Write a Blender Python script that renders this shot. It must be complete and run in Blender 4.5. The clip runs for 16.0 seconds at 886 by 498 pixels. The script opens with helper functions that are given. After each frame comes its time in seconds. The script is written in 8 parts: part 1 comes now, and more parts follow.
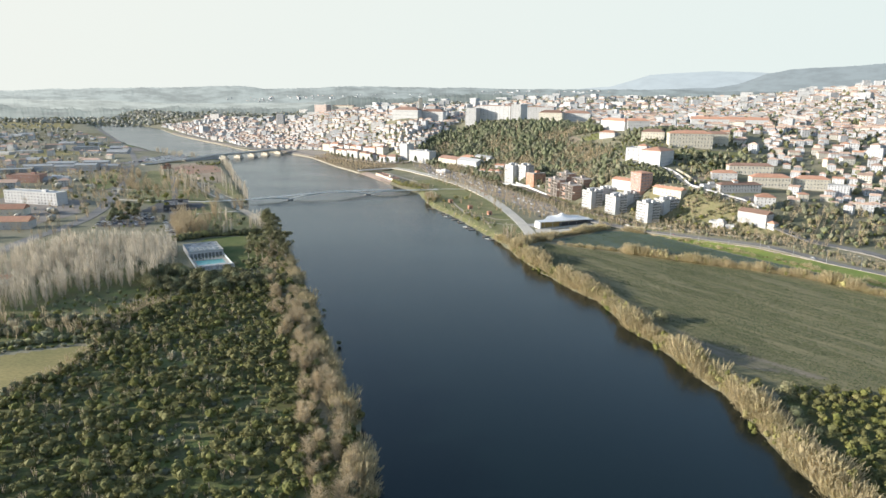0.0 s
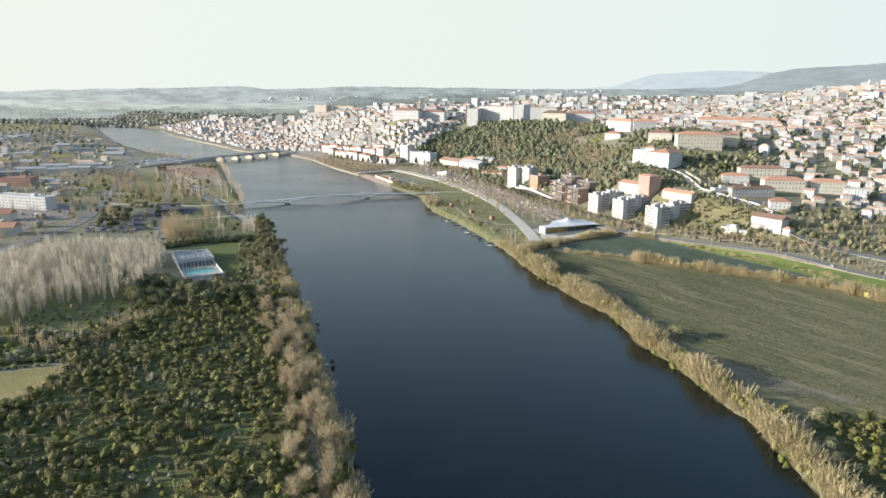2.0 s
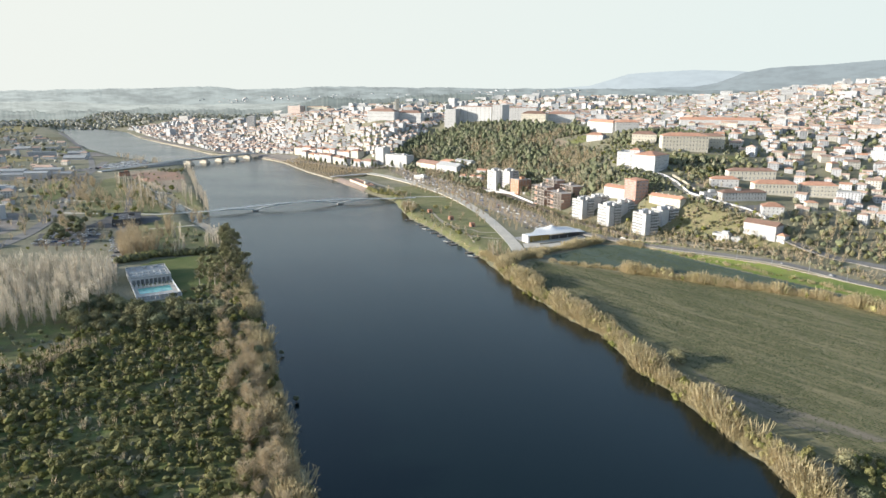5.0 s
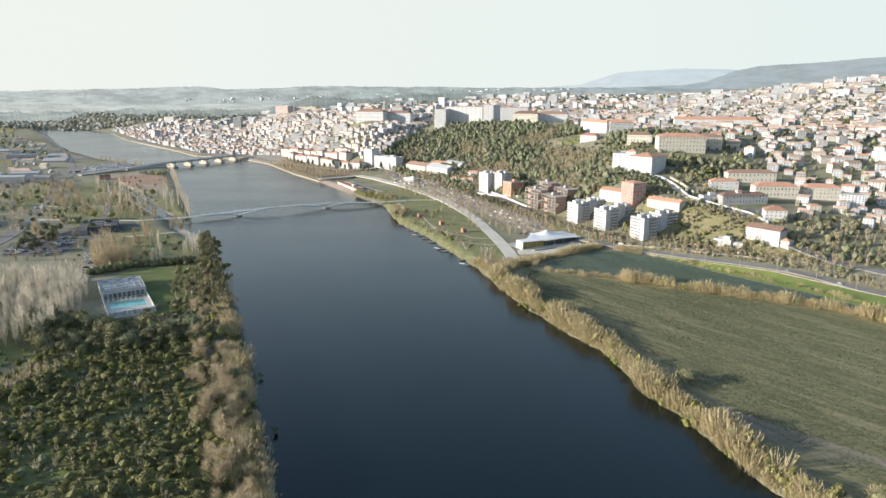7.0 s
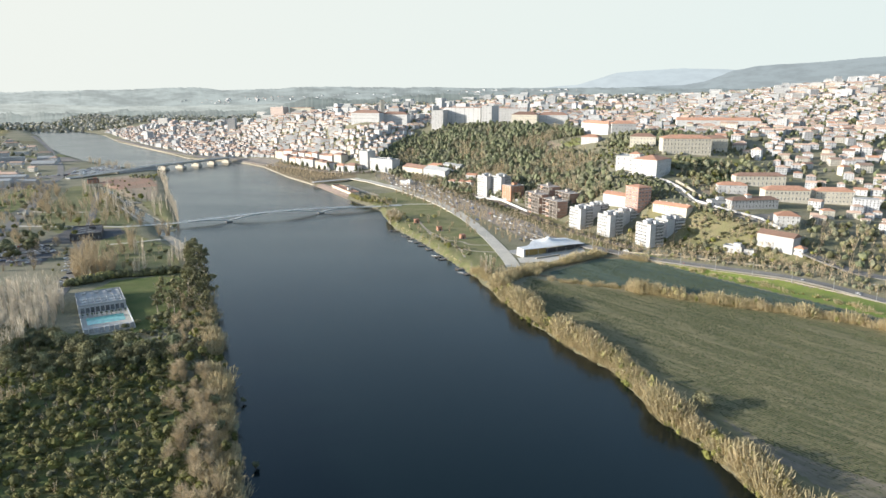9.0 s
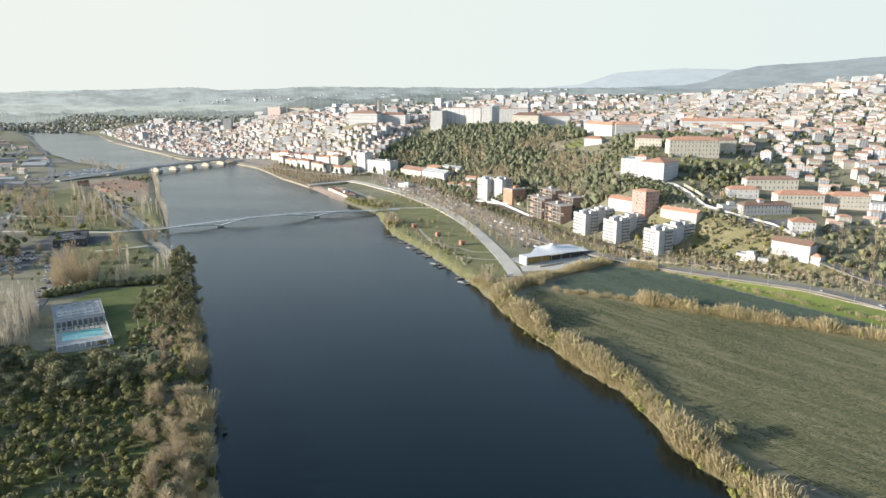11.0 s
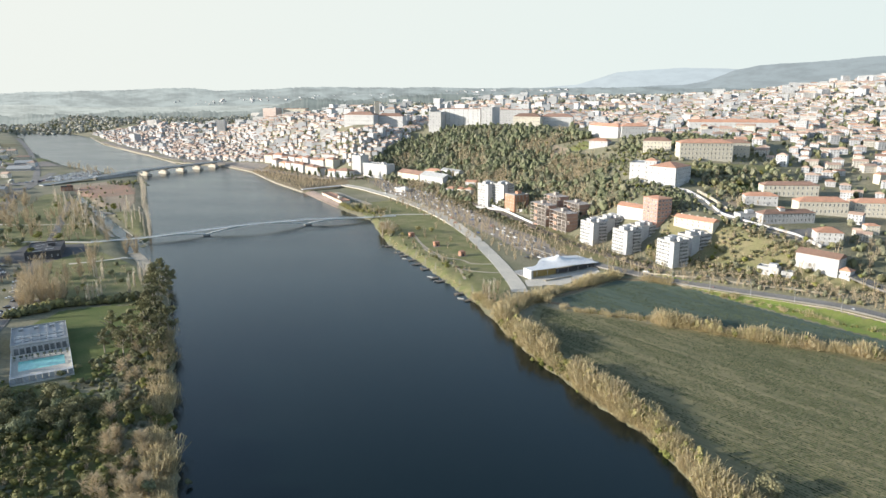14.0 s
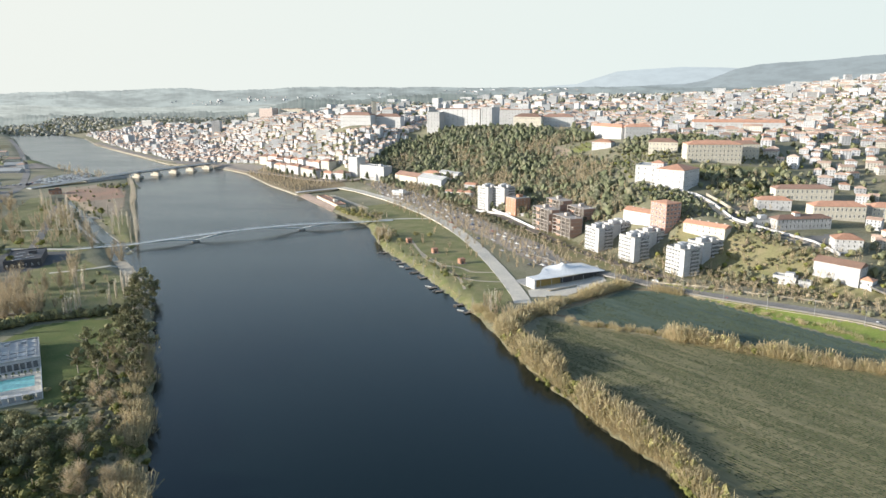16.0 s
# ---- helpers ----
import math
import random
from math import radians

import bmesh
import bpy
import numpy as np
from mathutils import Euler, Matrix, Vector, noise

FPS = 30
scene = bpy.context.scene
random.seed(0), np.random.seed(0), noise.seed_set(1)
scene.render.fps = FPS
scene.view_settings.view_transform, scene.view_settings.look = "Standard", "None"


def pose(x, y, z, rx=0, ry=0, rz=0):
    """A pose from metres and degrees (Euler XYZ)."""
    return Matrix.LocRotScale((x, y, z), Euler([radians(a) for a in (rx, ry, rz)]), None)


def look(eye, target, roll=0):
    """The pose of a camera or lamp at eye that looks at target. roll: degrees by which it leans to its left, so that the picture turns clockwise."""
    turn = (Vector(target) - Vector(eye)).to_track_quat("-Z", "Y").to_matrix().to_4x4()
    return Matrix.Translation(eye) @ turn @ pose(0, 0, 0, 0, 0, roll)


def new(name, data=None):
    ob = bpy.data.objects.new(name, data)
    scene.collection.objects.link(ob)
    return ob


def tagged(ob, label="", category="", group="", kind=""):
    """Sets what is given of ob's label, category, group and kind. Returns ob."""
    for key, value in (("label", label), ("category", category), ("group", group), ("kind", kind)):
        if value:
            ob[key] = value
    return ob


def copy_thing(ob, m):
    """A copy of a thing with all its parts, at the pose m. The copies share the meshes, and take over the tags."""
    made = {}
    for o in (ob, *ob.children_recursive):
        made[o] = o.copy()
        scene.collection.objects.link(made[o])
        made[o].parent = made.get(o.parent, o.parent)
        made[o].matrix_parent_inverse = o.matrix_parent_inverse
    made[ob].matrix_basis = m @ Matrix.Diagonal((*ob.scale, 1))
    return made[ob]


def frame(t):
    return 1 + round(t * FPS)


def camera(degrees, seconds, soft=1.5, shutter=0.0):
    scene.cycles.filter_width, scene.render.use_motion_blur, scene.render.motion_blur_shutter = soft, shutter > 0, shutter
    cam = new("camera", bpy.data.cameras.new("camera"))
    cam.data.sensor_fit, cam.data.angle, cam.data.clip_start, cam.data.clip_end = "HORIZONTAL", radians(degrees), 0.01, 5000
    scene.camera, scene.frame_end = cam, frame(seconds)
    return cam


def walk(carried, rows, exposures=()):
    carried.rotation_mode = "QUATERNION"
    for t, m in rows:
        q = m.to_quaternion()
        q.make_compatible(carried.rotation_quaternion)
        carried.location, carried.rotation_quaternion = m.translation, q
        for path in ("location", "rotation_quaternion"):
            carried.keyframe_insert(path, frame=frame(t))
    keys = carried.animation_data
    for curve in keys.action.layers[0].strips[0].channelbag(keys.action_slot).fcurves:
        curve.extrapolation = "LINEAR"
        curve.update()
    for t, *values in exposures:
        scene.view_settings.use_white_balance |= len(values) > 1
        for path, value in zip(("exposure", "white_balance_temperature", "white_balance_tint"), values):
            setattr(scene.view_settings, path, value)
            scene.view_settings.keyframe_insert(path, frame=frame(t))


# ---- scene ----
cam = camera(66.8, 16.0)
PATH = [
    (0, (1.591, -4.472, 127.343), (1.497, -2.529, 126.877), 0.4),
    (0.5, (1.446, 1.393, 127.366), (1.351, 3.336, 126.9), 0.4),
    (1, (1.273, 7.281, 127.4), (1.177, 9.224, 126.934), 0.3),
    (1.5, (1.073, 13.224, 127.463), (0.976, 15.167, 126.997), 0.3),
    (2, (0.897, 19.19, 127.555), (0.798, 21.133, 127.089), 0.3),
    (2.5, (0.695, 25.119, 127.652), (0.596, 27.062, 127.186), 0.2),
    (3, (0.491, 31.048, 127.754), (0.396, 32.99, 127.288), 0.2),
    (3.5, (0.245, 36.905, 127.851), (0.156, 38.848, 127.385), 0.2),
    (4, (0.035, 42.708, 127.928), (-0.046, 44.651, 127.462), 0.2),
    (4.5, (-0.125, 48.541, 128.026), (-0.18, 50.485, 127.56), 0.2),
    (7, (-0.675, 78.153, 129.209), (-0.682, 80.097, 128.74), -0.0),
    (7.5, (-0.756, 84.086, 129.299), (-0.758, 86.03, 128.832), -0.1),
    (8, (-0.782, 90.043, 129.362), (-0.783, 91.987, 128.894), -0.1),
    (8.5, (-0.758, 95.984, 129.381), (-0.759, 97.928, 128.913), -0.1),
    (9, (-0.701, 101.921, 129.391), (-0.701, 103.866, 128.923), -0.1),
    (11.5, (-0.175, 131.422, 129.552), (-0.173, 133.366, 129.084), -0.1),
    (12, (0.0, 137.31, 129.604), (0.003, 139.254, 129.135), -0.2),
    (12.5, (0.097, 143.264, 129.67), (0.099, 145.209, 129.202), -0.2),
    (13, (0.16, 149.25, 129.739), (0.164, 151.195, 129.271), -0.2),
    (13.5, (0.22, 155.229, 129.801), (0.223, 157.174, 129.333), -0.2),
    (14, (0.281, 161.186, 129.87), (0.285, 163.131, 129.402), -0.2),
    (14.5, (0.313, 167.053, 129.939), (0.318, 168.998, 129.471), -0.2),
    (15, (0.373, 172.904, 130.001), (0.379, 174.849, 129.532), -0.2),
    (15.5, (0.489, 178.745, 130.048), (0.495, 180.69, 129.579), -0.2),
    (16, (0.595, 184.604, 130.09), (0.602, 186.548, 129.621), -0.3),
]
walk(cam, [(t, look(eye, target, roll)) for t, eye, target, roll in PATH])

# ---- exposure, world, sun ----
scene.view_settings.exposure = 1.15
SUN_EL, SUN_AZ = radians(13), radians(-101)      # azimuth from +y towards +x
world = bpy.data.worlds.new("sky")
scene.world = world
world.use_nodes = True
wn, wl = world.node_tree.nodes, world.node_tree.links
sky = wn.new("ShaderNodeTexSky")
sky.sky_type, sky.sun_disc = "NISHITA", False
sky.sun_elevation, sky.sun_rotation = SUN_EL, SUN_AZ
sky.altitude, sky.air_density, sky.dust_density, sky.ozone_density = 100, 1.0, 1.0, 1.5
sky_light = wn["Background"]
sky_light.inputs["Strength"].default_value = 0.13
wl.new(sky.outputs[0], sky_light.inputs["Color"])
# bright haze that thins out with height
haze, both = wn.new("ShaderNodeBackground"), wn.new("ShaderNodeMixShader")
haze.inputs["Strength"].default_value = 0.41
glow, side = wn.new("ShaderNodeMix"), wn.new("ShaderNodeMapRange")
glow.data_type = "RGBA"
glow.inputs[6].default_value, glow.inputs[7].default_value = (0.965, 1.0, 0.945, 1), (0.875, 0.975, 0.955, 1)
side.inputs[1].default_value, side.inputs[2].default_value = -0.6, 0.5
wl.new(side.outputs[0], glow.inputs[0])
wl.new(glow.outputs[2], haze.inputs["Color"])
wtc, wsep, up1, up2, up3 = (wn.new(k) for k in ("ShaderNodeTexCoord", "ShaderNodeSeparateXYZ", "ShaderNodeMath", "ShaderNodeMath", "ShaderNodeMath"))
wl.new(wtc.outputs["Generated"], wsep.inputs[0])
up1.operation, up2.operation, up3.operation = "ABSOLUTE", "SUBTRACT", "POWER"
up2.inputs[0].default_value, up2.use_clamp, up3.inputs[1].default_value = 1.12, True, 6.5
wl.new(wsep.outputs["X"], side.inputs[0])
wl.new(wsep.outputs["Z"], up1.inputs[0])
wl.new(up1.outputs[0], up2.inputs[1])
wl.new(up2.outputs[0], up3.inputs[0])
wl.new(up3.outputs[0], both.inputs[0])
wl.new(sky_light.outputs[0], both.inputs[1])
wl.new(haze.outputs[0], both.inputs[2])
wl.new(both.outputs[0], wn["World Output"].inputs["Surface"])
lamp = bpy.data.lights.new("sun", "SUN")
lamp.energy, lamp.angle, lamp.color = 4.0, radians(0.6), (1.0, 0.94, 0.85)
sun_way = Vector((math.sin(SUN_AZ) * math.cos(SUN_EL), math.cos(SUN_AZ) * math.cos(SUN_EL), math.sin(SUN_EL)))
sun = new("sun", lamp)
sun.matrix_world = look(sun_way * 900, (0, 0, 0))

# ---- materials ----


def mat(name, a, b, rough=0.85, size=8.0, fine=0.6, bump=0.0, vary=0.0, metal=0.0, through_light=0.0, spec=0.3, stretch=(1, 1, 1), contrast=0.5, turn=0.0):
    """Two colours mixed by broad noise (size in metres), darkened and lightened by fine grain, varied from object to object."""
    m = bpy.data.materials.new(name)
    m.use_nodes = True
    n, l = m.node_tree.nodes, m.node_tree.links
    p = n["Principled BSDF"]
    p.inputs["Roughness"].default_value, p.inputs["Metallic"].default_value = rough, metal
    p.inputs["Specular IOR Level"].default_value = spec
    co, mp = n.new("ShaderNodeTexCoord"), n.new("ShaderNodeMapping")
    mp.inputs["Scale"].default_value = stretch
    spin = n.new("ShaderNodeVectorRotate")
    spin.rotation_type = "Z_AXIS"
    spin.inputs["Angle"].default_value = turn
    l.new(co.outputs["Object"], spin.inputs["Vector"])
    l.new(spin.outputs[0], mp.inputs["Vector"])
    info = n.new("ShaderNodeObjectInfo")
    shift = n.new("ShaderNodeVectorMath")
    shift.operation = "ADD"
    far = n.new("ShaderNodeMath")
    far.operation = "MULTIPLY"
    far.inputs[1].default_value = 37.0
    l.new(info.outputs["Random"], far.inputs[0])
    l.new(mp.outputs[0], shift.inputs[0])
    l.new(far.outputs[0], shift.inputs[1])
    broad, grain = n.new("ShaderNodeTexNoise"), n.new("ShaderNodeTexNoise")
    broad.inputs["Scale"].default_value, broad.inputs["Detail"].default_value = 1 / size, 4
    grain.inputs["Scale"].default_value, grain.inputs["Detail"].default_value = 1 / fine, 3
    for k in (broad, grain):
        l.new(shift.outputs[0], k.inputs["Vector"])
    ramp = n.new("ShaderNodeMapRange")
    ramp.inputs[1].default_value, ramp.inputs[2].default_value = 0.5 - 0.36 * (1 - contrast) - 0.02, 0.5 + 0.36 * (1 - contrast) + 0.02
    l.new(broad.outputs[0], ramp.inputs[0])
    mix = n.new("ShaderNodeMix")
    mix.data_type = "RGBA"
    mix.inputs[6].default_value, mix.inputs[7].default_value = (*a, 1), (*b, 1)
    l.new(ramp.outputs[0], mix.inputs[0])
    hsv = n.new("ShaderNodeHueSaturation")
    val = n.new("ShaderNodeMapRange")
    val.inputs[1].default_value, val.inputs[2].default_value, val.inputs[3].default_value, val.inputs[4].default_value = 0.25, 0.75, 0.75, 1.25
    l.new(grain.outputs[0], val.inputs[0])
    rnd = n.new("ShaderNodeMapRange")
    rnd.inputs[3].default_value, rnd.inputs[4].default_value = 1 - vary, 1 + vary
    l.new(info.outputs["Random"], rnd.inputs[0])
    mul = n.new("ShaderNodeMath")
    mul.operation = "MULTIPLY"
    l.new(val.outputs[0], mul.inputs[0])
    l.new(rnd.outputs[0], mul.inputs[1])
    l.new(mul.outputs[0], hsv.inputs["Value"])
    l.new(mix.outputs[2], hsv.inputs["Color"])
    l.new(hsv.outputs[0], p.inputs["Base Color"])
    if bump:
        bm = n.new("ShaderNodeBump")
        bm.inputs["Strength"].default_value, bm.inputs["Distance"].default_value = bump, fine * 0.4
        l.new(grain.outputs[0], bm.inputs["Height"])
        l.new(bm.outputs[0], p.inputs["Normal"])
    if through_light:
        tr, mx = n.new("ShaderNodeBsdfTranslucent"), n.new("ShaderNodeMixShader")
        mx.inputs[0].default_value = through_light
        l.new(hsv.outputs[0], tr.inputs["Color"])
        l.new(p.outputs[0], mx.inputs[1])
        l.new(tr.outputs[0], mx.inputs[2])
        l.new(mx.outputs[0], n["Material Output"].inputs["Surface"])
    return m


def islands(m, low=0.6, high=1.5):
    """Makes each loose piece of a joined mesh lighter or darker."""
    n, l = m.node_tree.nodes, m.node_tree.links
    p = n["Principled BSDF"]
    src = p.inputs["Base Color"].links[0].from_socket
    geo, rng, hsv = n.new("ShaderNodeNewGeometry"), n.new("ShaderNodeMapRange"), n.new("ShaderNodeHueSaturation")
    rng.inputs[3].default_value, rng.inputs[4].default_value = low, high
    l.new(geo.outputs["Random Per Island"], rng.inputs[0])
    l.new(rng.outputs[0], hsv.inputs["Value"])
    l.new(src, hsv.inputs["Color"])
    for link in list(src.links):
        if link.to_node != hsv:
            l.new(hsv.outputs[0], link.to_socket)
    return m


# winter-dry tones, raised partly to paint in haze over the flat bank
GRASS = mat("grass", (0.155, 0.155, 0.09), (0.27, 0.24, 0.165), 0.95, 40, 1.5, 0.4)
LAWN = mat("lawn", (0.080, 0.115, 0.03), (0.14, 0.15, 0.05), 0.95, 14, 0.8, 0.3)
PARKGRASS = mat("park_grass", (0.125, 0.15, 0.048), (0.26, 0.225, 0.115), 0.95, 9, 0.9, 0.4, contrast=0.2)
FRESHGRASS = mat("fresh_grass", (0.155, 0.185, 0.055), (0.23, 0.215, 0.09), 0.95, 12, 0.8, 0.3)
MEADOW = mat("dry_meadow", (0.30, 0.245, 0.10), (0.20, 0.18, 0.07), 0.95, 22, 0.8, 0.3, stretch=(0.4, 1, 1))
ROWS = radians(-52)      # the way the crop rows run
CROP = mat("crop", (0.085, 0.095, 0.045), (0.275, 0.23, 0.125), 0.95, 3.4, 0.6, 1.0, stretch=(0.13, 1.0, 1), contrast=0.05, turn=-ROWS)
CROP_GREY = mat("crop_grey", (0.065, 0.095, 0.075), (0.10, 0.125, 0.085), 0.95, 4, 0.7, 0.9, stretch=(0.12, 1.0, 1), turn=-ROWS)
SOIL = mat("soil", (0.22, 0.17, 0.11), (0.14, 0.12, 0.07), 0.95, 9, 0.7, 0.4)
SANDSOIL = mat("sandy_soil", (0.36, 0.28, 0.20), (0.27, 0.22, 0.15), 0.95, 30, 1.2, 0.3)
DRYGRASS = mat("dry_grass", (0.20, 0.16, 0.09), (0.12, 0.12, 0.055), 0.95, 10, 0.8, 0.4)
REDSOIL = mat("red_soil", (0.38, 0.22, 0.15), (0.28, 0.20, 0.14), 0.95, 25, 1.0, 0.3)
WORNROAD = mat("worn_road", (0.235, 0.222, 0.20), (0.175, 0.165, 0.15), 0.9, 15, 0.5, 0.1)
UNDERTREE = mat("orchard_grass", (0.115, 0.155, 0.04), (0.135, 0.112, 0.06), 0.95, 7, 0.8, 0.5, contrast=0.3)
EMBANK = mat("embankment_grass", (0.165, 0.235, 0.042), (0.225, 0.23, 0.07), 0.95, 8, 0.8, 0.4)
SLOPEGRASS = mat("slope_grass", (0.165, 0.17, 0.07), (0.26, 0.215, 0.125), 0.95, 9, 0.8, 0.4, contrast=0.2)
BAREFIELD = mat("bare_field_soil", (0.22, 0.185, 0.135), (0.11, 0.11, 0.06), 0.95, 3.5, 0.5, 0.6, stretch=(0.14, 1, 1), turn=-ROWS)
ASPHALT = mat("asphalt", (0.085, 0.083, 0.08), (0.13, 0.125, 0.12), 0.9, 15, 0.5, 0.1)
PALEPATH = mat("pale_path", (0.56, 0.515, 0.43), (0.48, 0.445, 0.375), 0.9, 10, 0.6, 0.1)
PARKPATH = mat("park_path", (0.44, 0.38, 0.28), (0.36, 0.31, 0.23), 0.9, 6, 0.5, 0.1)
QUAYSTONE = mat("reddish_quay_stone", (0.36, 0.275, 0.225), (0.27, 0.215, 0.175), 0.9, 8, 0.6, 0.15)
PAVING = mat("paving", (0.28, 0.245, 0.21), (0.21, 0.185, 0.155), 0.9, 10, 0.6, 0.1)
TRACKBED = mat("ballast", (0.19, 0.16, 0.13), (0.13, 0.11, 0.09), 0.95, 6, 0.4, 0.3)
STONE = mat("pale_stone", (0.44, 0.39, 0.30), (0.33, 0.29, 0.23), 0.85, 4, 0.5, 0.3)
CONCRETE = mat("concrete", (0.40, 0.38, 0.35), (0.30, 0.29, 0.27), 0.85, 3, 0.4, 0.2, vary=0.1)
PALECONCRETE = mat("pale_concrete", (0.58, 0.56, 0.52), (0.48, 0.47, 0.44), 0.85, 3, 0.4, 0.1)
WHITE = mat("white_render", (0.51, 0.505, 0.495), (0.44, 0.435, 0.425), 0.8, 5, 0.6, 0.05, vary=0.12)
CREAM = mat("cream_render", (0.58, 0.535, 0.44), (0.51, 0.47, 0.385), 0.8, 5, 0.6, 0.05, vary=0.1)
PINK = mat("pink_render", (0.47, 0.275, 0.215), (0.41, 0.24, 0.19), 0.8, 5, 0.6, 0.05, vary=0.1)
FADEDPINK = mat("faded_pink_render", (0.60, 0.48, 0.42), (0.52, 0.42, 0.37), 0.8, 5, 0.6, 0.05)
GREYWALL = mat("grey_render", (0.46, 0.45, 0.43), (0.38, 0.37, 0.36), 0.8, 5, 0.6, 0.05, vary=0.15)
BRICK = mat("orange_brick", (0.43, 0.23, 0.14), (0.35, 0.19, 0.12), 0.85, 3, 0.3, 0.2)
ROOF = mat("terracotta_roof", (0.49, 0.27, 0.175), (0.39, 0.215, 0.145), 0.85, 4, 0.4, 0.4, vary=0.25)
BROWNROOF = mat("weathered_tile_roof", (0.32, 0.195, 0.14), (0.24, 0.155, 0.115), 0.85, 4, 0.4, 0.4, vary=0.2)
GREYROOF = mat("grey_sheet_roof", (0.42, 0.42, 0.40), (0.33, 0.33, 0.32), 0.6, 6, 0.5, 0.1, vary=0.15)
DARKROOF = mat("dark_roof", (0.06, 0.06, 0.065), (0.09, 0.085, 0.08), 0.7, 6, 0.5, 0.1)
MEMBRANE = mat("white_membrane", (0.72, 0.72, 0.70), (0.66, 0.66, 0.64), 0.6, 6, 0.8, 0.05)
# base raised above dark glass, painting in some sky reflection and haze
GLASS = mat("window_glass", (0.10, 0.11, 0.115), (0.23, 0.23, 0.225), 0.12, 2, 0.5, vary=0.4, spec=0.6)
FRAME = mat("white_frame", (0.75, 0.73, 0.70), (0.68, 0.66, 0.62), 0.6, 2, 0.4)
STEEL = mat("white_steel", (0.64, 0.66, 0.66), (0.56, 0.59, 0.59), 0.45, 8, 0.6, spec=0.5)
IRON = mat("dark_iron", (0.10, 0.10, 0.10), (0.06, 0.06, 0.06), 0.6, 2, 0.3, metal=0.5)
GALV = mat("galvanised_steel", (0.45, 0.46, 0.46), (0.38, 0.38, 0.38), 0.5, 2, 0.3, metal=0.6)
YELLOW = mat("yellow_panel", (0.36, 0.26, 0.095), (0.30, 0.215, 0.08), 0.6, 4, 0.5)
REDWOOD = mat("red_timber", (0.40, 0.225, 0.15), (0.33, 0.18, 0.12), 0.8, 2, 0.3, vary=0.15)
RUBBER = mat("rubber", (0.02, 0.02, 0.02), (0.03, 0.03, 0.03), 0.8, 1, 0.2)
POOLWATER = mat("pool_water", (0.22, 0.56, 0.47), (0.26, 0.62, 0.53), 0.08, 6, 2.0, 0.03, spec=0.5)
BARK = mat("bark", (0.16, 0.13, 0.10), (0.24, 0.20, 0.16), 0.9, 1.5, 0.3, 0.3, vary=0.2)
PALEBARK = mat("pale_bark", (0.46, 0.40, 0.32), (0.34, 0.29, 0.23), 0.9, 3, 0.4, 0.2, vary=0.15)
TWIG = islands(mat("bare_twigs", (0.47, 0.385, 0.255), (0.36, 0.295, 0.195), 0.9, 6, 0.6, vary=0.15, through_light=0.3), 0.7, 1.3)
TWIGGREY = islands(mat("grey_twigs", (0.68, 0.61, 0.49), (0.54, 0.48, 0.38), 0.9, 6, 0.6, vary=0.15, through_light=0.35), 0.7, 1.3)
REED = islands(mat("dry_reed", (0.53, 0.435, 0.27), (0.44, 0.375, 0.21), 0.9, 9, 0.8, vary=0.1, through_light=0.45), 0.85, 1.15)
LEAF = islands(mat("olive_leaves", (0.23, 0.212, 0.082), (0.148, 0.156, 0.06), 0.75, 9, 0.8, vary=0.25, through_light=0.25), 0.8, 1.3)
LEAFDARK = islands(mat("dark_leaves", (0.125, 0.145, 0.08), (0.19, 0.195, 0.11), 0.75, 12, 0.8, vary=0.25, through_light=0.2), 0.85, 1.18)
LEAFGUM = islands(mat("gum_leaves", (0.20, 0.185, 0.095), (0.125, 0.13, 0.062), 0.75, 8, 0.8, vary=0.25, through_light=0.2), 0.6, 1.4)
LEAFFRESH = islands(mat("fresh_leaves", (0.20, 0.19, 0.055), (0.13, 0.145, 0.04), 0.75, 9, 0.8, vary=0.25, through_light=0.25), 0.65, 1.4)
LEAFWOOD = islands(mat("wood_leaves", (0.135, 0.148, 0.09), (0.235, 0.222, 0.145), 0.8, 30, 1.0, vary=0.2, through_light=0.2), 0.88, 1.15)
# far leafless trees, coloured paler than bare bark to stand for haze
HAZEWOOD = islands(mat("hazed_winter_wood", (0.42, 0.40, 0.34), (0.31, 0.30, 0.25), 0.9, 60, 3.0, vary=0.1), 0.7, 1.3)
CANELEAF = islands(mat("cane_leaves", (0.40, 0.345, 0.165), (0.27, 0.265, 0.095), 0.85, 11, 0.8, vary=0.15, through_light=0.25), 0.7, 1.3)
FIELDBUSH = islands(mat("bush_leaves", (0.29, 0.265, 0.15), (0.19, 0.19, 0.10), 0.85, 6, 0.7, vary=0.15, through_light=0.2), 0.7, 1.3)
CROPLEAF = islands(mat("crop_leaves", (0.078, 0.103, 0.05), (0.122, 0.135, 0.068), 0.85, 14, 0.8, through_light=0.15), 0.7, 1.3)
PAINTS = [mat(f"car_paint_{n}", c, tuple(0.85 * v for v in c), 0.3, 2, 0.5, spec=0.6)
          for n, c in (("white", (0.75, 0.75, 0.74)), ("silver", (0.45, 0.46, 0.47)), ("black", (0.03, 0.03, 0.035)), ("red", (0.35, 0.03, 0.025)), ("blue", (0.04, 0.08, 0.2)))]

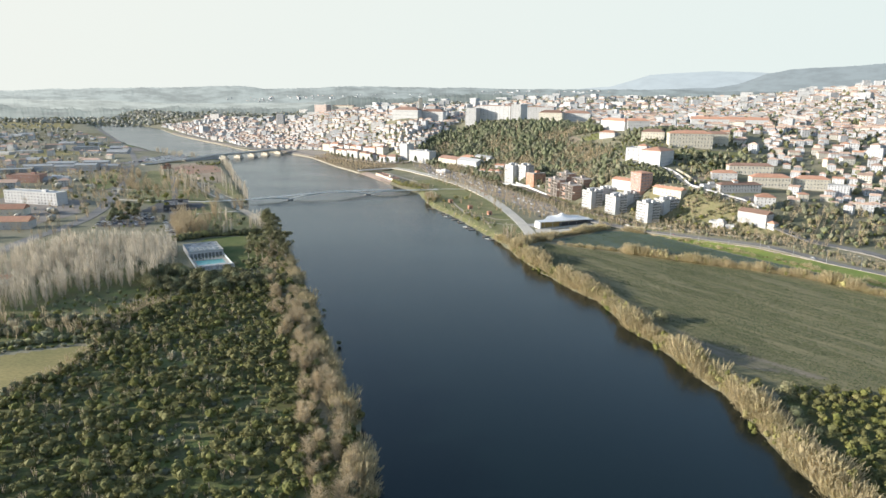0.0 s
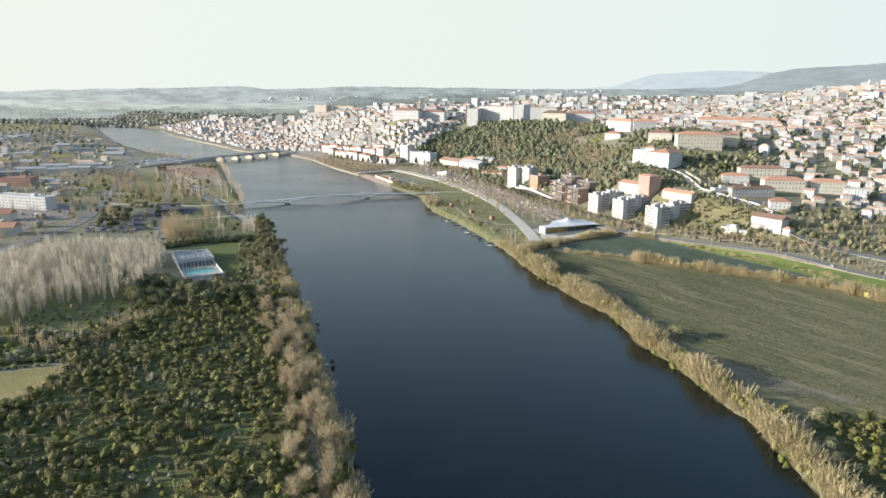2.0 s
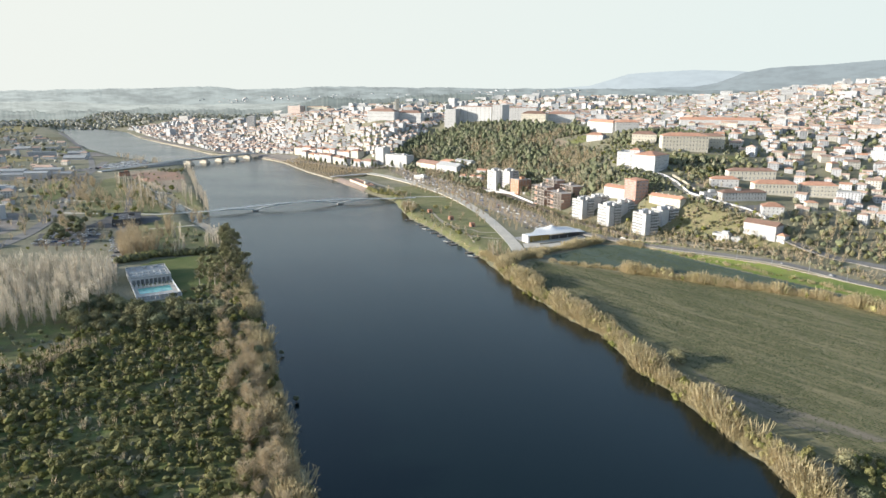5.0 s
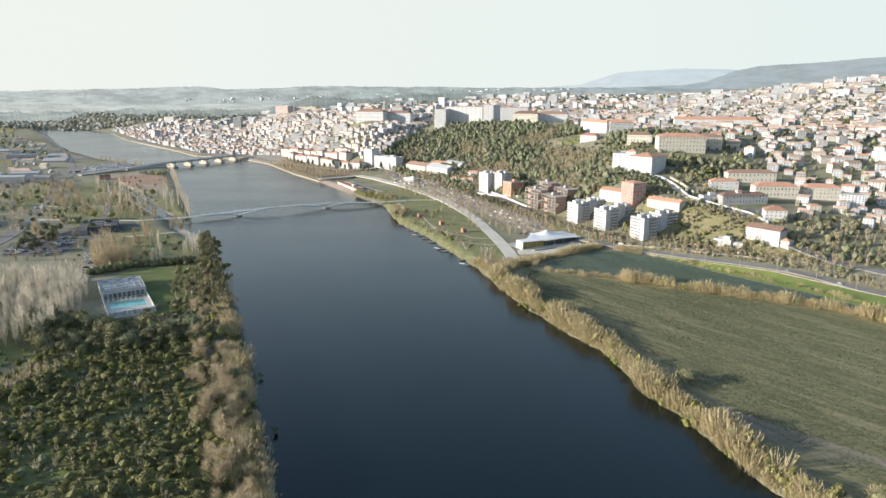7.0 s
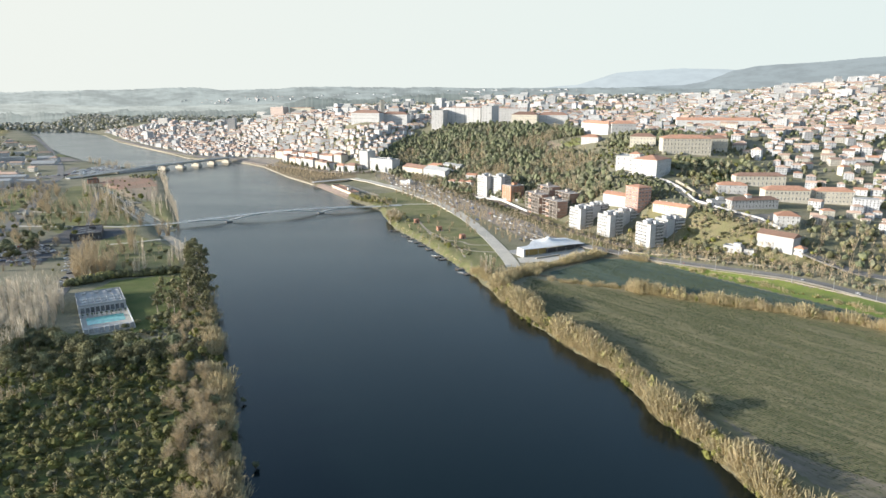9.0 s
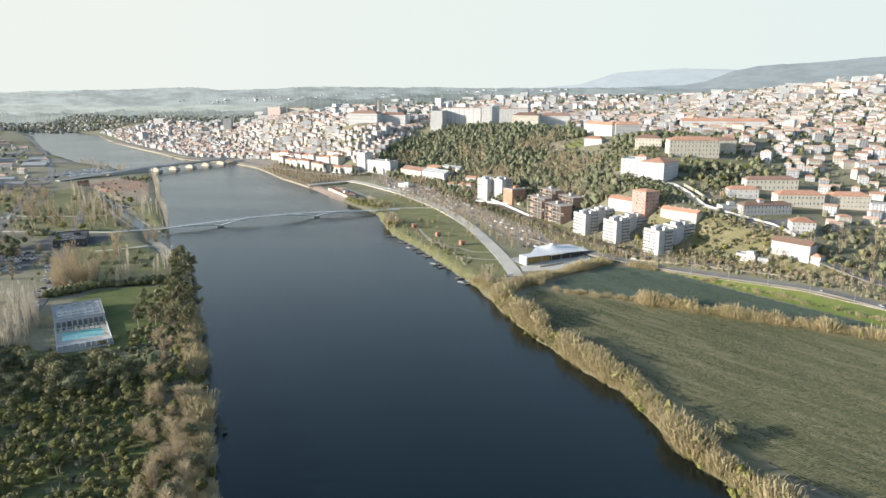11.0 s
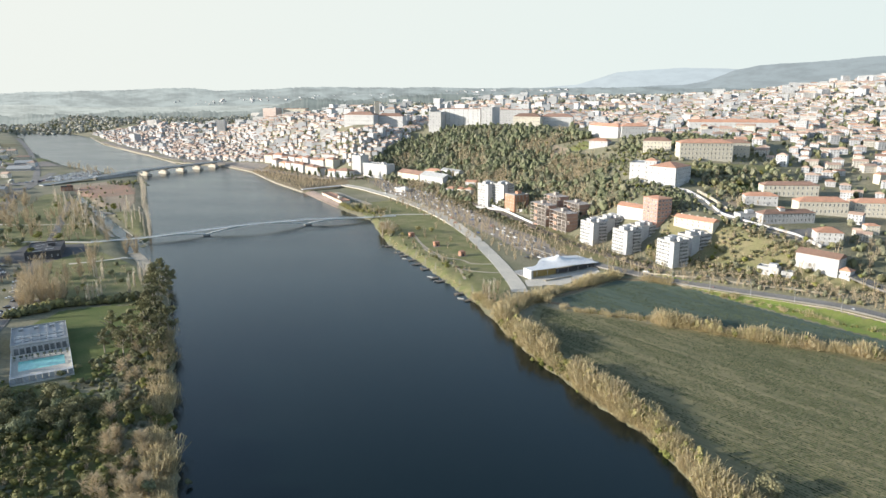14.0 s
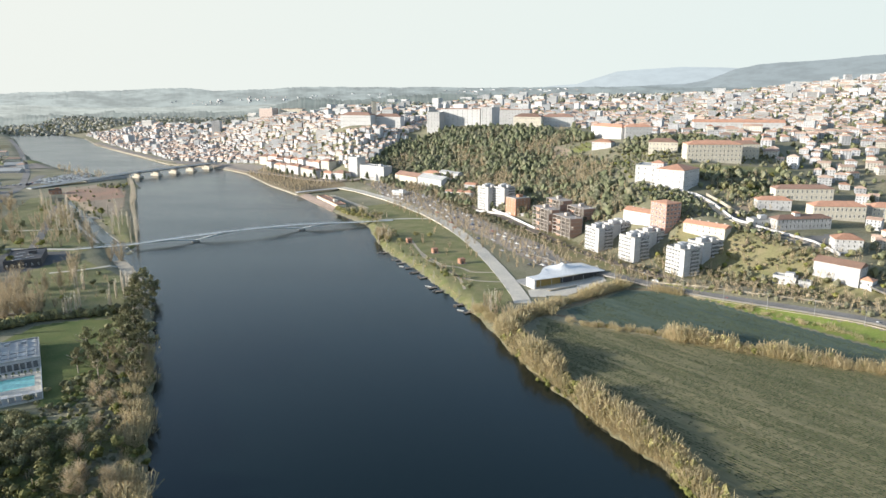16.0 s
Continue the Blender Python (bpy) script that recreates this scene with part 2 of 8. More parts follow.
WATER = bpy.data.materials.new("river_water")
WATER.use_nodes = True
nn, nl = WATER.node_tree.nodes, WATER.node_tree.links
wp = nn["Principled BSDF"]
wp.inputs["Base Color"].default_value = (0.0030, 0.0072, 0.0072, 1)
wp.inputs["Roughness"].default_value, wp.inputs["IOR"].default_value = 0.12, 1.36
wco, wmap = nn.new("ShaderNodeTexCoord"), nn.new("ShaderNodeMapping")
wmap.inputs["Scale"].default_value, wmap.inputs["Rotation"].default_value = (0.5, 1.6, 1), (0, 0, 0.35)
nl.new(wco.outputs["Object"], wmap.inputs["Vector"])
ripple, gust = nn.new("ShaderNodeTexNoise"), nn.new("ShaderNodeTexNoise")
ripple.inputs["Scale"].default_value, ripple.inputs["Detail"].default_value = 0.8, 3
gust.inputs["Scale"].default_value, gust.inputs["Detail"].default_value = 0.012, 3
for k in (ripple, gust):
    nl.new(wmap.outputs[0], k.inputs["Vector"])
wr = nn.new("ShaderNodeMapRange")
wr.inputs[1].default_value, wr.inputs[2].default_value, wr.inputs[3].default_value, wr.inputs[4].default_value = 0.35, 0.65, 0.17, 0.22
nl.new(gust.outputs[0], wr.inputs[0])
nl.new(wr.outputs[0], wp.inputs["Roughness"])
wb = nn.new("ShaderNodeBump")
wb.inputs["Strength"].default_value, wb.inputs["Distance"].default_value = 0.32, 0.16
wp.inputs["Specular Tint"].default_value = (0.63, 0.93, 0.98, 1)
nl.new(ripple.outputs[0], wb.inputs["Height"])
nl.new(wb.outputs[0], wp.inputs["Normal"])

# ---- mesh helpers ----


def made(name, verts, faces, mats, which=None, shade=False):
    """A mesh from arrays or lists; which: the material of each face."""
    me = bpy.data.meshes.new(name)
    totals = np.array([len(f) for f in faces], np.int32)
    flat = np.concatenate([np.asarray(f, np.int32) for f in faces]) if len(faces) else np.zeros(0, np.int32)
    me.vertices.add(len(verts))
    me.vertices.foreach_set("co", np.asarray(verts, np.float32).ravel())
    me.loops.add(len(flat))
    me.loops.foreach_set("vertex_index", flat)
    me.polygons.add(len(totals))
    me.polygons.foreach_set("loop_start", np.concatenate([[0], np.cumsum(totals)[:-1]]).astype(np.int32))
    me.polygons.foreach_set("loop_total", totals)
    for m in mats:
        me.materials.append(m)
    if which is not None:
        me.polygons.foreach_set("material_index", np.asarray(which, np.int32))
    me.polygons.foreach_set("use_smooth", np.full(len(totals), shade))
    me.update(calc_edges=True)
    me.validate()
    return me


class Bag:
    """Collects many placed copies of small shapes into one mesh."""

    def __init__(self):
        self.v, self.f3, self.f4, self.m3, self.m4, self.n = [], [], [], [], [], 0

    def add(self, shape, xyz, turn, scale):
        """shape: (verts, faces, mats). xyz: P x 3; turn: P; scale: P x 3."""
        verts, faces, mats = shape
        xyz, turn, scale = np.asarray(xyz, float), np.asarray(turn, float), np.asarray(scale, float)
        c, s = np.cos(turn)[:, None], np.sin(turn)[:, None]
        q = np.asarray(verts)[None] * scale[:, None]
        w = np.stack([q[..., 0] * c - q[..., 1] * s, q[..., 0] * s + q[..., 1] * c, q[..., 2]], -1) + xyz[:, None]
        base = self.n + np.arange(len(xyz))[:, None, None] * len(verts)
        for size, fs, ms in ((3, self.f3, self.m3), (4, self.f4, self.m4)):
            some = [(f, m) for f, m in zip(faces, mats) if len(f) == size]
            if some:
                fs.append((np.array([f for f, _ in some])[None] + base).reshape(-1, size))
                ms.append(np.tile([m for _, m in some], len(xyz)))
        self.v.append(w.reshape(-1, 3))
        self.n += w.shape[0] * w.shape[1]

    def mesh(self, name, mats, shade=False):
        v = np.concatenate(self.v)
        me = bpy.data.meshes.new(name)
        f3 = np.concatenate(self.f3) if self.f3 else np.zeros((0, 3), int)
        f4 = np.concatenate(self.f4) if self.f4 else np.zeros((0, 4), int)
        flat = np.concatenate([f3.ravel(), f4.ravel()]).astype(np.int32)
        totals = np.concatenate([np.full(len(f3), 3), np.full(len(f4), 4)]).astype(np.int32)
        me.vertices.add(len(v))
        me.vertices.foreach_set("co", v.astype(np.float32).ravel())
        me.loops.add(len(flat))
        me.loops.foreach_set("vertex_index", flat)
        me.polygons.add(len(totals))
        me.polygons.foreach_set("loop_start", np.concatenate([[0], np.cumsum(totals)[:-1]]).astype(np.int32))
        me.polygons.foreach_set("loop_total", totals)
        for m in mats:
            me.materials.append(m)
        me.polygons.foreach_set("material_index", np.concatenate(self.m3 + self.m4).astype(np.int32))
        me.polygons.foreach_set("use_smooth", np.full(len(totals), shade))
        me.update(calc_edges=True)
        return me


def box(x0, y0, z0, x1, y1, z1):
    v = [(x, y, z) for z in (z0, z1) for x, y in ((x0, y0), (x1, y0), (x1, y1), (x0, y1))]
    return v, [(3, 2, 1, 0), (4, 5, 6, 7), (0, 1, 5, 4), (1, 2, 6, 5), (2, 3, 7, 6), (3, 0, 4, 7)]


def joined(*shapes):
    v, f = [], []
    for sv, sf in shapes:
        f += [tuple(i + len(v) for i in q) for q in sf]
        v += list(sv)
    return v, f


def child(name, me, parent, m=None, label=""):
    ob = new(name, me)
    ob.parent = parent
    if m is not None:
        ob.matrix_basis = m
    if label:
        ob["label"] = label
    return ob


def solid(name, shape, material, parent, m=None, label=""):
    return child(name, made(name, shape[0], shape[1], [material]), parent, m, label)


def setting(name, me, label="", category=""):
    return tagged(new(name, me), label, category, kind="structure")


def bulk(name, me, label, category):
    return tagged(new(name, me), label, category, kind="stuff")


rng = np.random.RandomState(7)

# ---- the lie of the land ----
LEFT_BANK = [(120, -500), (60, -150), (30, 0), (2, 100), (-28, 184), (-46, 247), (-68, 303), (-86, 356), (-108, 410), (-132, 473), (-144, 503), (-173, 571), (-200, 622),
             (-263, 702), (-247, 710), (-266, 762), (-415, 1102), (-457, 1185), (-515, 1206), (-636, 1308), (-778, 1471), (-878, 1606), (-1114, 1970), (-1270, 2180)]
RIGHT_BANK = [(150, -500), (140, -150), (133, 0), (126, 100), (117, 194), (112, 230), (111, 246), (110.5, 264), (105, 282), (101, 302), (93.5, 327), (86, 348), (82.5, 374), (77, 397), (67, 415), (59, 436), (49.5, 458), (38, 494), (33, 512), (23, 551), (4, 601),
              (-16, 656), (-45, 717), (-56, 759), (-70, 821), (-106, 881), (-141, 945), (-174, 1008), (-228, 1092), (-297, 1222), (-334, 1266), (-380, 1310), (-472, 1360),
              (-571, 1487), (-689, 1632), (-795, 1765), (-953, 2012), (-1040, 2111), (-1160, 2240)]
CANAL = [(-254, 700), (-270, 735), (-292, 763), (-326, 810), (-360, 858), (-391, 903), (-430, 955), (-462, 1000)]
FOOT = [(2600, 500), (300, 515), (238, 542), (185, 588), (140, 632), (100, 690), (50, 795), (0, 900), (-60, 1000), (-180, 1130), (-290, 1290), (-420, 1470), (-600, 1700), (-900, 2050), (-1500, 2700)]


def smooth(t):
    t = np.clip(t, 0, 1)
    return t * t * (3 - 2 * t)


def away(px, py, line, closed=False):
    """Distance from points to a polyline, and the side (+ to the left of its direction)."""
    best, side = np.full(np.shape(px), 1e9), np.zeros(np.shape(px))
    pts = list(line) + ([line[0]] if closed else [])
    for (ax, ay), (bx, by) in zip(pts[:-1], pts[1:]):
        ux, uy = bx - ax, by - ay
        f = np.clip(((px - ax) * ux + (py - ay) * uy) / (ux * ux + uy * uy), 0, 1)
        d = np.hypot(px - ax - f * ux, py - ay - f * uy)
        s = ux * (py - ay) - uy * (px - ax)
        near = d < best - 1e-9
        side = np.where(near, np.sign(s), side)
        best = np.minimum(best, d)
    return best, side


def inside(px, py, poly):
    odd = np.zeros(np.shape(px), bool)
    for (ax, ay), (bx, by) in zip(poly, list(poly[1:]) + [poly[0]]):
        cross = (ay > py) != (by > py)
        odd ^= cross & (px < (bx - ax) * (py - ay) / (by - ay + 1e-12) + ax)
    return odd


def waves(x, y, size, seed):
    r = np.random.RandomState(seed)
    out = 0 * x
    for k in range(5):
        a, p = r.uniform(0, 6.28), r.uniform(0, 6.28)
        f = 6.28 / size * r.uniform(0.6, 1.6)
        out = out + np.sin((x * np.cos(a) + y * np.sin(a)) * f + p)
    return out / 5


def shore(x, y):
    """Signed distance to the water's edge: positive on land."""
    river = LEFT_BANK + RIGHT_BANK[::-1]
    d, _ = away(x, y, river, True)
    d = np.where(inside(x, y, river), -d, d)
    c, _ = away(x, y, CANAL)
    return np.minimum(d, c - 6)


def height(x, y):
    x, y = np.asarray(x, float), np.asarray(y, float)
    d, side = away(x, y, FOOT)
    d = np.where(side < 0, d, -d)      # + up the hill
    r = np.hypot(x, y)
    top = 64 - 42 * smooth((-260 - x) / 300)
    wide = 110 + 130 * smooth((y - 680) / 200)
    wide = wide + (115 - wide) * smooth((-20 - x) / 120)
    east = 0.15 * np.maximum(0, y - 530) + 8 * smooth((y - 530) / 60)
    hill = np.minimum(top * smooth(d / wide), np.where(x > 60, east, 999))
    hill = hill + waves(x, y, 260, 3) * 5 * smooth(d / 200)
    hill = hill + (70 * smooth((r - 1250) / 1100) * smooth((np.degrees(np.arctan2(x, np.maximum(y, 1))) - 16) / 18) - 22 * smooth((r - 1500) / 900) * smooth((300 - x) / 500)) * smooth(d / 300)
    z = 3 + 6 * smooth((d + 38) / 32) + hill
    z = z + (waves(x, y, 900, 5) * 6 + 6) * smooth((r - 2200) / 800)
    s = shore(x, y)
    return np.where(s > 0, 3 * smooth(0.5 + s / 14) * 2 - 3 + (z - 3) * smooth(s / 25), np.maximum(-3, 0.64 * s))


def spaced(stops):
    """Grid lines from (start, end, step) stretches."""
    return np.unique(np.round(np.concatenate([np.arange(a, b, c) for a, b, c in stops]), 3))


gx = spaced([(-4800, -1500, 150), (-1500, -500, 15), (-500, 280, 8), (280, 1500, 18), (1500, 4801, 150)])
gy = spaced([(-1600, -80, 60), (-80, 100, 12), (100, 960, 8), (960, 1400, 13), (1400, 2400, 18), (2400, 4801, 120)])
GX, GY = np.meshgrid(gx, gy)
GZ = height(GX, GY)
nx, ny = len(gx), len(gy)
cells = (np.arange(ny - 1)[:, None] * nx + np.arange(nx - 1)[None]).ravel()
ground_mesh = made("ground", np.stack([GX, GY, GZ], -1).reshape(-1, 3), np.stack([cells, cells + 1, cells + nx + 1, cells + nx], -1), [GRASS], shade=True)
setting("ground", ground_mesh, "rough grass and winter-brown land rising to a hill", "ground")


def lift(x, y):
    """Height of the land by the grid of the ground."""
    x, y = np.asarray(x, float), np.asarray(y, float)
    i, j = np.clip(np.searchsorted(gx, x) - 1, 0, nx - 2), np.clip(np.searchsorted(gy, y) - 1, 0, ny - 2)
    u, v = (x - gx[i]) / (gx[i + 1] - gx[i]), (y - gy[j]) / (gy[j + 1] - gy[j])
    return (GZ[j, i] * (1 - u) + GZ[j, i + 1] * u) * (1 - v) + (GZ[j + 1, i] * (1 - u) + GZ[j + 1, i + 1] * u) * v


water_shape = made("water", [(-1500, -900, 0), (400, -900, 0), (400, 2500, 0), (-1500, 2500, 0)], [(0, 1, 2, 3)], [WATER])
setting("water", water_shape, "calm dark blue river water with faint ripples", "river")


def ribbon(name, line, width, material, label, category, rise=0.15, step=4.0, smoothing=2, thick=0.0, kind="structure"):
    """A road or path laid on the land along a line."""
    pts = np.array(line, float)
    for _ in range(smoothing):
        a, b = pts[:-1] * 0.75 + pts[1:] * 0.25, pts[:-1] * 0.25 + pts[1:] * 0.75
        pts = np.concatenate([pts[:1], np.stack([a, b], 1).reshape(-1, 2), pts[-1:]])
    far = np.concatenate([[0], np.cumsum(np.hypot(*np.diff(pts, axis=0).T))])
    s = np.linspace(0, far[-1], max(3, int(far[-1] / step)))
    p = np.stack([np.interp(s, far, pts[:, 0]), np.interp(s, far, pts[:, 1])], -1)
    t = np.gradient(p, axis=0)
    t /= np.linalg.norm(t, axis=1)[:, None]
    side = np.stack([t[:, 1], -t[:, 0]], -1)
    across = np.array([-0.5, 0, 0.5]) * width
    q = p[:, None] + side[:, None] * across[None, :, None]
    z = lift(q[..., 0], q[..., 1])
    z = np.maximum(z, z.max(1, keepdims=True) - 0.3) + rise
    v = np.concatenate([q, z[..., None]], -1).reshape(-1, 3)
    m = len(s)
    f = [(3 * k + c, 3 * k + c + 1, 3 * k + c + 4, 3 * k + c + 3) for k in range(m - 1) for c in (0, 1)]
    skirt = len(v)
    v = np.concatenate([v, v - (0, 0, rise + 0.6 + thick)])
    for c in (0, 2):
        for k in range(m - 1):
            q4 = (3 * k + c, 3 * k + c + 3, skirt + 3 * k + c + 3, skirt + 3 * k + c)
            f.append(q4 if c else q4[::-1])
    return tagged(new(name, made(name, v, f, [material])), label, category, kind=kind)


def patch(name, poly, material, label, category, rise=0.2, cell=2.5, kind="structure"):
    """A field or lawn laid on the land, with an uneven edge."""
    px, py = np.array(poly).T
    xs, ys = np.arange(px.min(), px.max() + cell, cell), np.arange(py.min(), py.max() + cell, cell)
    X, Y = np.meshgrid(xs, ys)
    Z = lift(X, Y) + rise
    cx, cy = (X[:-1, :-1] + cell / 2), (Y[:-1, :-1] + cell / 2)
    keep = inside(cx, cy, poly)
    k = (np.arange(len(ys) - 1)[:, None] * len(xs) + np.arange(len(xs) - 1)[None])[keep]
    q = np.stack([k, k + 1, k + len(xs) + 1, k + len(xs)], -1)
    used, q = np.unique(q, return_inverse=True)
    v = np.stack([X, Y, Z], -1).reshape(-1, 3)[used]
    return tagged(new(name, made(name, v, q.reshape(-1, 4), [material], shade=True)), label, category, kind=kind)


# ---- backdrop of hills ----


def ridge(name, far, tops, pale, colour, seed, label, trees=3.0, wood=0.7):
    """A far range of hills, haze painted in as glow: tops are (azimuth in degrees, height)."""
    az = np.linspace(-62, 62, 1500)
    z = np.interp(az, *np.array(tops, float).T)
    r = np.random.RandomState(seed)
    for k in range(1, 9):
        z = z + 6.0 / k * np.sin(np.radians(az) * 9 * k * r.uniform(0.8, 1.2) + r.uniform(0, 6))
    ragged = np.convolve(r.normal(size=len(az) + 8), np.ones(9) / 9, "valid") * 1.5 + r.normal(size=len(az)) * 0.3
    a = np.radians(az)
    x, y = np.sin(a), np.cos(a)
    v = np.concatenate([np.stack([x * far, y * far + 90, z + trees * ragged], -1), np.stack([x * (far - 250), y * (far - 250) + 90, z * 0.55], -1), np.stack([x * (far - 420), y * (far - 420) + 90, 0 * z], -1)])
    n = len(az)
    f = [(n * (b + 1) + k, n * (b + 1) + k + 1, n * b + k + 1, n * b + k) for b in (0, 1) for k in range(n - 1)]
    m = bpy.data.materials.new(name)
    m.use_nodes = True
    n, l = m.node_tree.nodes, m.node_tree.links
    p = n["Principled BSDF"]
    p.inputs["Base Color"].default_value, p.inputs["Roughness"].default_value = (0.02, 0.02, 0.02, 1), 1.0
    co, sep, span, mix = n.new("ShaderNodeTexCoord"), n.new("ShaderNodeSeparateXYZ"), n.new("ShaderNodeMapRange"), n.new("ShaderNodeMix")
    # the painted haze pales from right to left, towards the sun
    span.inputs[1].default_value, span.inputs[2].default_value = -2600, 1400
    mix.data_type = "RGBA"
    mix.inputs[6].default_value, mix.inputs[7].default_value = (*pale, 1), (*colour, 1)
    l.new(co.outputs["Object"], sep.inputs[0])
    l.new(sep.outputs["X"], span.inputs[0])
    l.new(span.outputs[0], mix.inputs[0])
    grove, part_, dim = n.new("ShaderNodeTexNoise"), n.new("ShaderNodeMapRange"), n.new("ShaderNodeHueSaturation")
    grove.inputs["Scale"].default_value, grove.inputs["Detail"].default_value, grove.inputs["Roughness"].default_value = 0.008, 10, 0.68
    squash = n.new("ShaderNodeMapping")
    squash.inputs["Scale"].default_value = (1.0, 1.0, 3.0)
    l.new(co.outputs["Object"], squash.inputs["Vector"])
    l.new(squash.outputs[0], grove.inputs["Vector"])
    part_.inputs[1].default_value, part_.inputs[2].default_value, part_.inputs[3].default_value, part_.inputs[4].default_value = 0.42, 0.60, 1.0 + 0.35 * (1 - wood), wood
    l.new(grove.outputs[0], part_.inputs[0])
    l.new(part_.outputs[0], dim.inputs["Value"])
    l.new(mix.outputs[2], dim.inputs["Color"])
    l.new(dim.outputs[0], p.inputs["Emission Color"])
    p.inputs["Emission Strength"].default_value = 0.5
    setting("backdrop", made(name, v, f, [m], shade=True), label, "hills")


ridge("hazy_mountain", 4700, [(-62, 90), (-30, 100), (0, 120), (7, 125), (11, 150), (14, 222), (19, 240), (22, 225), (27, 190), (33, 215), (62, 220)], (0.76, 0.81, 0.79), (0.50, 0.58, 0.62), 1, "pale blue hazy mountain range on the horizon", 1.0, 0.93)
ridge("hazy_near_mountain", 4400, [(-62, 85), (-20, 95), (10, 105), (19, 135), (20.7, 165), (22.6, 228), (24.2, 250), (27.5, 266), (30.4, 281), (32.6, 292), (45, 310), (62, 310)], (0.66, 0.71, 0.69), (0.31, 0.37, 0.39), 2, "blue-grey haze-tinted wooded mountain behind the town", 1.5, 0.85)
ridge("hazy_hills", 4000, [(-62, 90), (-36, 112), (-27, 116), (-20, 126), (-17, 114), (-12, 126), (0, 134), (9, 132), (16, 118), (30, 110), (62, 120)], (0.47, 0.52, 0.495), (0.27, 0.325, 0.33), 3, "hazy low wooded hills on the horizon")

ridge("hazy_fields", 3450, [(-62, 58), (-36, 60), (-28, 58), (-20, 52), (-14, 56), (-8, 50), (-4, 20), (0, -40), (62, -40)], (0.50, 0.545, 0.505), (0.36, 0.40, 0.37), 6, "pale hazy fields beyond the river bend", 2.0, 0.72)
ridge("hazy_rise", 2950, [(-62, -40), (-17, -40), (-14, 40), (-11, 78), (-7, 84), (-3, 92), (2, 96), (7, 90), (11, 70), (15, 20), (62, -40)], (0.30, 0.345, 0.325), (0.17, 0.205, 0.185), 9, "dark haze-tinted wooded rise behind the town", 6.0, 0.75)
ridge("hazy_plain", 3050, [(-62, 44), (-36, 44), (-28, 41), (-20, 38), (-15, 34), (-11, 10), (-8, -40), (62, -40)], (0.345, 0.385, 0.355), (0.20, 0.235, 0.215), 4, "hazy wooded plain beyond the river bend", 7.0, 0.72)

# ---- fields, lawns, roads ----
patch("field", [(50, 520), (58, 545), (72, 533), (95, 521), (114, 511), (135, 498), (161, 483), (192, 467), (219, 451), (232, 439), (256, 405), (300, 325), (330, 255), (172, 255), (130, 262), (114, 298), (99, 360), (86, 400), (69, 440), (56, 470)],
      CROP, "dark grey-green winter crop field with pale worn rows", "field")
patch("field", [(74, 556), (118, 594), (139, 592), (160, 570), (196, 522), (231, 476), (266, 426), (256, 415), (238, 444), (224, 457), (195, 473), (164, 489), (139, 504), (119, 517), (97, 528), (78, 538)],
      CROP_GREY, "grey-green cabbage field behind a reed hedge", "field")
SOILSTRIP = [(108, 342), (117, 324), (131, 308), (147, 294), (160, 280), (154, 279), (141, 285), (130, 288), (121, 297), (114, 315)]
patch("field", SOILSTRIP, BAREFIELD, "bare grey-brown soil with wheel marks beside the cane hedge", "field", 0.26, 1.5)
patch("slope", [(150, 608), (190, 582), (235, 553), (262, 540), (248, 585), (228, 612), (208, 640), (180, 662), (150, 645)], SLOPEGRASS, "olive rough grass on the slope above the road", "grass", 0.2)
patch("yard", [(-338, 650), (-298, 645), (-284, 690), (-300, 712), (-345, 705)], ASPHALT, "dark asphalt round the flat pavilion", "yard", 0.16)
patch("orchard_floor", [(122, 185), (130, 256), (137, 268), (190, 264), (240, 240), (240, 120), (128, 120)], UNDERTREE, "dark grass under the citrus grove", "grass", 0.12)
patch("embankment", [(138, 596), (160, 573), (196, 526), (232, 478), (268, 428), (292, 400), (300, 440), (262, 490), (215, 530), (160, 583), (145, 598)], EMBANK, "bright green grass embankment below the road", "grass", 0.22)
patch("meadow", [(-300, 258), (-221, 281), (-209, 287), (-189, 296), (-182, 292), (-178, 272), (-182, 258), (-180, 244), (-186, 230), (-205, 205), (-300, 190)], MEADOW, "dry yellowish meadow", "meadow")
patch("lawn", [(-226, 500), (-224, 536), (-198, 547), (-178, 545), (-150, 480), (-152, 438), (-166, 438), (-169, 446), (-205, 506), (-218, 498)], LAWN, "shaded green lawn beside the swimming pool", "lawn")
patch("lawn", [(50, 600), (44, 650), (18, 765), (-20, 868), (-60, 930), (-106, 896), (-70, 826), (-56, 762), (-45, 720), (-16, 658), (4, 603), (23, 555), (34, 545)], PARKGRASS, "green riverside park lawn", "lawn", 0.12)
patch("lawn", [(-292, 700), (-225, 640), (-186, 565), (-180, 545), (-236, 556), (-300, 640)], PARKGRASS, "green park lawn with leafless poplars", "lawn", 0.12)
patch("lawn", [(-300, 745), (-284, 712), (-300, 690), (-345, 690), (-400, 740), (-490, 985), (-470, 990), (-400, 885), (-340, 800)], PARKGRASS, "patchy green park lawn", "lawn", 0.12)
SAND = [(-498, 1062), (-467, 1014), (-440, 988), (-385, 905), (-335, 870), (-352, 925), (-402, 1041), (-449, 1108)]
patch("sports_ground", SAND, SANDSOIL, "bare tan sandy ground", "ground", 0.2)
patch("sports_ground", [(-470, 1014), (-472, 1052), (-428, 1074), (-378, 985), (-415, 955)], REDSOIL, "worn reddish clay pitch on the sandy ground", "ground", 0.35)
patch("lawn", [(-215, 352), (-190, 395), (-200, 425), (-232, 455), (-290, 400), (-280, 340)], UNDERTREE, "rough shaded grass glade", "lawn", 0.12)
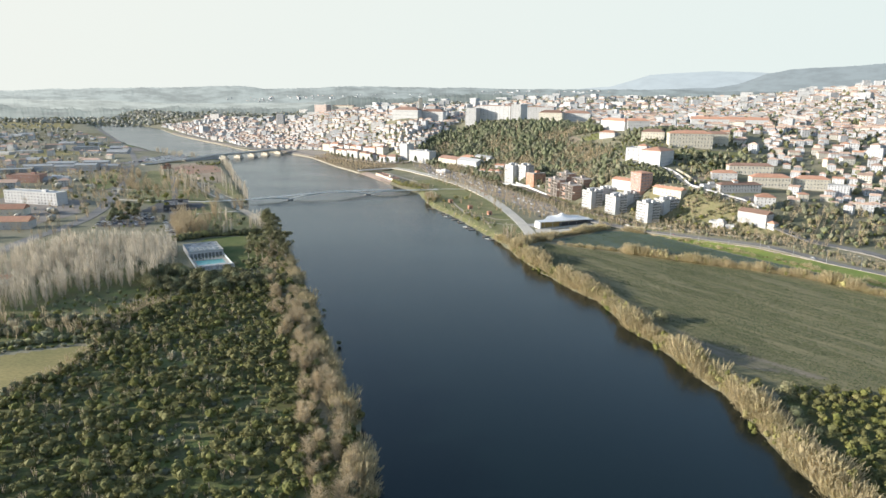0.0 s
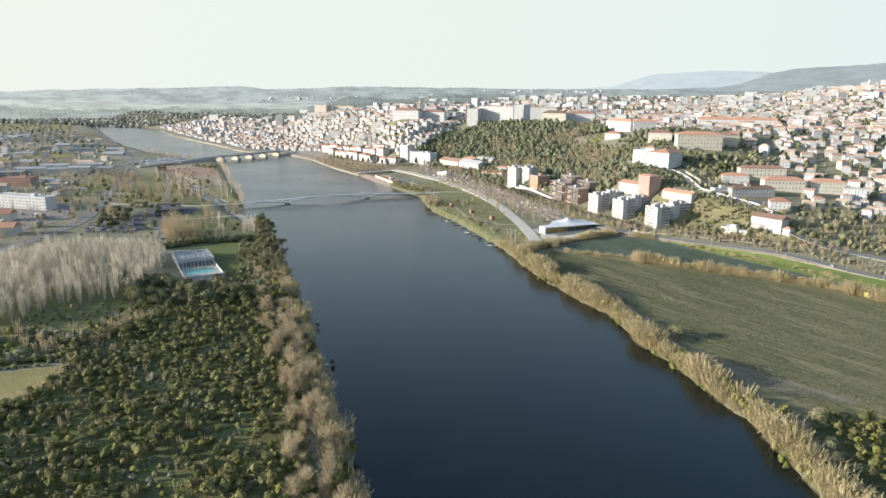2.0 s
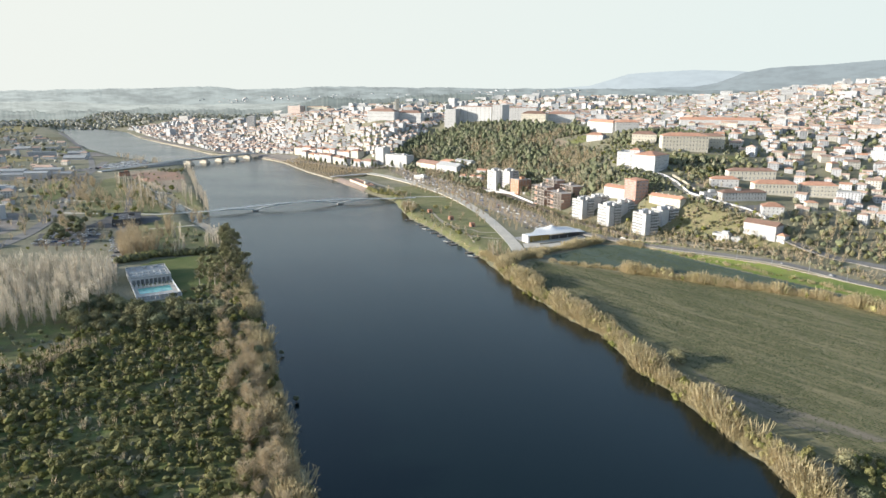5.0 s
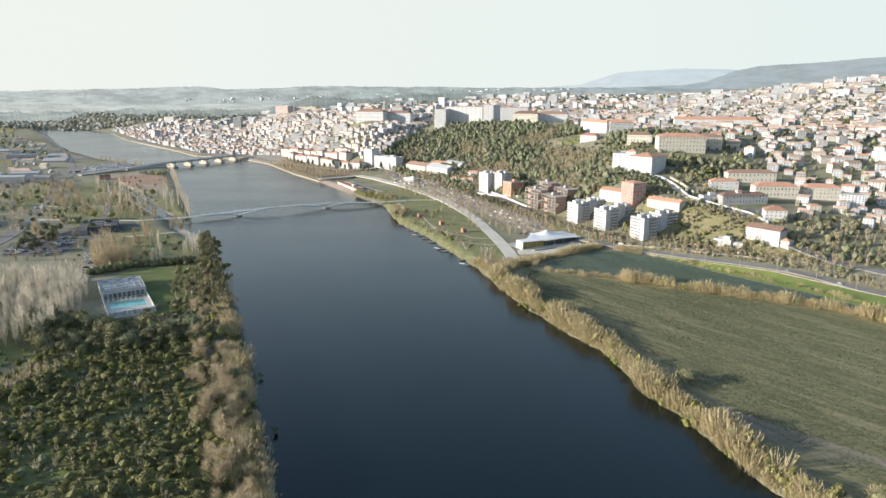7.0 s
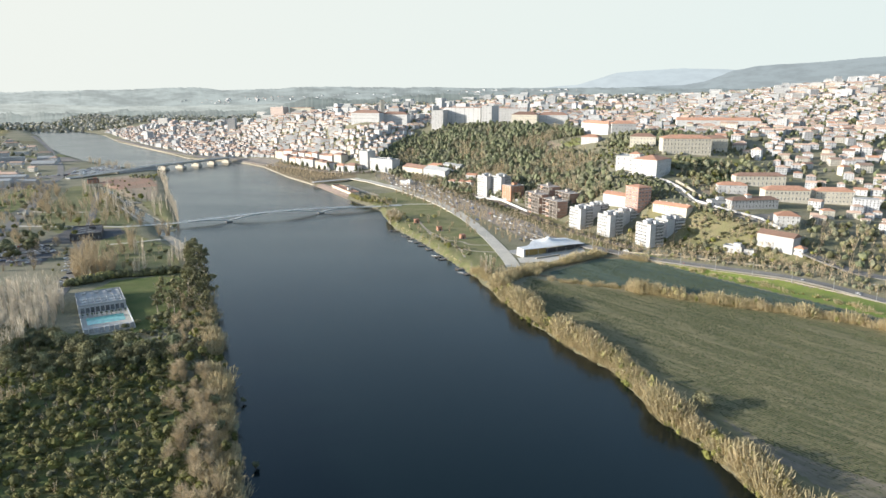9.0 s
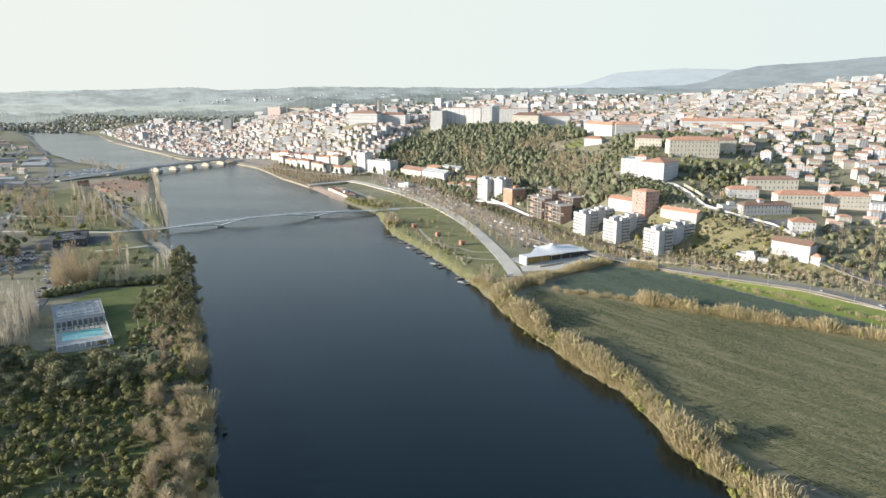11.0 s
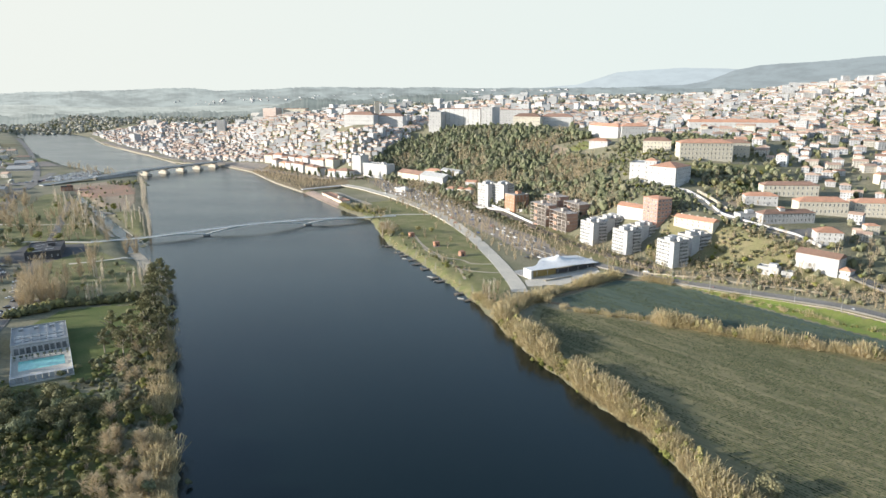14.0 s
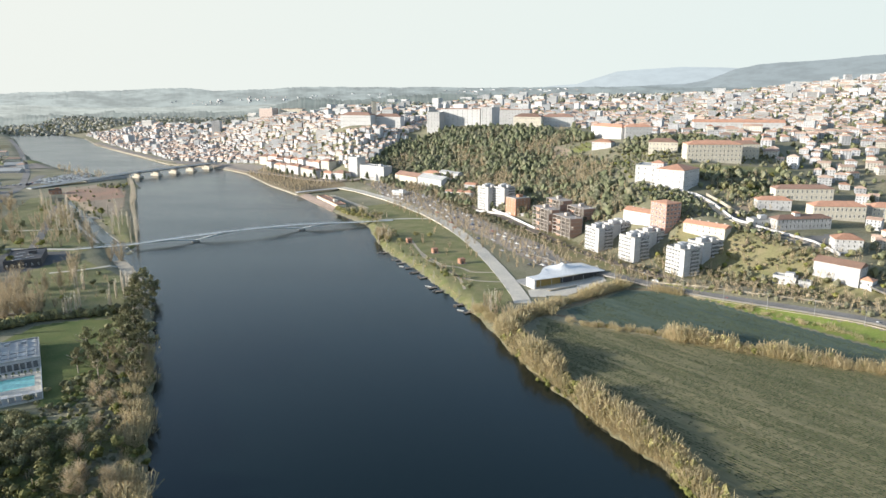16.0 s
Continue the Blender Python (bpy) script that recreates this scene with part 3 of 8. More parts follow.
patch("lawn", [(-310, 262), (-221, 287), (-190, 301), (-186, 312), (-190, 335), (-200, 360), (-310, 350)], UNDERTREE, "rough shaded grass beyond the meadow", "lawn", 0.14)
patch("orchard_floor", [(-20, 130), (-190, 130), (-186, 240), (-178, 290), (-205, 320), (-195, 372), (-140, 402), (-124, 398), (-98, 345), (-78, 300), (-58, 235), (-36, 180)], UNDERTREE, "lush green grass under the orchard trees", "grass", 0.12)
patch("wood_floor", [(-236, 440), (-168, 434), (-125, 414), (-110, 412), (-136, 380), (-200, 372), (-222, 392)], UNDERTREE, "shaded grass under the evergreens by the pool", "grass", 0.16)
patch("waterfront_park", [(-178, 1014), (-230, 1098), (-302, 1228), (-268, 1240), (-210, 1156), (-166, 1104), (-128, 1070), (-122, 1042)], SOIL, "brown gravel ground of the waterfront park", "park", 0.2)
patch("lawn", [(222, 772), (262, 766), (310, 768), (308, 792), (230, 796)], PARKGRASS, "sunny grass terrace below the seminary", "grass", 0.25)
patch("meadow", [(150, 935), (178, 944), (174, 978), (152, 966)], FRESHGRASS, "sunny grass clearing on the wooded hill", "grass", 0.25)
patch("clearing", [(126, 956), (148, 934), (151, 966), (140, 998)], SANDSOIL, "bare sandy clearing on the wooded hill", "ground", 0.25)
patch("sports_pitch", [(-800, 1390), (-740, 1440), (-690, 1390), (-750, 1340)], FRESHGRASS, "yellow-green sports pitch on the flat bank", "pitch", 0.3, 6)
patch("meadow", [(-520, 860), (-480, 800), (-450, 790), (-500, 950), (-540, 960)], FRESHGRASS, "open green grass plot by the road", "grass", 0.15, 4)
patch("meadow", [(-640, 640), (-560, 660), (-520, 760), (-620, 800), (-700, 720)], MEADOW, "pale dry meadow on the flat bank", "meadow", 0.15, 5)
patch("meadow", [(-900, 1100), (-760, 1150), (-720, 1250), (-860, 1300), (-960, 1200)], MEADOW, "pale dry meadow far on the flat bank", "meadow", 0.3, 8)
# pale patches added to lighten the far plain as haze would
patch("meadow", [(-1500, 1900), (-1200, 1950), (-1300, 2150), (-1700, 2200), (-1800, 2000)], MEADOW, "pale dry fields lightening the far plain in place of haze", "meadow", 0.6, 24)
patch("meadow", [(-2700, 2300), (-1350, 2250), (-900, 2400), (-600, 3000), (-700, 3700), (-2400, 3500)], MEADOW, "pale winter fields lightening the far plain in place of haze", "meadow", 1.0, 60)
patch("yard", [(-520, 600), (-400, 575), (-395, 640), (-430, 720), (-530, 730)], PAVING, "pale paved yard round the halls", "yard", 0.12, 5)
patch("yard", [(-700, 945), (-540, 960), (-545, 1040), (-700, 1050)], PAVING, "grey paved yard between industrial sheds", "yard", 0.15, 6)
patch("field", [(-860, 900), (-740, 900), (-730, 1040), (-880, 1060)], SOIL, "bare brown plot on the flat bank", "field", 0.15, 8)
patch("field", [(-1100, 1250), (-960, 1280), (-900, 1420), (-1080, 1480)], SANDSOIL, "pale bare plot on the flat bank", "field", 0.2, 10)
patch("yard", [(-830, 1250), (-760, 1260), (-640, 1300), (-720, 1380), (-800, 1330)], PAVING, "grey paved ground beside the sports pitch", "yard", 0.2, 6)
patch("field", [(-1200, 1550), (-1000, 1560), (-940, 1760), (-1180, 1800)], DRYGRASS, "brown winter field near the river bend", "field", 0.2, 12)
ribbon("road", [(-1300, 1080), (-1000, 1070), (-760, 1060), (-640, 1062), (-556, 1073)], 10, WORNROAD, "grey road across the flat bank", "road", 0.3, 8)
ribbon("road", [(-556, 1073), (-640, 1230), (-760, 1420), (-900, 1640), (-1120, 1960)], 9, WORNROAD, "grey road along the far flat bank", "road", 0.3, 8)
patch("car_park", [(-600, 1075), (-560, 1130), (-520, 1180), (-500, 1190), (-540, 1120), (-575, 1065)], PAVING, "pale car park beside the bridge", "car park", 0.25)
patch("quay", [(-302, 1230), (-340, 1275), (-385, 1320), (-474, 1370), (-446, 1398), (-370, 1345), (-318, 1300), (-270, 1246)], PAVING, "paved quayside ground by the bridge head", "pavement", 0.25, 4)
ribbon("promenade", [(50, 570), (50, 585), (42, 652), (21, 769), (-20, 876), (-84, 988), (-126, 1034)], 10.5, PALEPATH, "pale paved riverside promenade", "path", 0.3)
ribbon("path", [(-24, 742), (-15, 697), (2, 660), (10, 632), (24, 618), (46, 616)], 2.2, PARKPATH, "narrow pale gravel path in the park", "path")
ribbon("path", [(-15, 697), (-10, 676), (6, 650), (14, 625), (16, 600)], 2.0, PARKPATH, "narrow pale gravel path along the bank", "path")
ribbon("path", [(2, 660), (18, 652), (20, 640), (46, 640)], 2.0, PARKPATH, "narrow pale gravel path across the lawn", "path")
ribbon("path", [(-62, 835), (-30, 842), (0, 838)], 4, PALEPATH, "pale path from the footbridge", "path")
ribbon("road", [(70, 690), (100, 640), (129, 606), (160, 577), (189, 555), (219, 533), (253, 506), (285, 465), (330, 400), (380, 330)], 7.5, WORNROAD, "grey two-lane road along the embankment", "road", 0.45)
ribbon("road", [(285, 520), (300, 500), (330, 470), (380, 430)], 9, WORNROAD, "grey side road with a painted crossing", "road", 0.4)
ribbon("road", [(252, 558), (262, 545), (300, 500)], 9, WORNROAD, "grey road ramp", "road", 0.5)
ribbon("path", [(59, 558), (74, 560), (118, 602), (136, 592)], 3.5, SOIL, "bare earth farm track", "path")
ribbon("path", [(64, 550), (72, 546), (80, 541)], 3, SOIL, "bare earth farm track beside the hedge", "path")
patch("verge", [(100, 650), (92, 650), (83, 700), (60, 752), (38, 820), (8, 915), (-20, 1002), (-50, 1048), (-42, 1058), (-8, 1005), (20, 940), (50, 851), (74, 796), (94, 738), (112, 683), (150, 612), (140, 606)], DRYGRASS, "dry brown grass beside the railway", "grass", 0.12)
ribbon("railway_track", [(150, 600), (128, 635), (100, 683), (84, 738), (64, 796), (40, 851), (10, 940), (-18, 1005), (-50, 1053)], 7, TRACKBED, "brown gravel railway bed", "railway", 0.3)
patch("car_park", [(78, 642), (94, 652), (80, 704), (56, 753), (34, 820), (4, 915), (-22, 1002), (-66, 1056), (-96, 1046), (-62, 958), (-26, 902), (1, 832), (36, 755)], PAVING, "grey-brown car park with leafless trees", "car park", 0.25)
patch("plaza", [(56, 582), (80, 585), (100, 603), (112, 618), (112, 640), (90, 650), (58, 605)], PALEPATH, "pale paved plaza round the pavilion", "plaza", 0.3)
ribbon("road", [(-356, 440), (-369, 521), (-366, 564), (-373, 630), (-404, 716), (-455, 832), (-527, 983), (-556, 1073), (-600, 1200)], 12, WORNROAD, "grey road on the flat bank", "road", 0.25)
ribbon("road", [(-232, 468), (-241, 505), (-262, 560), (-300, 640), (-345, 750), (-430, 930)], 7, WORNROAD, "narrow grey park road", "road", 0.25)
ribbon("path", [(-262, 555), (-215, 560), (-195, 560)], 4, PAVING, "grey path across the park", "path", 0.2)
ribbon("path", [(-277, 645), (-252, 656), (-239, 670), (-232, 672)], 3.5, PALEPATH, "pale path to the landing", "path", 0.2)
ribbon("path", [(-400, 722), (-351, 719), (-324, 719), (-296, 717)], 5, PALEPATH, "pale path leading to the footbridge", "path", 0.2)
ribbon("path", [(-440, 800), (-400, 790), (-335, 800)], 3, PALEPATH, "pale path across the park lawn", "path", 0.2)
ribbon("path", [(-410, 905), (-380, 868), (-348, 820), (-316, 776), (-290, 742)], 2.5, PALEPATH, "pale towpath beside the canal", "path", 0.2)
ribbon("landing_path", [(-205, 622), (-226, 655), (-250, 692)], 9, STONE, "pale stone landing slope at the inlet", "quay", 0.25)
patch("car_park", [(-340, 575), (-298, 580), (-305, 620), (-345, 660), (-362, 620)], ASPHALT, "asphalt car park full of pale cars", "car park", 0.2)
ribbon("road", [(-100, 1068), (-170, 1090), (-240, 1175), (-320, 1262), (-372, 1330), (-470, 1385), (-590, 1520), (-700, 1660), (-830, 1830)], 14, PAVING, "pale waterfront road", "road", 0.35)
ribbon("road", [(255, 600), (235, 622), (222, 638), (213, 660), (215, 690)], 7, ASPHALT, "grey lane up the hill", "road", 0.5)
ribbon("path", [(169, 745), (190, 722), (207, 705), (206, 680), (208, 655), (222, 632), (244, 606)], 3.5, STONE, "pale dirt road below the convent wall", "path", 0.5)


def wall_along(name, line, tall, thick, material, label, category, lower=1.5, parent=None):
    pts = np.array(line, float)
    far = np.concatenate([[0], np.cumsum(np.hypot(*np.diff(pts, axis=0).T))])
    s = np.linspace(0, far[-1], max(2, int(far[-1] / 4)))
    p = np.stack([np.interp(s, far, pts[:, 0]), np.interp(s, far, pts[:, 1])], -1)
    t = np.gradient(p, axis=0)
    t /= np.linalg.norm(t, axis=1)[:, None]
    side = np.stack([t[:, 1], -t[:, 0]], -1) * thick / 2
    z = lift(p[:, 0], p[:, 1])
    a, b = p + side, p - side
    v = np.concatenate([np.c_[a, z - lower], np.c_[a, z + tall], np.c_[b, z + tall], np.c_[b, z - lower]])
    n = len(s)
    f = [(n * c + k, n * c + k + 1, n * ((c + 1) % 4) + k + 1, n * ((c + 1) % 4) + k) for c in range(4) for k in range(n - 1)]
    f += [(0, n, 2 * n, 3 * n), (4 * n - 1, 3 * n - 1, 2 * n - 1, n - 1)]
    return tagged(new(name, made(name, v, f, [material])), label, category, kind="structure")


wall_along("retaining_wall", [(168, 752), (192, 728), (205, 712), (209, 690), (210, 655), (222, 637), (244, 611), (250, 590)], 2.2, 0.7, WHITE, "long white-rendered retaining wall below the convent", "wall")
wall_along("retaining_wall", [(212, 712), (216, 690), (218, 665)], 2.5, 1.0, STONE, "pale stone garden wall", "wall")
wall_along("quay_wall", [(-176, 1012), (-230, 1096), (-299, 1226), (-336, 1270), (-382, 1314), (-474, 1364), (-573, 1491), (-691, 1636), (-797, 1769), (-955, 2016)], 1.0, 2.2, STONE, "pale sunlit stone quay wall", "wall", 4)
wall_along("quay_wall", [(-115, 898), (-143, 950), (-176, 1012)], 0.4, 1.2, QUAYSTONE, "low reddish stone river wall", "wall", 3)
patch("quay", [(-173, 1006), (-142, 949), (-116, 902), (-108, 906), (-134, 954), (-163, 1010)], QUAYSTONE, "reddish paved quay along the river", "pavement", 0.3, 2)
wall_along("road_parapet", [(136, 598), (162, 571), (191, 549), (221, 527), (251, 501), (282, 461), (326, 396)], 0.45, 0.3, STONE, "low pale parapet along the road", "wall", 0.8)
wall_along("canal_edge", [(-384, 902), (-352, 856), (-318, 808)], 0.35, 0.9, PALEPATH, "pale stone canal edging", "kerb", 1.5)
wall_along("canal_edge", [(-312, 800), (-280, 757), (-262, 734), (-248, 714)], 0.35, 0.9, PALEPATH, "pale stone canal edging", "kerb", 1.5)
patch("lawn", [(-252, 722), (-262, 738), (-285, 768), (-330, 835), (-345, 862), (-322, 868), (-300, 826), (-272, 768), (-248, 728)], PARKGRASS, "green spit between canal and river", "lawn", 0.12)
patch("yard", [(216, 683), (236, 692), (238, 676), (228, 668), (211, 666)], SANDSOIL, "bare tan school yard", "yard", 0.3)
patch("road_junction", [(226, 617), (262, 626), (272, 606), (250, 599)], WORNROAD, "pale worn road junction before the school", "road", 0.3)
patch("lawn", [(226, 704), (262, 752), (292, 742), (262, 712)], LAWN, "shaded green garden below the seminary", "lawn", 0.3)
wall_along("retaining_wall", [(37, 882), (55, 835), (66, 804), (82, 752)], 2.2, 0.6, WHITE, "low white wall above the railway", "wall", 1.5)
wall_along("garden_wall", [(137, 603), (165, 586), (195, 565), (228, 545)], 0.9, 0.4, STONE, "low pale roadside wall", "wall", 1)
wall_along("retaining_wall", [(36, 842), (52, 826), (80, 800)], 2.5, 0.8, WHITE, "low white wall before the tower block", "wall", 1)

# ---- plants ----


def ball(seed, rough=0.25, sub=2):
    """A lumpy ball of radius 1, as vertices and triangles."""
    bm = bmesh.new()
    bmesh.ops.create_icosphere(bm, subdivisions=sub, radius=1)
    bm.verts.ensure_lookup_table()
    v = np.array([p.co[:] for p in bm.verts])
    k = np.array([noise.noise(Vector(p) * 1.7 + Vector((seed * 3.1, seed, 0))) for p in v])
    f = [tuple(q.index for q in t.verts) for t in bm.faces]
    bm.free()
    return v * (1 + rough * k)[:, None], f


def leaves(r, n, size, spread, squash=1.0, droop=0.0):
    """n bent leaf sprays in lumps over a crown of radius 1 that stands on z = 0."""
    v, f = [], []
    lumps = r.normal(size=(max(5, n // 22), 3))
    lumps /= np.linalg.norm(lumps, axis=1)[:, None]
    lumps[:, 2] = np.abs(lumps[:, 2]) * 1.3 - 0.45
    lumps *= r.uniform(0.45, 0.78, (len(lumps), 1))
    for k in range(n):
        c = lumps[k % len(lumps)]
        d = r.normal(size=3)
        d /= np.linalg.norm(d)
        p = c + d * spread * r.uniform(0.6, 1.0)
        out = d + p * 0.8 + r.normal(size=3) * 0.5
        out /= np.linalg.norm(out)
        a = np.cross(out, r.normal(size=3))
        a /= np.linalg.norm(a)
        b = np.cross(out, a)
        s = size * r.uniform(0.6, 1.3)
        p = p * (1, 1, squash) + (0, 0, squash)
        i = len(v)
        v += [p - a * s, p - b * s * 0.7 + out * s * 0.2, p + a * s - (0, 0, droop * s), p + b * s * 0.7 + out * s * 0.2]
        f.append((i, i + 1, i + 2, i + 3))
    return v, f


def crown(seed, n=220, size=0.16, spread=0.36, squash=1.0, core=0.66, sub=2):
    """Crown of radius 1 on z = 0: leaf sprays round a lumpy dark core."""
    r = np.random.RandomState(seed)
    lv, lf = leaves(r, n, size, spread, squash)
    cv, cf = ball(seed, 0.5, sub)
    cv = cv * (core, core, core * squash) + (0, 0, squash)
    return joined((lv, lf), (cv.tolist(), cf))


def limb(p, q, a, b, sides=5):
    """A tapered round limb from p to q."""
    p, q = np.array(p, float), np.array(q, float)
    w = (q - p) / np.linalg.norm(q - p)
    u = np.cross(w, (0.31, 0.87, 0.12) if abs(w[2]) > 0.5 else (0, 0, 1))
    u /= np.linalg.norm(u)
    t = np.cross(w, u)
    ang = np.arange(sides) * 2 * math.pi / sides
    ring = np.cos(ang)[:, None] * u + np.sin(ang)[:, None] * t
    v = np.concatenate([p + ring * a, q + ring * b]).tolist()
    return v, [(k, (k + 1) % sides, sides + (k + 1) % sides, sides + k) for k in range(sides)]


def trunk(seed, tall, thick, limbs=4, spread=0.5):
    r = np.random.RandomState(seed)
    out = [limb((0, 0, -0.4), (0.03 * tall, 0.02 * tall, tall), thick, thick * 0.45, 6)]
    for _ in range(limbs):
        z = tall * r.uniform(0.45, 0.9)
        a = r.uniform(0, 6.28)
        out.append(limb((0.02 * tall, 0.01 * tall, z), (math.cos(a) * tall * spread, math.sin(a) * tall * spread, z + tall * r.uniform(0.3, 0.55)), thick * 0.4, thick * 0.12, 4))
    v, f = joined(*out)
    # a web of bark joins each limb to the stem
    return v, list(f) + [(6 + k % 5, 7 + k % 5, 12 + 8 * k) for k in range(limbs)]


def bare(seed, tall, wide, n, up=0.8, thin=0.05, low=0.15, curve=0.0):
    """Leafless twigs: long thin blades that leave the stem and rise."""
    r = np.random.RandomState(seed)
    v, f = [], []
    for k in range(n):
        z = tall * (low + (1 - low) * r.uniform(0, 0.85) ** 0.9)
        a = r.uniform(0, 6.28)
        room = wide * (1.05 - 0.75 * (z / tall) ** 2)
        reach = room * r.uniform(0.5, 1.0)
        p = np.array([math.cos(a) * reach * 0.15, math.sin(a) * reach * 0.15, z - reach * 0.2])
        q = np.array([math.cos(a) * reach, math.sin(a) * reach, min(tall * 1.02, z + reach * up + tall * 0.10 * r.uniform())])
        s = np.cross(q - p, r.normal(size=3))
        s = s / np.linalg.norm(s) * thin * tall * 0.1
        i = len(v)
        m = (p + q) / 2 + r.normal(size=3) * 0.03 * tall
        v += [p - s, p + s, m + s * 0.8, q + s * 0.15, q - s * 0.15, m - s * 0.8]
        f += [(i, i + 1, i + 2, i + 5), (i + 5, i + 2, i + 3, i + 4)]
    return v, f


def fan(seed, tall, wide, stems, n, thin):
    """A leafless poplar: several pale stems that spread upwards from the foot, with fine rising twigs."""
    r = np.random.RandomState(seed)
    out, tips = [], []
    for k in range(stems):
        a, d = k * 6.28 / stems + r.uniform(-0.5, 0.5), wide * r.uniform(0.25, 1.0)
        foot_, top_ = np.array([math.cos(a) * 0.3, math.sin(a) * 0.3, -0.4]), np.array([math.cos(a) * d, math.sin(a) * d, tall * r.uniform(0.75, 1.0)])
        out.append(limb(foot_, top_, 0.10, 0.03, 3))
        tips.append((foot_, top_))
    v, f = [], []
    for k in range(n):
        foot_, top_ = tips[k % stems]
        p = foot_ + (top_ - foot_) * r.uniform(0.08, 0.95)
        q = p + np.array([r.normal() * 0.07, r.normal() * 0.07, r.uniform(0.10, 0.22)]) * tall
        w = np.cross(q - p, r.normal(size=3))
        w = w / np.linalg.norm(w) * thin * r.uniform(0.7, 1.3)
        i = len(v)
        v += [p - w, p + w, q + w * 0.3, q - w * 0.3]
        f.append((i, i + 1, i + 2, i + 3))
    return joined(*out, ([tuple(p) for p in v], f))


def shape(parts):
    """(verts, faces, mats) for Bag from [((verts, faces), material index)]."""
    v, f, m = [], [], []
    for (sv, sf), k in parts:
        f += [tuple(i + len(v) for i in q) for q in sf]
        v += [tuple(p) for p in sv]
        m += [k] * len(sf)
    return np.array(v, float), f, m


def tree_thing(name, seed, tall, wide, crown_shape, leaf, bark, label, category, group, stem_tall, thick, where, limbs=4):
    """A tree of its own: trunk and crown under an empty at its foot."""
    root = tagged(new(name), label, category, group)
    solid("trunk", trunk(seed, stem_tall, thick, limbs), bark, root)
    v = np.array(crown_shape[0]) * (wide, wide, 1)
    child("crown", made("crown", v, crown_shape[1], [leaf]), root)
    root.matrix_basis = where
    return root


def spot(x, y, turn=0.0, scale=1.0, z=None):
    return Matrix.Translation((x, y, float(lift(x, y)) if z is None else z)) @ Matrix.Rotation(turn, 4, "Z") @ Matrix.Diagonal((scale, scale, scale, 1))


def put_copy(ob, x, y, turn=0.0, scale=1.0, z=None):
    """copy_thing keeps the scale of the model, so the copy takes its own."""
    c = copy_thing(ob, Matrix.Translation((x, y, float(lift(x, y)) if z is None else z)) @ Matrix.Rotation(turn, 4, "Z"))
    c.scale = (scale, scale, scale * rng.uniform(0.88, 1.12))
    return c


def planted(models, pts, low=0.8, high=1.2):
    """Stands the models at the first points and their copies at the others."""
    for k, (x, y) in enumerate(pts):
        m = models[k % len(models)]
        turn, s = rng.uniform(0, 6.28), rng.uniform(low, high)
        if k < len(models):
            m.matrix_basis = spot(x, y, turn)
            m.scale = (s, s, s)
        else:
            put_copy(m, x, y, turn, s)


def strewn(poly, n, gap, tries=30000, ok=None):
    """n places inside poly, at least gap apart."""
    px, py = np.array(poly).T
    x, y = rng.uniform(px.min(), px.max(), tries), rng.uniform(py.min(), py.max(), tries)
    k = inside(x, y, poly)
    if ok is not None:
        k &= ok(x, y)
    out, grid = [], {}
    for a, b in zip(x[k], y[k]):
        c = (int(a // gap), int(b // gap))
        if any((a - u) ** 2 + (b - w) ** 2 < gap * gap for i in (-1, 0, 1) for j in (-1, 0, 1) for u, w in grid.get((c[0] + i, c[1] + j), ())):
            continue
        grid.setdefault(c, []).append((a, b))
        out.append((a, b))
        if len(out) == n:
            break
    return np.array(out).reshape(-1, 2)


def along(line, gap, wobble=0.0):
    pts = np.array(line, float)
    far = np.concatenate([[0], np.cumsum(np.hypot(*np.diff(pts, axis=0).T))])
    s = np.arange(0, far[-1], gap)
    p = np.stack([np.interp(s, far, pts[:, 0]), np.interp(s, far, pts[:, 1])], -1)
    return p + rng.normal(size=p.shape) * wobble


def heap(bag, shapes, pts, low, high, sink=0.0, flat=(0.85, 1.15)):
    """Adds shapes at random turns and sizes to a bag."""
    pts = np.asarray(pts)
    z = lift(pts[:, 0], pts[:, 1]) - sink
    pick = rng.randint(0, len(shapes), len(pts))
    for k, s in enumerate(shapes):
        w = pick == k
        if w.any():
            c = rng.uniform(low, high, w.sum())
            bag.add(s, np.c_[pts[w], z[w]], rng.uniform(0, 6.28, w.sum()), np.stack([c, c, c * rng.uniform(*flat, w.sum())], -1))


# crowns of one metre radius
ROUND = [crown(k, 240, 0.17, 0.40, 1.0, 0.5, 1) for k in range(4)]
SMALLHI = [crown(k + 10, 150, 0.125, 0.34, 0.95, 0.62, 1) for k in range(4)]
SMALL = [crown(k + 10, 84, 0.175, 0.34, 0.95, 0.6, 1) for k in range(4)]
FINE = [crown(k + 50, 460, 0.095, 0.38, 1.0, 0.52, 1) for k in range(3)]
LOW = [crown(k + 24, 16, 0.4, 0.36, 1.0, 0.85, 1) for k in range(3)]
FAR = [crown(k + 20, 36, 0.31, 0.34, 1.0, 0.78, 1) for k in range(3)]
TALLC = [crown(k + 30, 320, 0.15, 0.40, 1.5, 0.45) for k in range(3)]
for s in ROUND + SMALL + SMALLHI:
    s[0][:] = [(p[0], p[1], p[2] + 0.25) for p in s[0]]

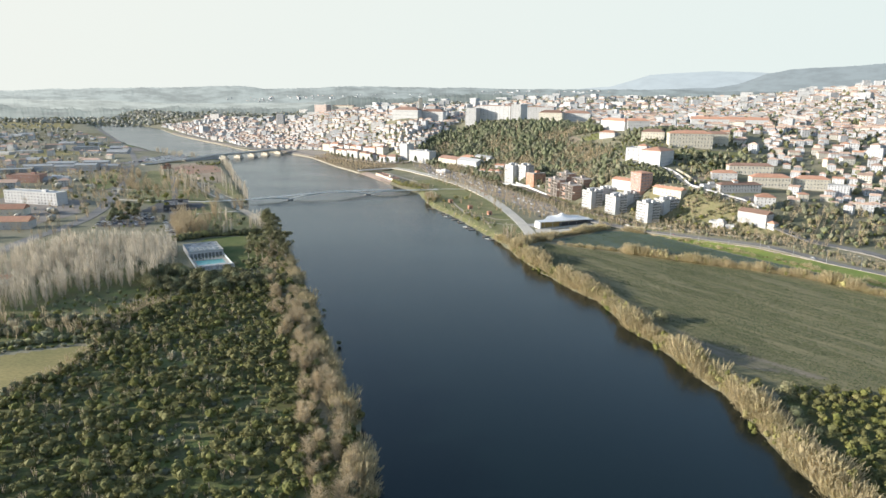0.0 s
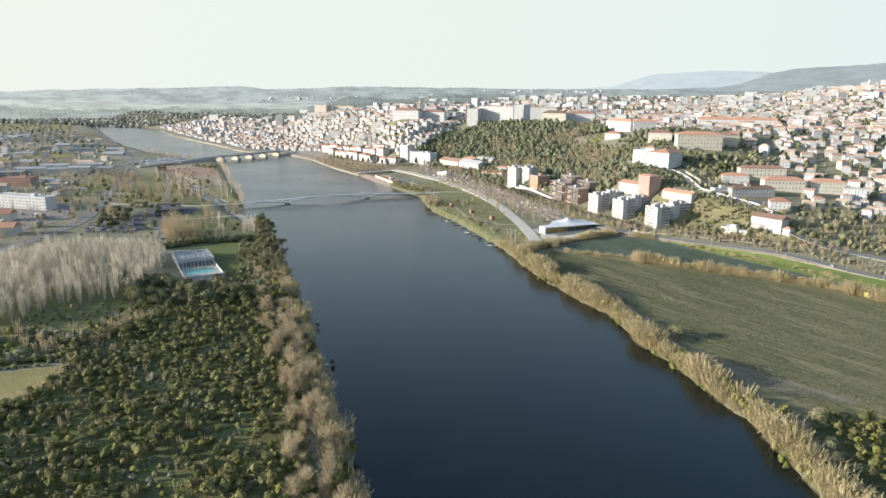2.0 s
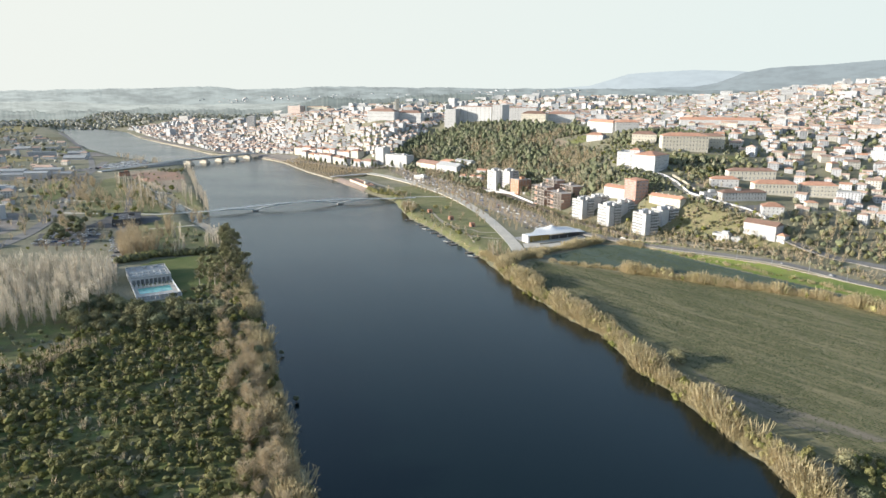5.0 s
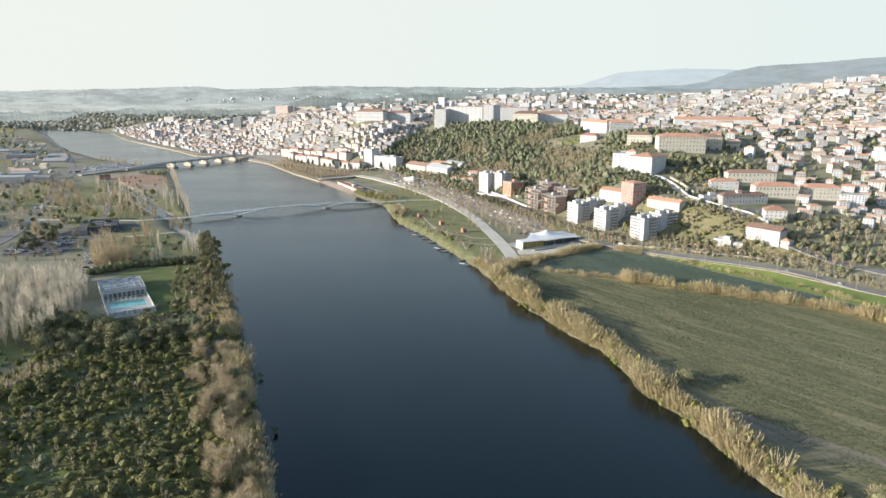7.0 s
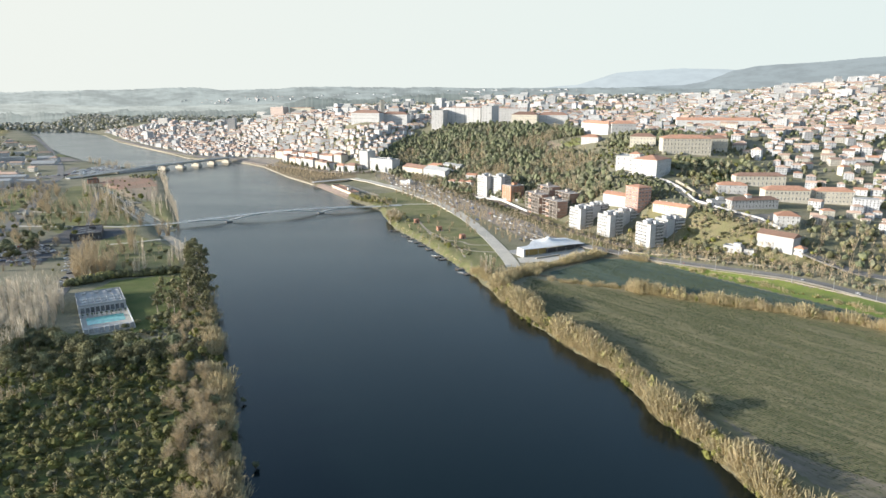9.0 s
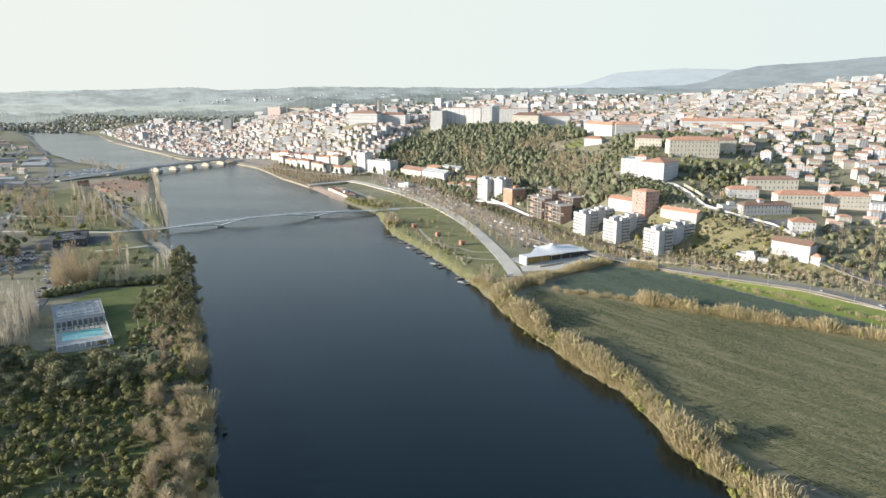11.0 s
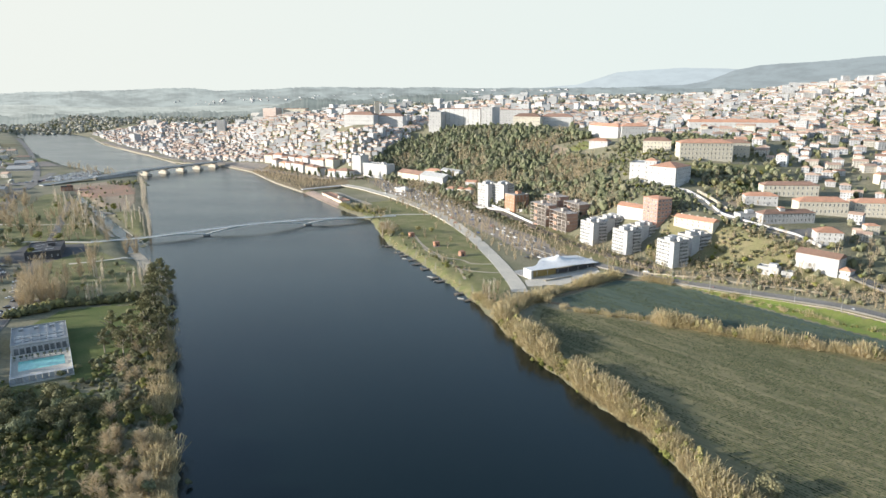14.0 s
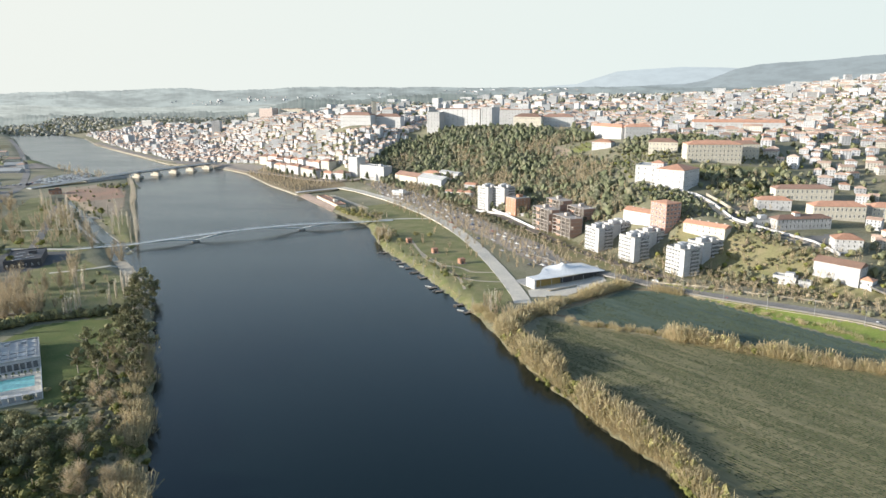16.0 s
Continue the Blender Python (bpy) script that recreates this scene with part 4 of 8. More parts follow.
# orchard on the near bank
ORCHARD = [(-20, 130), (-50, 130), (-190, 150), (-186, 240), (-182, 290), (-205, 320), (-190, 372), (-140, 400), (-124, 398), (-98, 345), (-80, 300), (-60, 235), (-40, 180)]
rows = [(-205 + 4.9 * i + 2.0 * j, 130 + 4.7 * j) for j in range(60) for i in range(-26, 54)]
rows = np.array([p for p in rows if inside(np.array([p[0]]), np.array([p[1]]), ORCHARD)[0]])
rows = rows[rng.uniform(size=len(rows)) > 0.10]
rows = rows + rng.normal(size=rows.shape) * 0.9
bald = waves(rows[:, 0], rows[:, 1], 38, 12) > 0.36
rows = rows[~bald]
order = np.argsort(np.hypot(rows[:, 0] + 60, rows[:, 1] - 190))
near_rows, far_rows = rows[order[:90]], rows[order[90:]]
models = [tree_thing("orchard_tree", k, 3, 1.9, ([(p[0], p[1], p[2] * 1.75 + 0.5) for p in SMALLHI[k][0]], SMALLHI[k][1]), LEAF if k < 3 else LEAFFRESH, BARK,
                     "small round olive-green orchard tree in a planted row", "tree", "orchard rows", 1.3, 0.14, spot(-60, 200)) for k in range(4)]
planted(models, near_rows, 0.85, 1.85)
bag = Bag()
heap(bag, [shape([((np.array(s[0]) * (1.9, 1.9, 1.75) + (0, 0, 0.4), s[1]), 0 if k < 3 else 1), (limb((0, 0, -0.4), (0, 0, 1.3), 0.14, 0.08, 4), 2)]) for k, s in enumerate(SMALLHI)], far_rows[far_rows[:, 1] < 255], 0.85, 1.85, 0.2, (0.7, 1.0))
heap(bag, [shape([((np.array(s[0]) * (1.9, 1.9, 1.75) + (0, 0, 0.4), s[1]), 0 if k < 3 else 1)]) for k, s in enumerate(SMALL)], far_rows[far_rows[:, 1] >= 255], 0.85, 1.9, 0.2, (0.7, 1.0))
bulk("orchard", bag.mesh("orchard", [LEAF, LEAFFRESH, BARK]), "rows of small round olive-green orchard trees", "trees")
ORCHARD2 = [(128, 180), (136, 264), (186, 262), (215, 235), (200, 130), (136, 130)]
o2 = strewn(ORCHARD2, 520, 3.3, 60000)
o2models = [tree_thing("orchard_tree", 5 + k, 3, 2.3, ([(p[0], p[1], p[2] * 2.1 + 0.5) for p in SMALL[k][0]], SMALL[k][1]), (LEAF, LEAFFRESH)[k], BARK, "dense dark green citrus tree beside the crop field", "tree", "citrus grove", 1.3, 0.14, spot(150, 220)) for k in range(2)]
planted(o2models, o2[:50], 0.8, 1.25)
bag = Bag()
heap(bag, [shape([((np.array(s[0]) * (2.3, 2.3, 2.1), s[1]), k % 2)]) for k, s in enumerate(SMALL)], o2[50:], 0.8, 1.3)
bulk("orchard", bag.mesh("orchard", [LEAF, LEAFFRESH]), "dense dark green citrus grove", "trees")

POOLSITE = [(-206, 505), (-176, 505), (-158, 455), (-168, 432), (-192, 434), (-222, 482)]
# undergrowth between the orchard rows and round the glades
bag = Bag()
BUSH = [shape([((np.array(s[0]) * (1.0, 1.0, 0.8), s[1]), k)]) for k, s in enumerate(LOW)]
brush = strewn([(-250, 130), (-30, 130), (-50, 200), (-110, 400), (-140, 470), (-205, 470), (-255, 330), (-260, 200)], 2300, 2.1, ok=lambda x, y: ~inside(x, y, POOLSITE) & ((x > -196) | (y < 295)) & ~inside(x, y, [(-300, 262), (-221, 284), (-189, 299), (-180, 290), (-178, 242), (-200, 200), (-300, 190)]))
heap(bag, BUSH, brush, 0.7, 1.7, 0.3)
edge = along([(-184, 232), (-178, 262), (-177, 290)], 1.6, 2.0)
heap(bag, BUSH, edge, 1.2, 2.2, 0.3)
bulk("undergrowth", bag.mesh("undergrowth", [LEAFWOOD, LEAF, LEAFFRESH]), "low green and brown scrub between the orchard trees", "scrub")

# reeds and bare willows on the banks
RIVER_L = [(8, 80), (-32, 184), (-52, 247), (-74, 303), (-92, 356), (-114, 410), (-138, 473), (-150, 503)]


def tuft(seed, n=58, tall=4.6, wide=2.4, blade=0.041):
    """A clump of cane: leaning blades that bend over at the plume."""
    r = np.random.RandomState(seed)
    v, f = [], []
    for _ in range(n):
        a, d = r.uniform(0, 6.28), wide * math.sqrt(r.uniform())
        p = np.array([math.cos(a) * d * 0.7, math.sin(a) * d * 0.7, -0.2])
        h = tall * r.uniform(0.35, 1.05) * (1.05 - 0.3 * d / wide)
        b = r.uniform(0, 6.28)
        q = p + (math.cos(a) * d * 0.55 + r.normal() * 0.35, math.sin(a) * d * 0.55 + r.normal() * 0.35, h)
        t = q + np.array([math.cos(b), math.sin(b), 0.7]) * tall * 0.12
        s = np.array([math.cos(b + 1.57), math.sin(b + 1.57), 0]) * blade * r.uniform(0.7, 1.5)
        i = len(v)
        v += [p - s * 0.5, q + s * 1.8, t, q - s * 1.8]
        f += [(i, i + 1, i + 2, i + 3)]
    return v, f


TUFTS = [shape([(tuft(k), 0)]) for k in range(5)]
GREENTUFT = [shape([((np.array(s[0]) * (1.6, 1.6, 1.9), s[1]), 1)]) for s in FAR]


CORE = [shape([((np.array(s[0]) * (1.45, 1.45, 2.1), s[1]), 2)]) for s in SMALL[:1] + FAR[:2]]


def cane(name, line, wide, gap, low, high, label, green=0.12, sink=0.2, core=0.0):
    """A thick hedge of cane along a line."""
    bag = Bag()
    n = max(1, int(wide / 2.0))
    pts = np.concatenate([along(line, gap, 0.8) for _ in range(n)])
    pts = pts + rng.uniform(-wide / 2, wide / 2, pts.shape) * 0.8
    lump = np.clip(1 + 0.75 * waves(pts[:, 0], pts[:, 1], 34, 4) + 0.7 * waves(pts[:, 0], pts[:, 1], 11, 14), 0.35, 1.7)
    z = lift(pts[:, 0], pts[:, 1])
    pts, lump, z = pts[z > 0.05], lump[z > 0.05], z[z > 0.05]
    pick = rng.randint(0, len(TUFTS), len(pts))
    for k, s in enumerate(TUFTS):
        w = pick == k
        c = rng.uniform(low, high, w.sum()) * lump[w]
        bag.add(s, np.c_[pts[w], z[w] - sink], rng.uniform(0, 6.28, w.sum()), np.stack([c * 1.1, c * 1.1, c], -1))
    g = pts[(rng.uniform(size=len(pts)) < green * 2.6) & (waves(pts[:, 0], pts[:, 1], 26, 33) > 0.1)]
    if len(g):
        heap(bag, GREENTUFT, g, low * 0.7, high * 0.8, 0.3)
    if core:
        mid = along(line, core, wide * 0.24)
        full = waves(mid[:, 0], mid[:, 1], 34, 4) + 0.6 * waves(mid[:, 0], mid[:, 1], 12, 14)
        for k, c in enumerate((0.75, 1.05, 1.35)):
            band = (full > (-9, -0.15, 0.3)[k]) & (full <= (-0.15, 0.3, 9)[k])
            if band.any():
                heap(bag, CORE, mid[band], c * high * 0.62, c * high * 0.85, 0.3)
    return bulk(name, bag.mesh(name, [REED, LEAFFRESH, CANELEAF]), label, "reeds")


HEDGE_R = [(128.5, 120), (121, 194), (116, 230), (115, 246), (114.5, 265), (109.5, 284), (105, 304), (97.5, 329), (90.5, 350), (87, 376), (81.5, 401), (71.5, 419), (63.5, 439), (54.5, 462), (43, 500), (36, 530)]
cane("reed_hedge", HEDGE_R, 6.5, 0.95, 0.8, 1.6, "thick hedge of dry straw-coloured cane along the river bank", 0.10, core=0.9)
cane("reed_hedge", [(40, 535), (50, 548), (62, 552)], 10, 1.6, 0.9, 1.5, "clump of dry cane at the field corner", 0.15)
cane("reed_hedge", [(72, 537), (96, 524), (118, 514)], 5, 1.8, 0.5, 0.9, "low straggling cane between two fields", 0.35)
cane("reed_hedge", [(118, 514), (137, 501), (162, 486), (193, 470), (221, 454), (234, 442), (258, 408), (285, 360), (302, 330)], 6, 1.5, 0.95, 1.5, "tall hedge of dry cane between two fields", 0.08, core=2.6)
cane("reed_hedge", [(62, 562), (80, 574), (100, 590), (122, 603)], 7, 1.5, 0.7, 1.1, "hedge of dry cane beside the farm track", 0.1)
cane("reed_hedge", [(134, 594), (150, 582)], 5, 1.8, 0.6, 0.9, "cane hedge by the road embankment", 0.1)
cane("reed_hedge", [(150, 584), (212, 515), (235, 490), (255, 455), (285, 415)], 6, 5.0, 0.3, 0.7, "scattered cane tufts on the embankment", 0.5)
cane("reed_hedge", [(136, 268), (172, 256), (230, 244), (300, 240)], 4, 2.0, 0.4, 0.8, "low dry grass strip at the field edge", 0.2)
cane("reed_bank", RIVER_L, 8, 2.2, 0.6, 1.35, "pale dry cane on the wooded river bank", 0.35)
cane("reed_bank", [(36, 524), (29, 548), (22, 566)], 6, 1.6, 0.6, 1.2, "fluffy dry reeds at the park corner", 0.25)
cane("reed_bank", [(12, 590), (-10, 652), (-40, 716), (-52, 759), (-64, 812)], 2.5, 6.0, 0.2, 0.45, "low dry reeds on the park bank", 0.3)
cane("reed_bank", [(x - 4.8, y - 1) for x, y in HEDGE_R], 5, 0.9, 0.45, 0.95, "low dry cane trailing down to the water", 0.25)

bag = Bag()
brush = along([(x - 4.6, y - 1) for x, y in HEDGE_R], 0.9, 0.9)
heap(bag, GREENTUFT, brush[waves(brush[:, 0], brush[:, 1], 30, 61) > 0.22], 0.45, 1.0, 0.3)
bulk("bank_bushes", bag.mesh("bank_bushes", [LEAF, LEAFFRESH]), "low green bushes at the foot of the cane hedge", "scrub")
BARE = [bare(k, 7.0, 3.4, 300, 0.55, 0.055, 0.06) for k in range(4)]
wil = [tree_thing("bare_willow", 40 + k, 7, 1.0, BARE[k], TWIG, PALEBARK, "leafless pale brown willow on the river bank", "tree", "willows on the bank", 3.2, 0.16, spot(-60, 200), 5) for k in range(3)]
WILLOWS = np.concatenate([along(RIVER_L, 6.0, 3.5) + (-9, -3), along(RIVER_L, 11.0, 3.0) + (-16, -4), along(RIVER_L, 8.0, 1.5) + (-4, -1)])
planted(wil, WILLOWS[(WILLOWS[:, 1] < 385) | (rng.uniform(size=len(WILLOWS)) < 0.4)], 0.8, 1.5)
bank_green = [tree_thing("bank_tree", 50 + k, 6, 3.2, ([(p[0], p[1], p[2] * 3.0 + 0.6) for p in ROUND[k][0]], ROUND[k][1]), (LEAF, LEAFDARK, LEAFFRESH)[k], BARK, "rounded green tree leaning over the water", "tree", "trees on the bank", 2.6, 0.2, spot(-60, 200)) for k in range(3)]
planted(bank_green, np.concatenate([[(-42, 232), (-46, 243), (-72, 306), (-78, 318), (-84, 330), (-20, 150), (121, 262)], along(RIVER_L, 12, 3.0) + (-6, -2), along([(22, 566), (0, 612), (-18, 662)], 30, 1.0) + (8, 3)]), 0.6, 1.15)

field_bush = tree_thing("bush", 58, 4, 2.6, ([(p[0], p[1], p[2] * 2.3 + 0.2) for p in FINE[1][0]], FINE[1][1]), FIELDBUSH, BARK, "fluffy olive-tan bush beside the cane hedge", "shrub", "bushes by the field", 1.2, 0.12, spot(105, 351) @ Matrix.Diagonal((2.3, 2.3, 1.7, 1)), 5)
put_copy(field_bush, 106, 348, 1.7, 0.7)
put_copy(field_bush, 131, 259, 2.4, 1.7)
corner = tree_thing("bush", 59, 4, 2.3, ([(p[0], p[1], p[2] * 1.9 + 0.1) for p in FINE[2][0]], FINE[2][1]), LEAFDARK, BARK, "dark green bush at the field corner", "shrub", "bushes at the field corner", 1.0, 0.12, spot(128, 254))
for x, y, g in ((126, 247, 0.9), (127, 240, 1.1), (130, 245, 0.8), (125, 232, 1.0), (129, 234, 0.8), (136, 262, 0.7), (124, 222, 0.9), (128, 225, 1.0), (126, 212, 0.9), (133, 256, 0.6), (129, 217, 0.7)):
    put_copy(corner, x, y, x * y, g * 1.35)
tagged(new("leaning_trunk", made("leaning_trunk", *limb((103.4, 291.5, 1.6), (100.2, 304, 6.6), 0.2, 0.12, 7), [PALEBARK])), "pale bare trunk leaning in the cane hedge", "dead trunk")
bank_bush = tree_thing("bush", 57, 4, 2.6, ([(p[0], p[1], p[2] * 2.3 + 0.2) for p in FINE[0][0]], FINE[0][1]), CANELEAF, BARK, "fluffy tan and olive bush on the park bank", "shrub", "bushes on the park bank", 1.2, 0.12, spot(-109, 892, 0, 1.5), 5)
for x, y, g in ((-106, 886, 1.7), (-101, 880, 1.5), (-99, 872, 1.8), (-94, 864, 1.6), (-90, 872, 1.3), (-88, 857, 1.5), (-82, 850, 1.4), (-75, 848, 1.2), (-66, 850, 1.3), (-60, 853, 1.2), (-80, 862, 1.4), (-52, 748, 1.6), (-47, 752, 1.3), (-56, 765, 1.4), (-44, 742, 1.2), (-21, 755, 1.3), (-9, 750, 1.3), (-34, 738, 0.9), (-40, 770, 0.9)):
    put_copy(bank_bush, x, y, x + y, g)
for x, y, g in ((-53, 757, 1.5), (-49, 760, 1.4), (-55, 768, 1.3)):
    put_copy(wil[1], x, y, y, g)
for x, y, g in ((-360, 653, 1.5), (-352, 646, 1.3), (-366, 662, 1.4), (-249, 545, 1.2), (-256, 553, 1.5), (-263, 566, 1.4), (-270, 580, 1.5), (-276, 588, 1.3), (-256, 604, 1.2), (-250, 611, 1.1), (-426, 808, 1.5), (-434, 818, 1.3), (-418, 800, 1.2), (-473, 916, 1.6), (-464, 902, 1.4), (-480, 930, 1.5), (-326, 625, 1.2), (-317, 638, 1.2), (-404, 780, 1.2), (-452, 860, 1.4)):
    put_copy(wil[int(x + y) % 3], x, y, x * 0.7, g * 1.15)
put_copy(bank_green[1], -85, 362, 0.9, 0.45, -0.6)
put_copy(bank_green[1], -66, 312, 2.0, 0.6, -0.8)
for x, y, g in ((-203, 332, 0.6), (-201, 342, 0.75), (-198, 352, 0.7), (-195, 362, 0.8), (-190, 371, 0.7), (-193, 350, 0.6), (-199, 338, 0.55), (-188, 378, 0.7)):
    put_copy(bank_green[2], x, y, x + y, g)
# dark trees south of the pool and tall eucalyptus by the river
DARKWOOD = [(-232, 442), (-205, 430), (-190, 418), (-150, 420), (-128, 410), (-112, 412), (-140, 385), (-190, 375), (-215, 400)]
dark = [tree_thing("dark_tree", 60 + k, 8, 3.8, ([(p[0], p[1], p[2] * 3.4 + 1.2) for p in FINE[k][0]], FINE[k][1]), (LEAFDARK, LEAFGUM, LEAFGUM)[k], BARK, "dense dark evergreen tree beside the pool grounds", "tree", "evergreens by the pool", 3, 0.25, spot(-180, 410)) for k in range(3)]
planted(dark, strewn(DARKWOOD, 76, 4.2, ok=lambda x, y: ~inside(x, y, POOLSITE)), 0.7, 1.45)
put_copy(dark[0], -241, 396, 0.4, 0.8)


def airy(seed, n=9, leaf=52):
    """An open crown of separate leaf clumps at the limb ends, 15 high."""
    r = np.random.RandomState(seed)
    out = []
    for k in range(n):
        a, d, z = k * 2.4 + r.uniform(-0.4, 0.4), r.uniform(0.6, 4.2), r.uniform(4.5, 13.5)
        d = d * (1.15 - 0.5 * (z / 14) ** 2)
        v, f = leaves(r, leaf, 0.24, 0.5, 0.9)
        g = r.uniform(1.5, 2.4)
        out.append(((np.array(v) * g + (math.cos(a) * d, math.sin(a) * d, z - g)).tolist(), f))
    return joined(*out)


GUM = [airy(300 + k, 11) for k in range(3)]
gum = [tree_thing("eucalyptus", 70 + k, 17, 1.0, GUM[k], LEAFGUM, PALEBARK, "tall eucalyptus with an airy olive crown by the river", "tree", "eucalyptus by the river", 9, 0.35, spot(-150, 480), 6) for k in range(3)]
planted(gum, [(-166, 472), (-154, 466), (-146, 478), (-140, 468), (-150, 490), (-158, 500), (-163, 520), (-168, 535), (-176, 552), (-182, 566), (-186, 578), (-172, 545), (-160, 508), (-190, 588), (-178, 572), (-150, 505), (-138, 474), (-158, 484), (-170, 489), (-166, 523), (-174, 560), (-180, 590), (-135, 462), (-144, 496), (-186, 600), (-192, 606), (-162, 478), (-155, 512), (-146, 486), (-168, 556)], 0.85, 1.3)
planted([tree_thing("shrub", 80, 3, 2.2, ([(p[0], p[1], p[2] * 1.8) for p in SMALL[1][0]], SMALL[1][1]), LEAFGUM, BARK, "brownish shrub in the riverside thicket", "shrub", "riverside shrubs", 1.2, 0.1, spot(-150, 440))],
        strewn([(-175, 440), (-118, 412), (-148, 500), (-186, 570), (-196, 560), (-160, 480)], 60, 3.4), 0.7, 1.5)

hedge_bag = Bag()
hedge_pts = np.concatenate([along([(-246, 524), (-234, 534), (-227, 544), (-216, 548), (-199, 552), (-188, 558)], 1.1, 1.0) for _ in range(3)])
heap(hedge_bag, [shape([((np.array(q[0]) * (1.9, 1.9, 1.9), q[1]), k)]) for k, q in enumerate(FAR)], hedge_pts, 0.8, 1.7, 0.4)
bulk("hedge", hedge_bag.mesh("hedge", [LEAFGUM, CANELEAF, LEAFGUM]), "thick olive and tan hedge behind the pool lawn", "hedge")
EVERGREENS = [(-367, 644), (-355, 672), (-332, 640), (-313, 581), (-335, 580)]
park_round = tree_thing("round_tree", 85, 6, 4.2, ([(p[0], p[1], p[2] * 3.6 + 0.8) for p in ROUND[1][0]], ROUND[1][1]), LEAFFRESH, BARK, "broad round green tree standing alone on grass", "tree", "round park trees", 3, 0.22, spot(-343, 721))
planted([park_round], [(250, 722), (-343, 721), (-325, 720), (-372, 763), (-345, 860), (-390, 700), (-316, 664)], 0.8, 1.1)
clump = [tree_thing("park_evergreen", 86 + k, 7, 4.4, ([(p[0], p[1], p[2] * 3.8 + 0.8) for p in ROUND[k][0]], ROUND[k][1]), (LEAFDARK, LEAFGUM)[k], BARK, "broad olive-green evergreen beside the car park", "tree", "car park evergreens", 3, 0.25, spot(-340, 600)) for k in range(2)]
planted(clump, strewn(EVERGREENS, 16, 6.5), 0.8, 1.3)

# leafless poplars


POPLAR = [fan(90 + k, 16, 2.4, 5, 160, 0.06) for k in range(4)]
COLUMN = [fan(95 + k, 13, 0.75, 4, 80, 0.045) for k in range(3)]
pop = [tree_thing("bare_poplar", 90 + k, 16, 1.0, POPLAR[k], TWIGGREY, PALEBARK, "tall leafless pale grey poplar in a dense grove", "tree", "poplar grove", 13, 0.26, spot(-250, 420), 3) for k in range(4)]
GROVE = [(-330, 400), (-300, 345), (-263, 337), (-247, 349), (-243, 377), (-214, 388), (-203, 408), (-211, 452), (-224, 482), (-244, 503), (-300, 502), (-340, 450)]
grove_pts = strewn(GROVE, 420, 3.4)
planted(pop, grove_pts[:90], 0.75, 1.15)
bag = Bag()
heap(bag, [shape([(fan(190 + k, 16, 2.4, 4, 120, 0.075), 0), (limb((0, 0, -0.5), (0, 0, 12), 0.18, 0.06, 4), 1)]) for k in range(3)], grove_pts[90:], 0.7, 1.1)
bulk("poplar_grove", bag.mesh("poplar_grove", [TWIGGREY, PALEBARK]), "dense grove of leafless pale poplars", "trees")
col = [tree_thing("bare_poplar", 95 + k, 13, 1.0, COLUMN[k], TWIGGREY, PALEBARK, "slender leafless columnar poplar in a row", "tree", "poplar rows", 10, 0.14, spot(-250, 520), 0) for k in range(3)]
POPROWS = [along([(-318, 500), (-246, 520)], 4.2), [(-213, 547), (-210, 549), (-208, 552), (-241, 611), (-238, 609), (-232, 604), (-196, 565), (-202, 586), (-200, 592), (-196, 592), (-195, 598), (-199, 600)], [(-52, 742), (-50, 750), (-44, 744), (26, 560), (29, 552), (33, 566), (-48, 760)], [(-262, 742)]]
planted(col, np.concatenate(POPROWS), 0.8, 1.15)
tall_col = [tree_thing("bare_poplar", 97 + k, 13, 1.0, COLUMN[k], TWIGGREY, PALEBARK, "tall slender leafless poplar beside the canal", "tree", "canal poplars", 10, 0.2, spot(-250, 720), 0) for k in range(3)]
planted(tall_col, np.concatenate([along([(-258, 744), (-280, 793), (-330, 899), (-376, 1005), (-418, 1090)], 9.0, 1.2), strewn([(-262, 742), (-275, 750), (-348, 862), (-330, 880), (-285, 795)], 12, 8),
                                 strewn([(-302, 742), (-330, 752), (-440, 912), (-465, 965), (-425, 940), (-380, 885), (-325, 800)], 30, 8)]), 1.05, 1.5)
for x, y in ((-213, 547), (-209, 550), (-241, 611), (-233, 605), (-197, 566), (-203, 586), (-200, 594), (-196, 590), (-194, 598), (-206, 600), (-199, 603), (-212, 560)):
    put_copy(tall_col[0], x + 1, y + 1, x * y, 1.1)
WIDEBARE = [fan(100 + k, 9, 3.8, 8, 130, 0.055) for k in range(3)]
park = [tree_thing("bare_park_tree", 100 + k, 9, 1.0, WIDEBARE[k], TWIG, BARK, "spreading leafless park tree", "tree", "bare park trees", 4, 0.2, spot(0, 800), 5) for k in range(3)]
BIG = [fan(110 + k, 13, 5.2, 11, 360, 0.065) for k in range(3)]
bigw = [tree_thing("bare_willow", 110 + k, 13, 1.0, BIG[k], TWIG, PALEBARK, "large leafless yellow-tan willow beside the park road", "tree", "park willows", 5, 0.32, spot(-240, 555), 6) for k in range(3)]
planted(bigw, [(-239, 548), (-233, 558), (-246, 556), (-252, 570), (-258, 578), (-249, 562), (-228, 546), (-262, 590), (-268, 600), (-243, 541), (-252, 545), (-264, 572), (-274, 604), (-270, 588), (-258, 640), (-253, 634), (-262, 652), (-247, 690), (-252, 684), (-285, 722), (-350, 735), (-362, 742), (-378, 770), (-400, 800), (-236, 552), (-242, 560), (-256, 562), (-250, 554)], 1.0, 1.45)
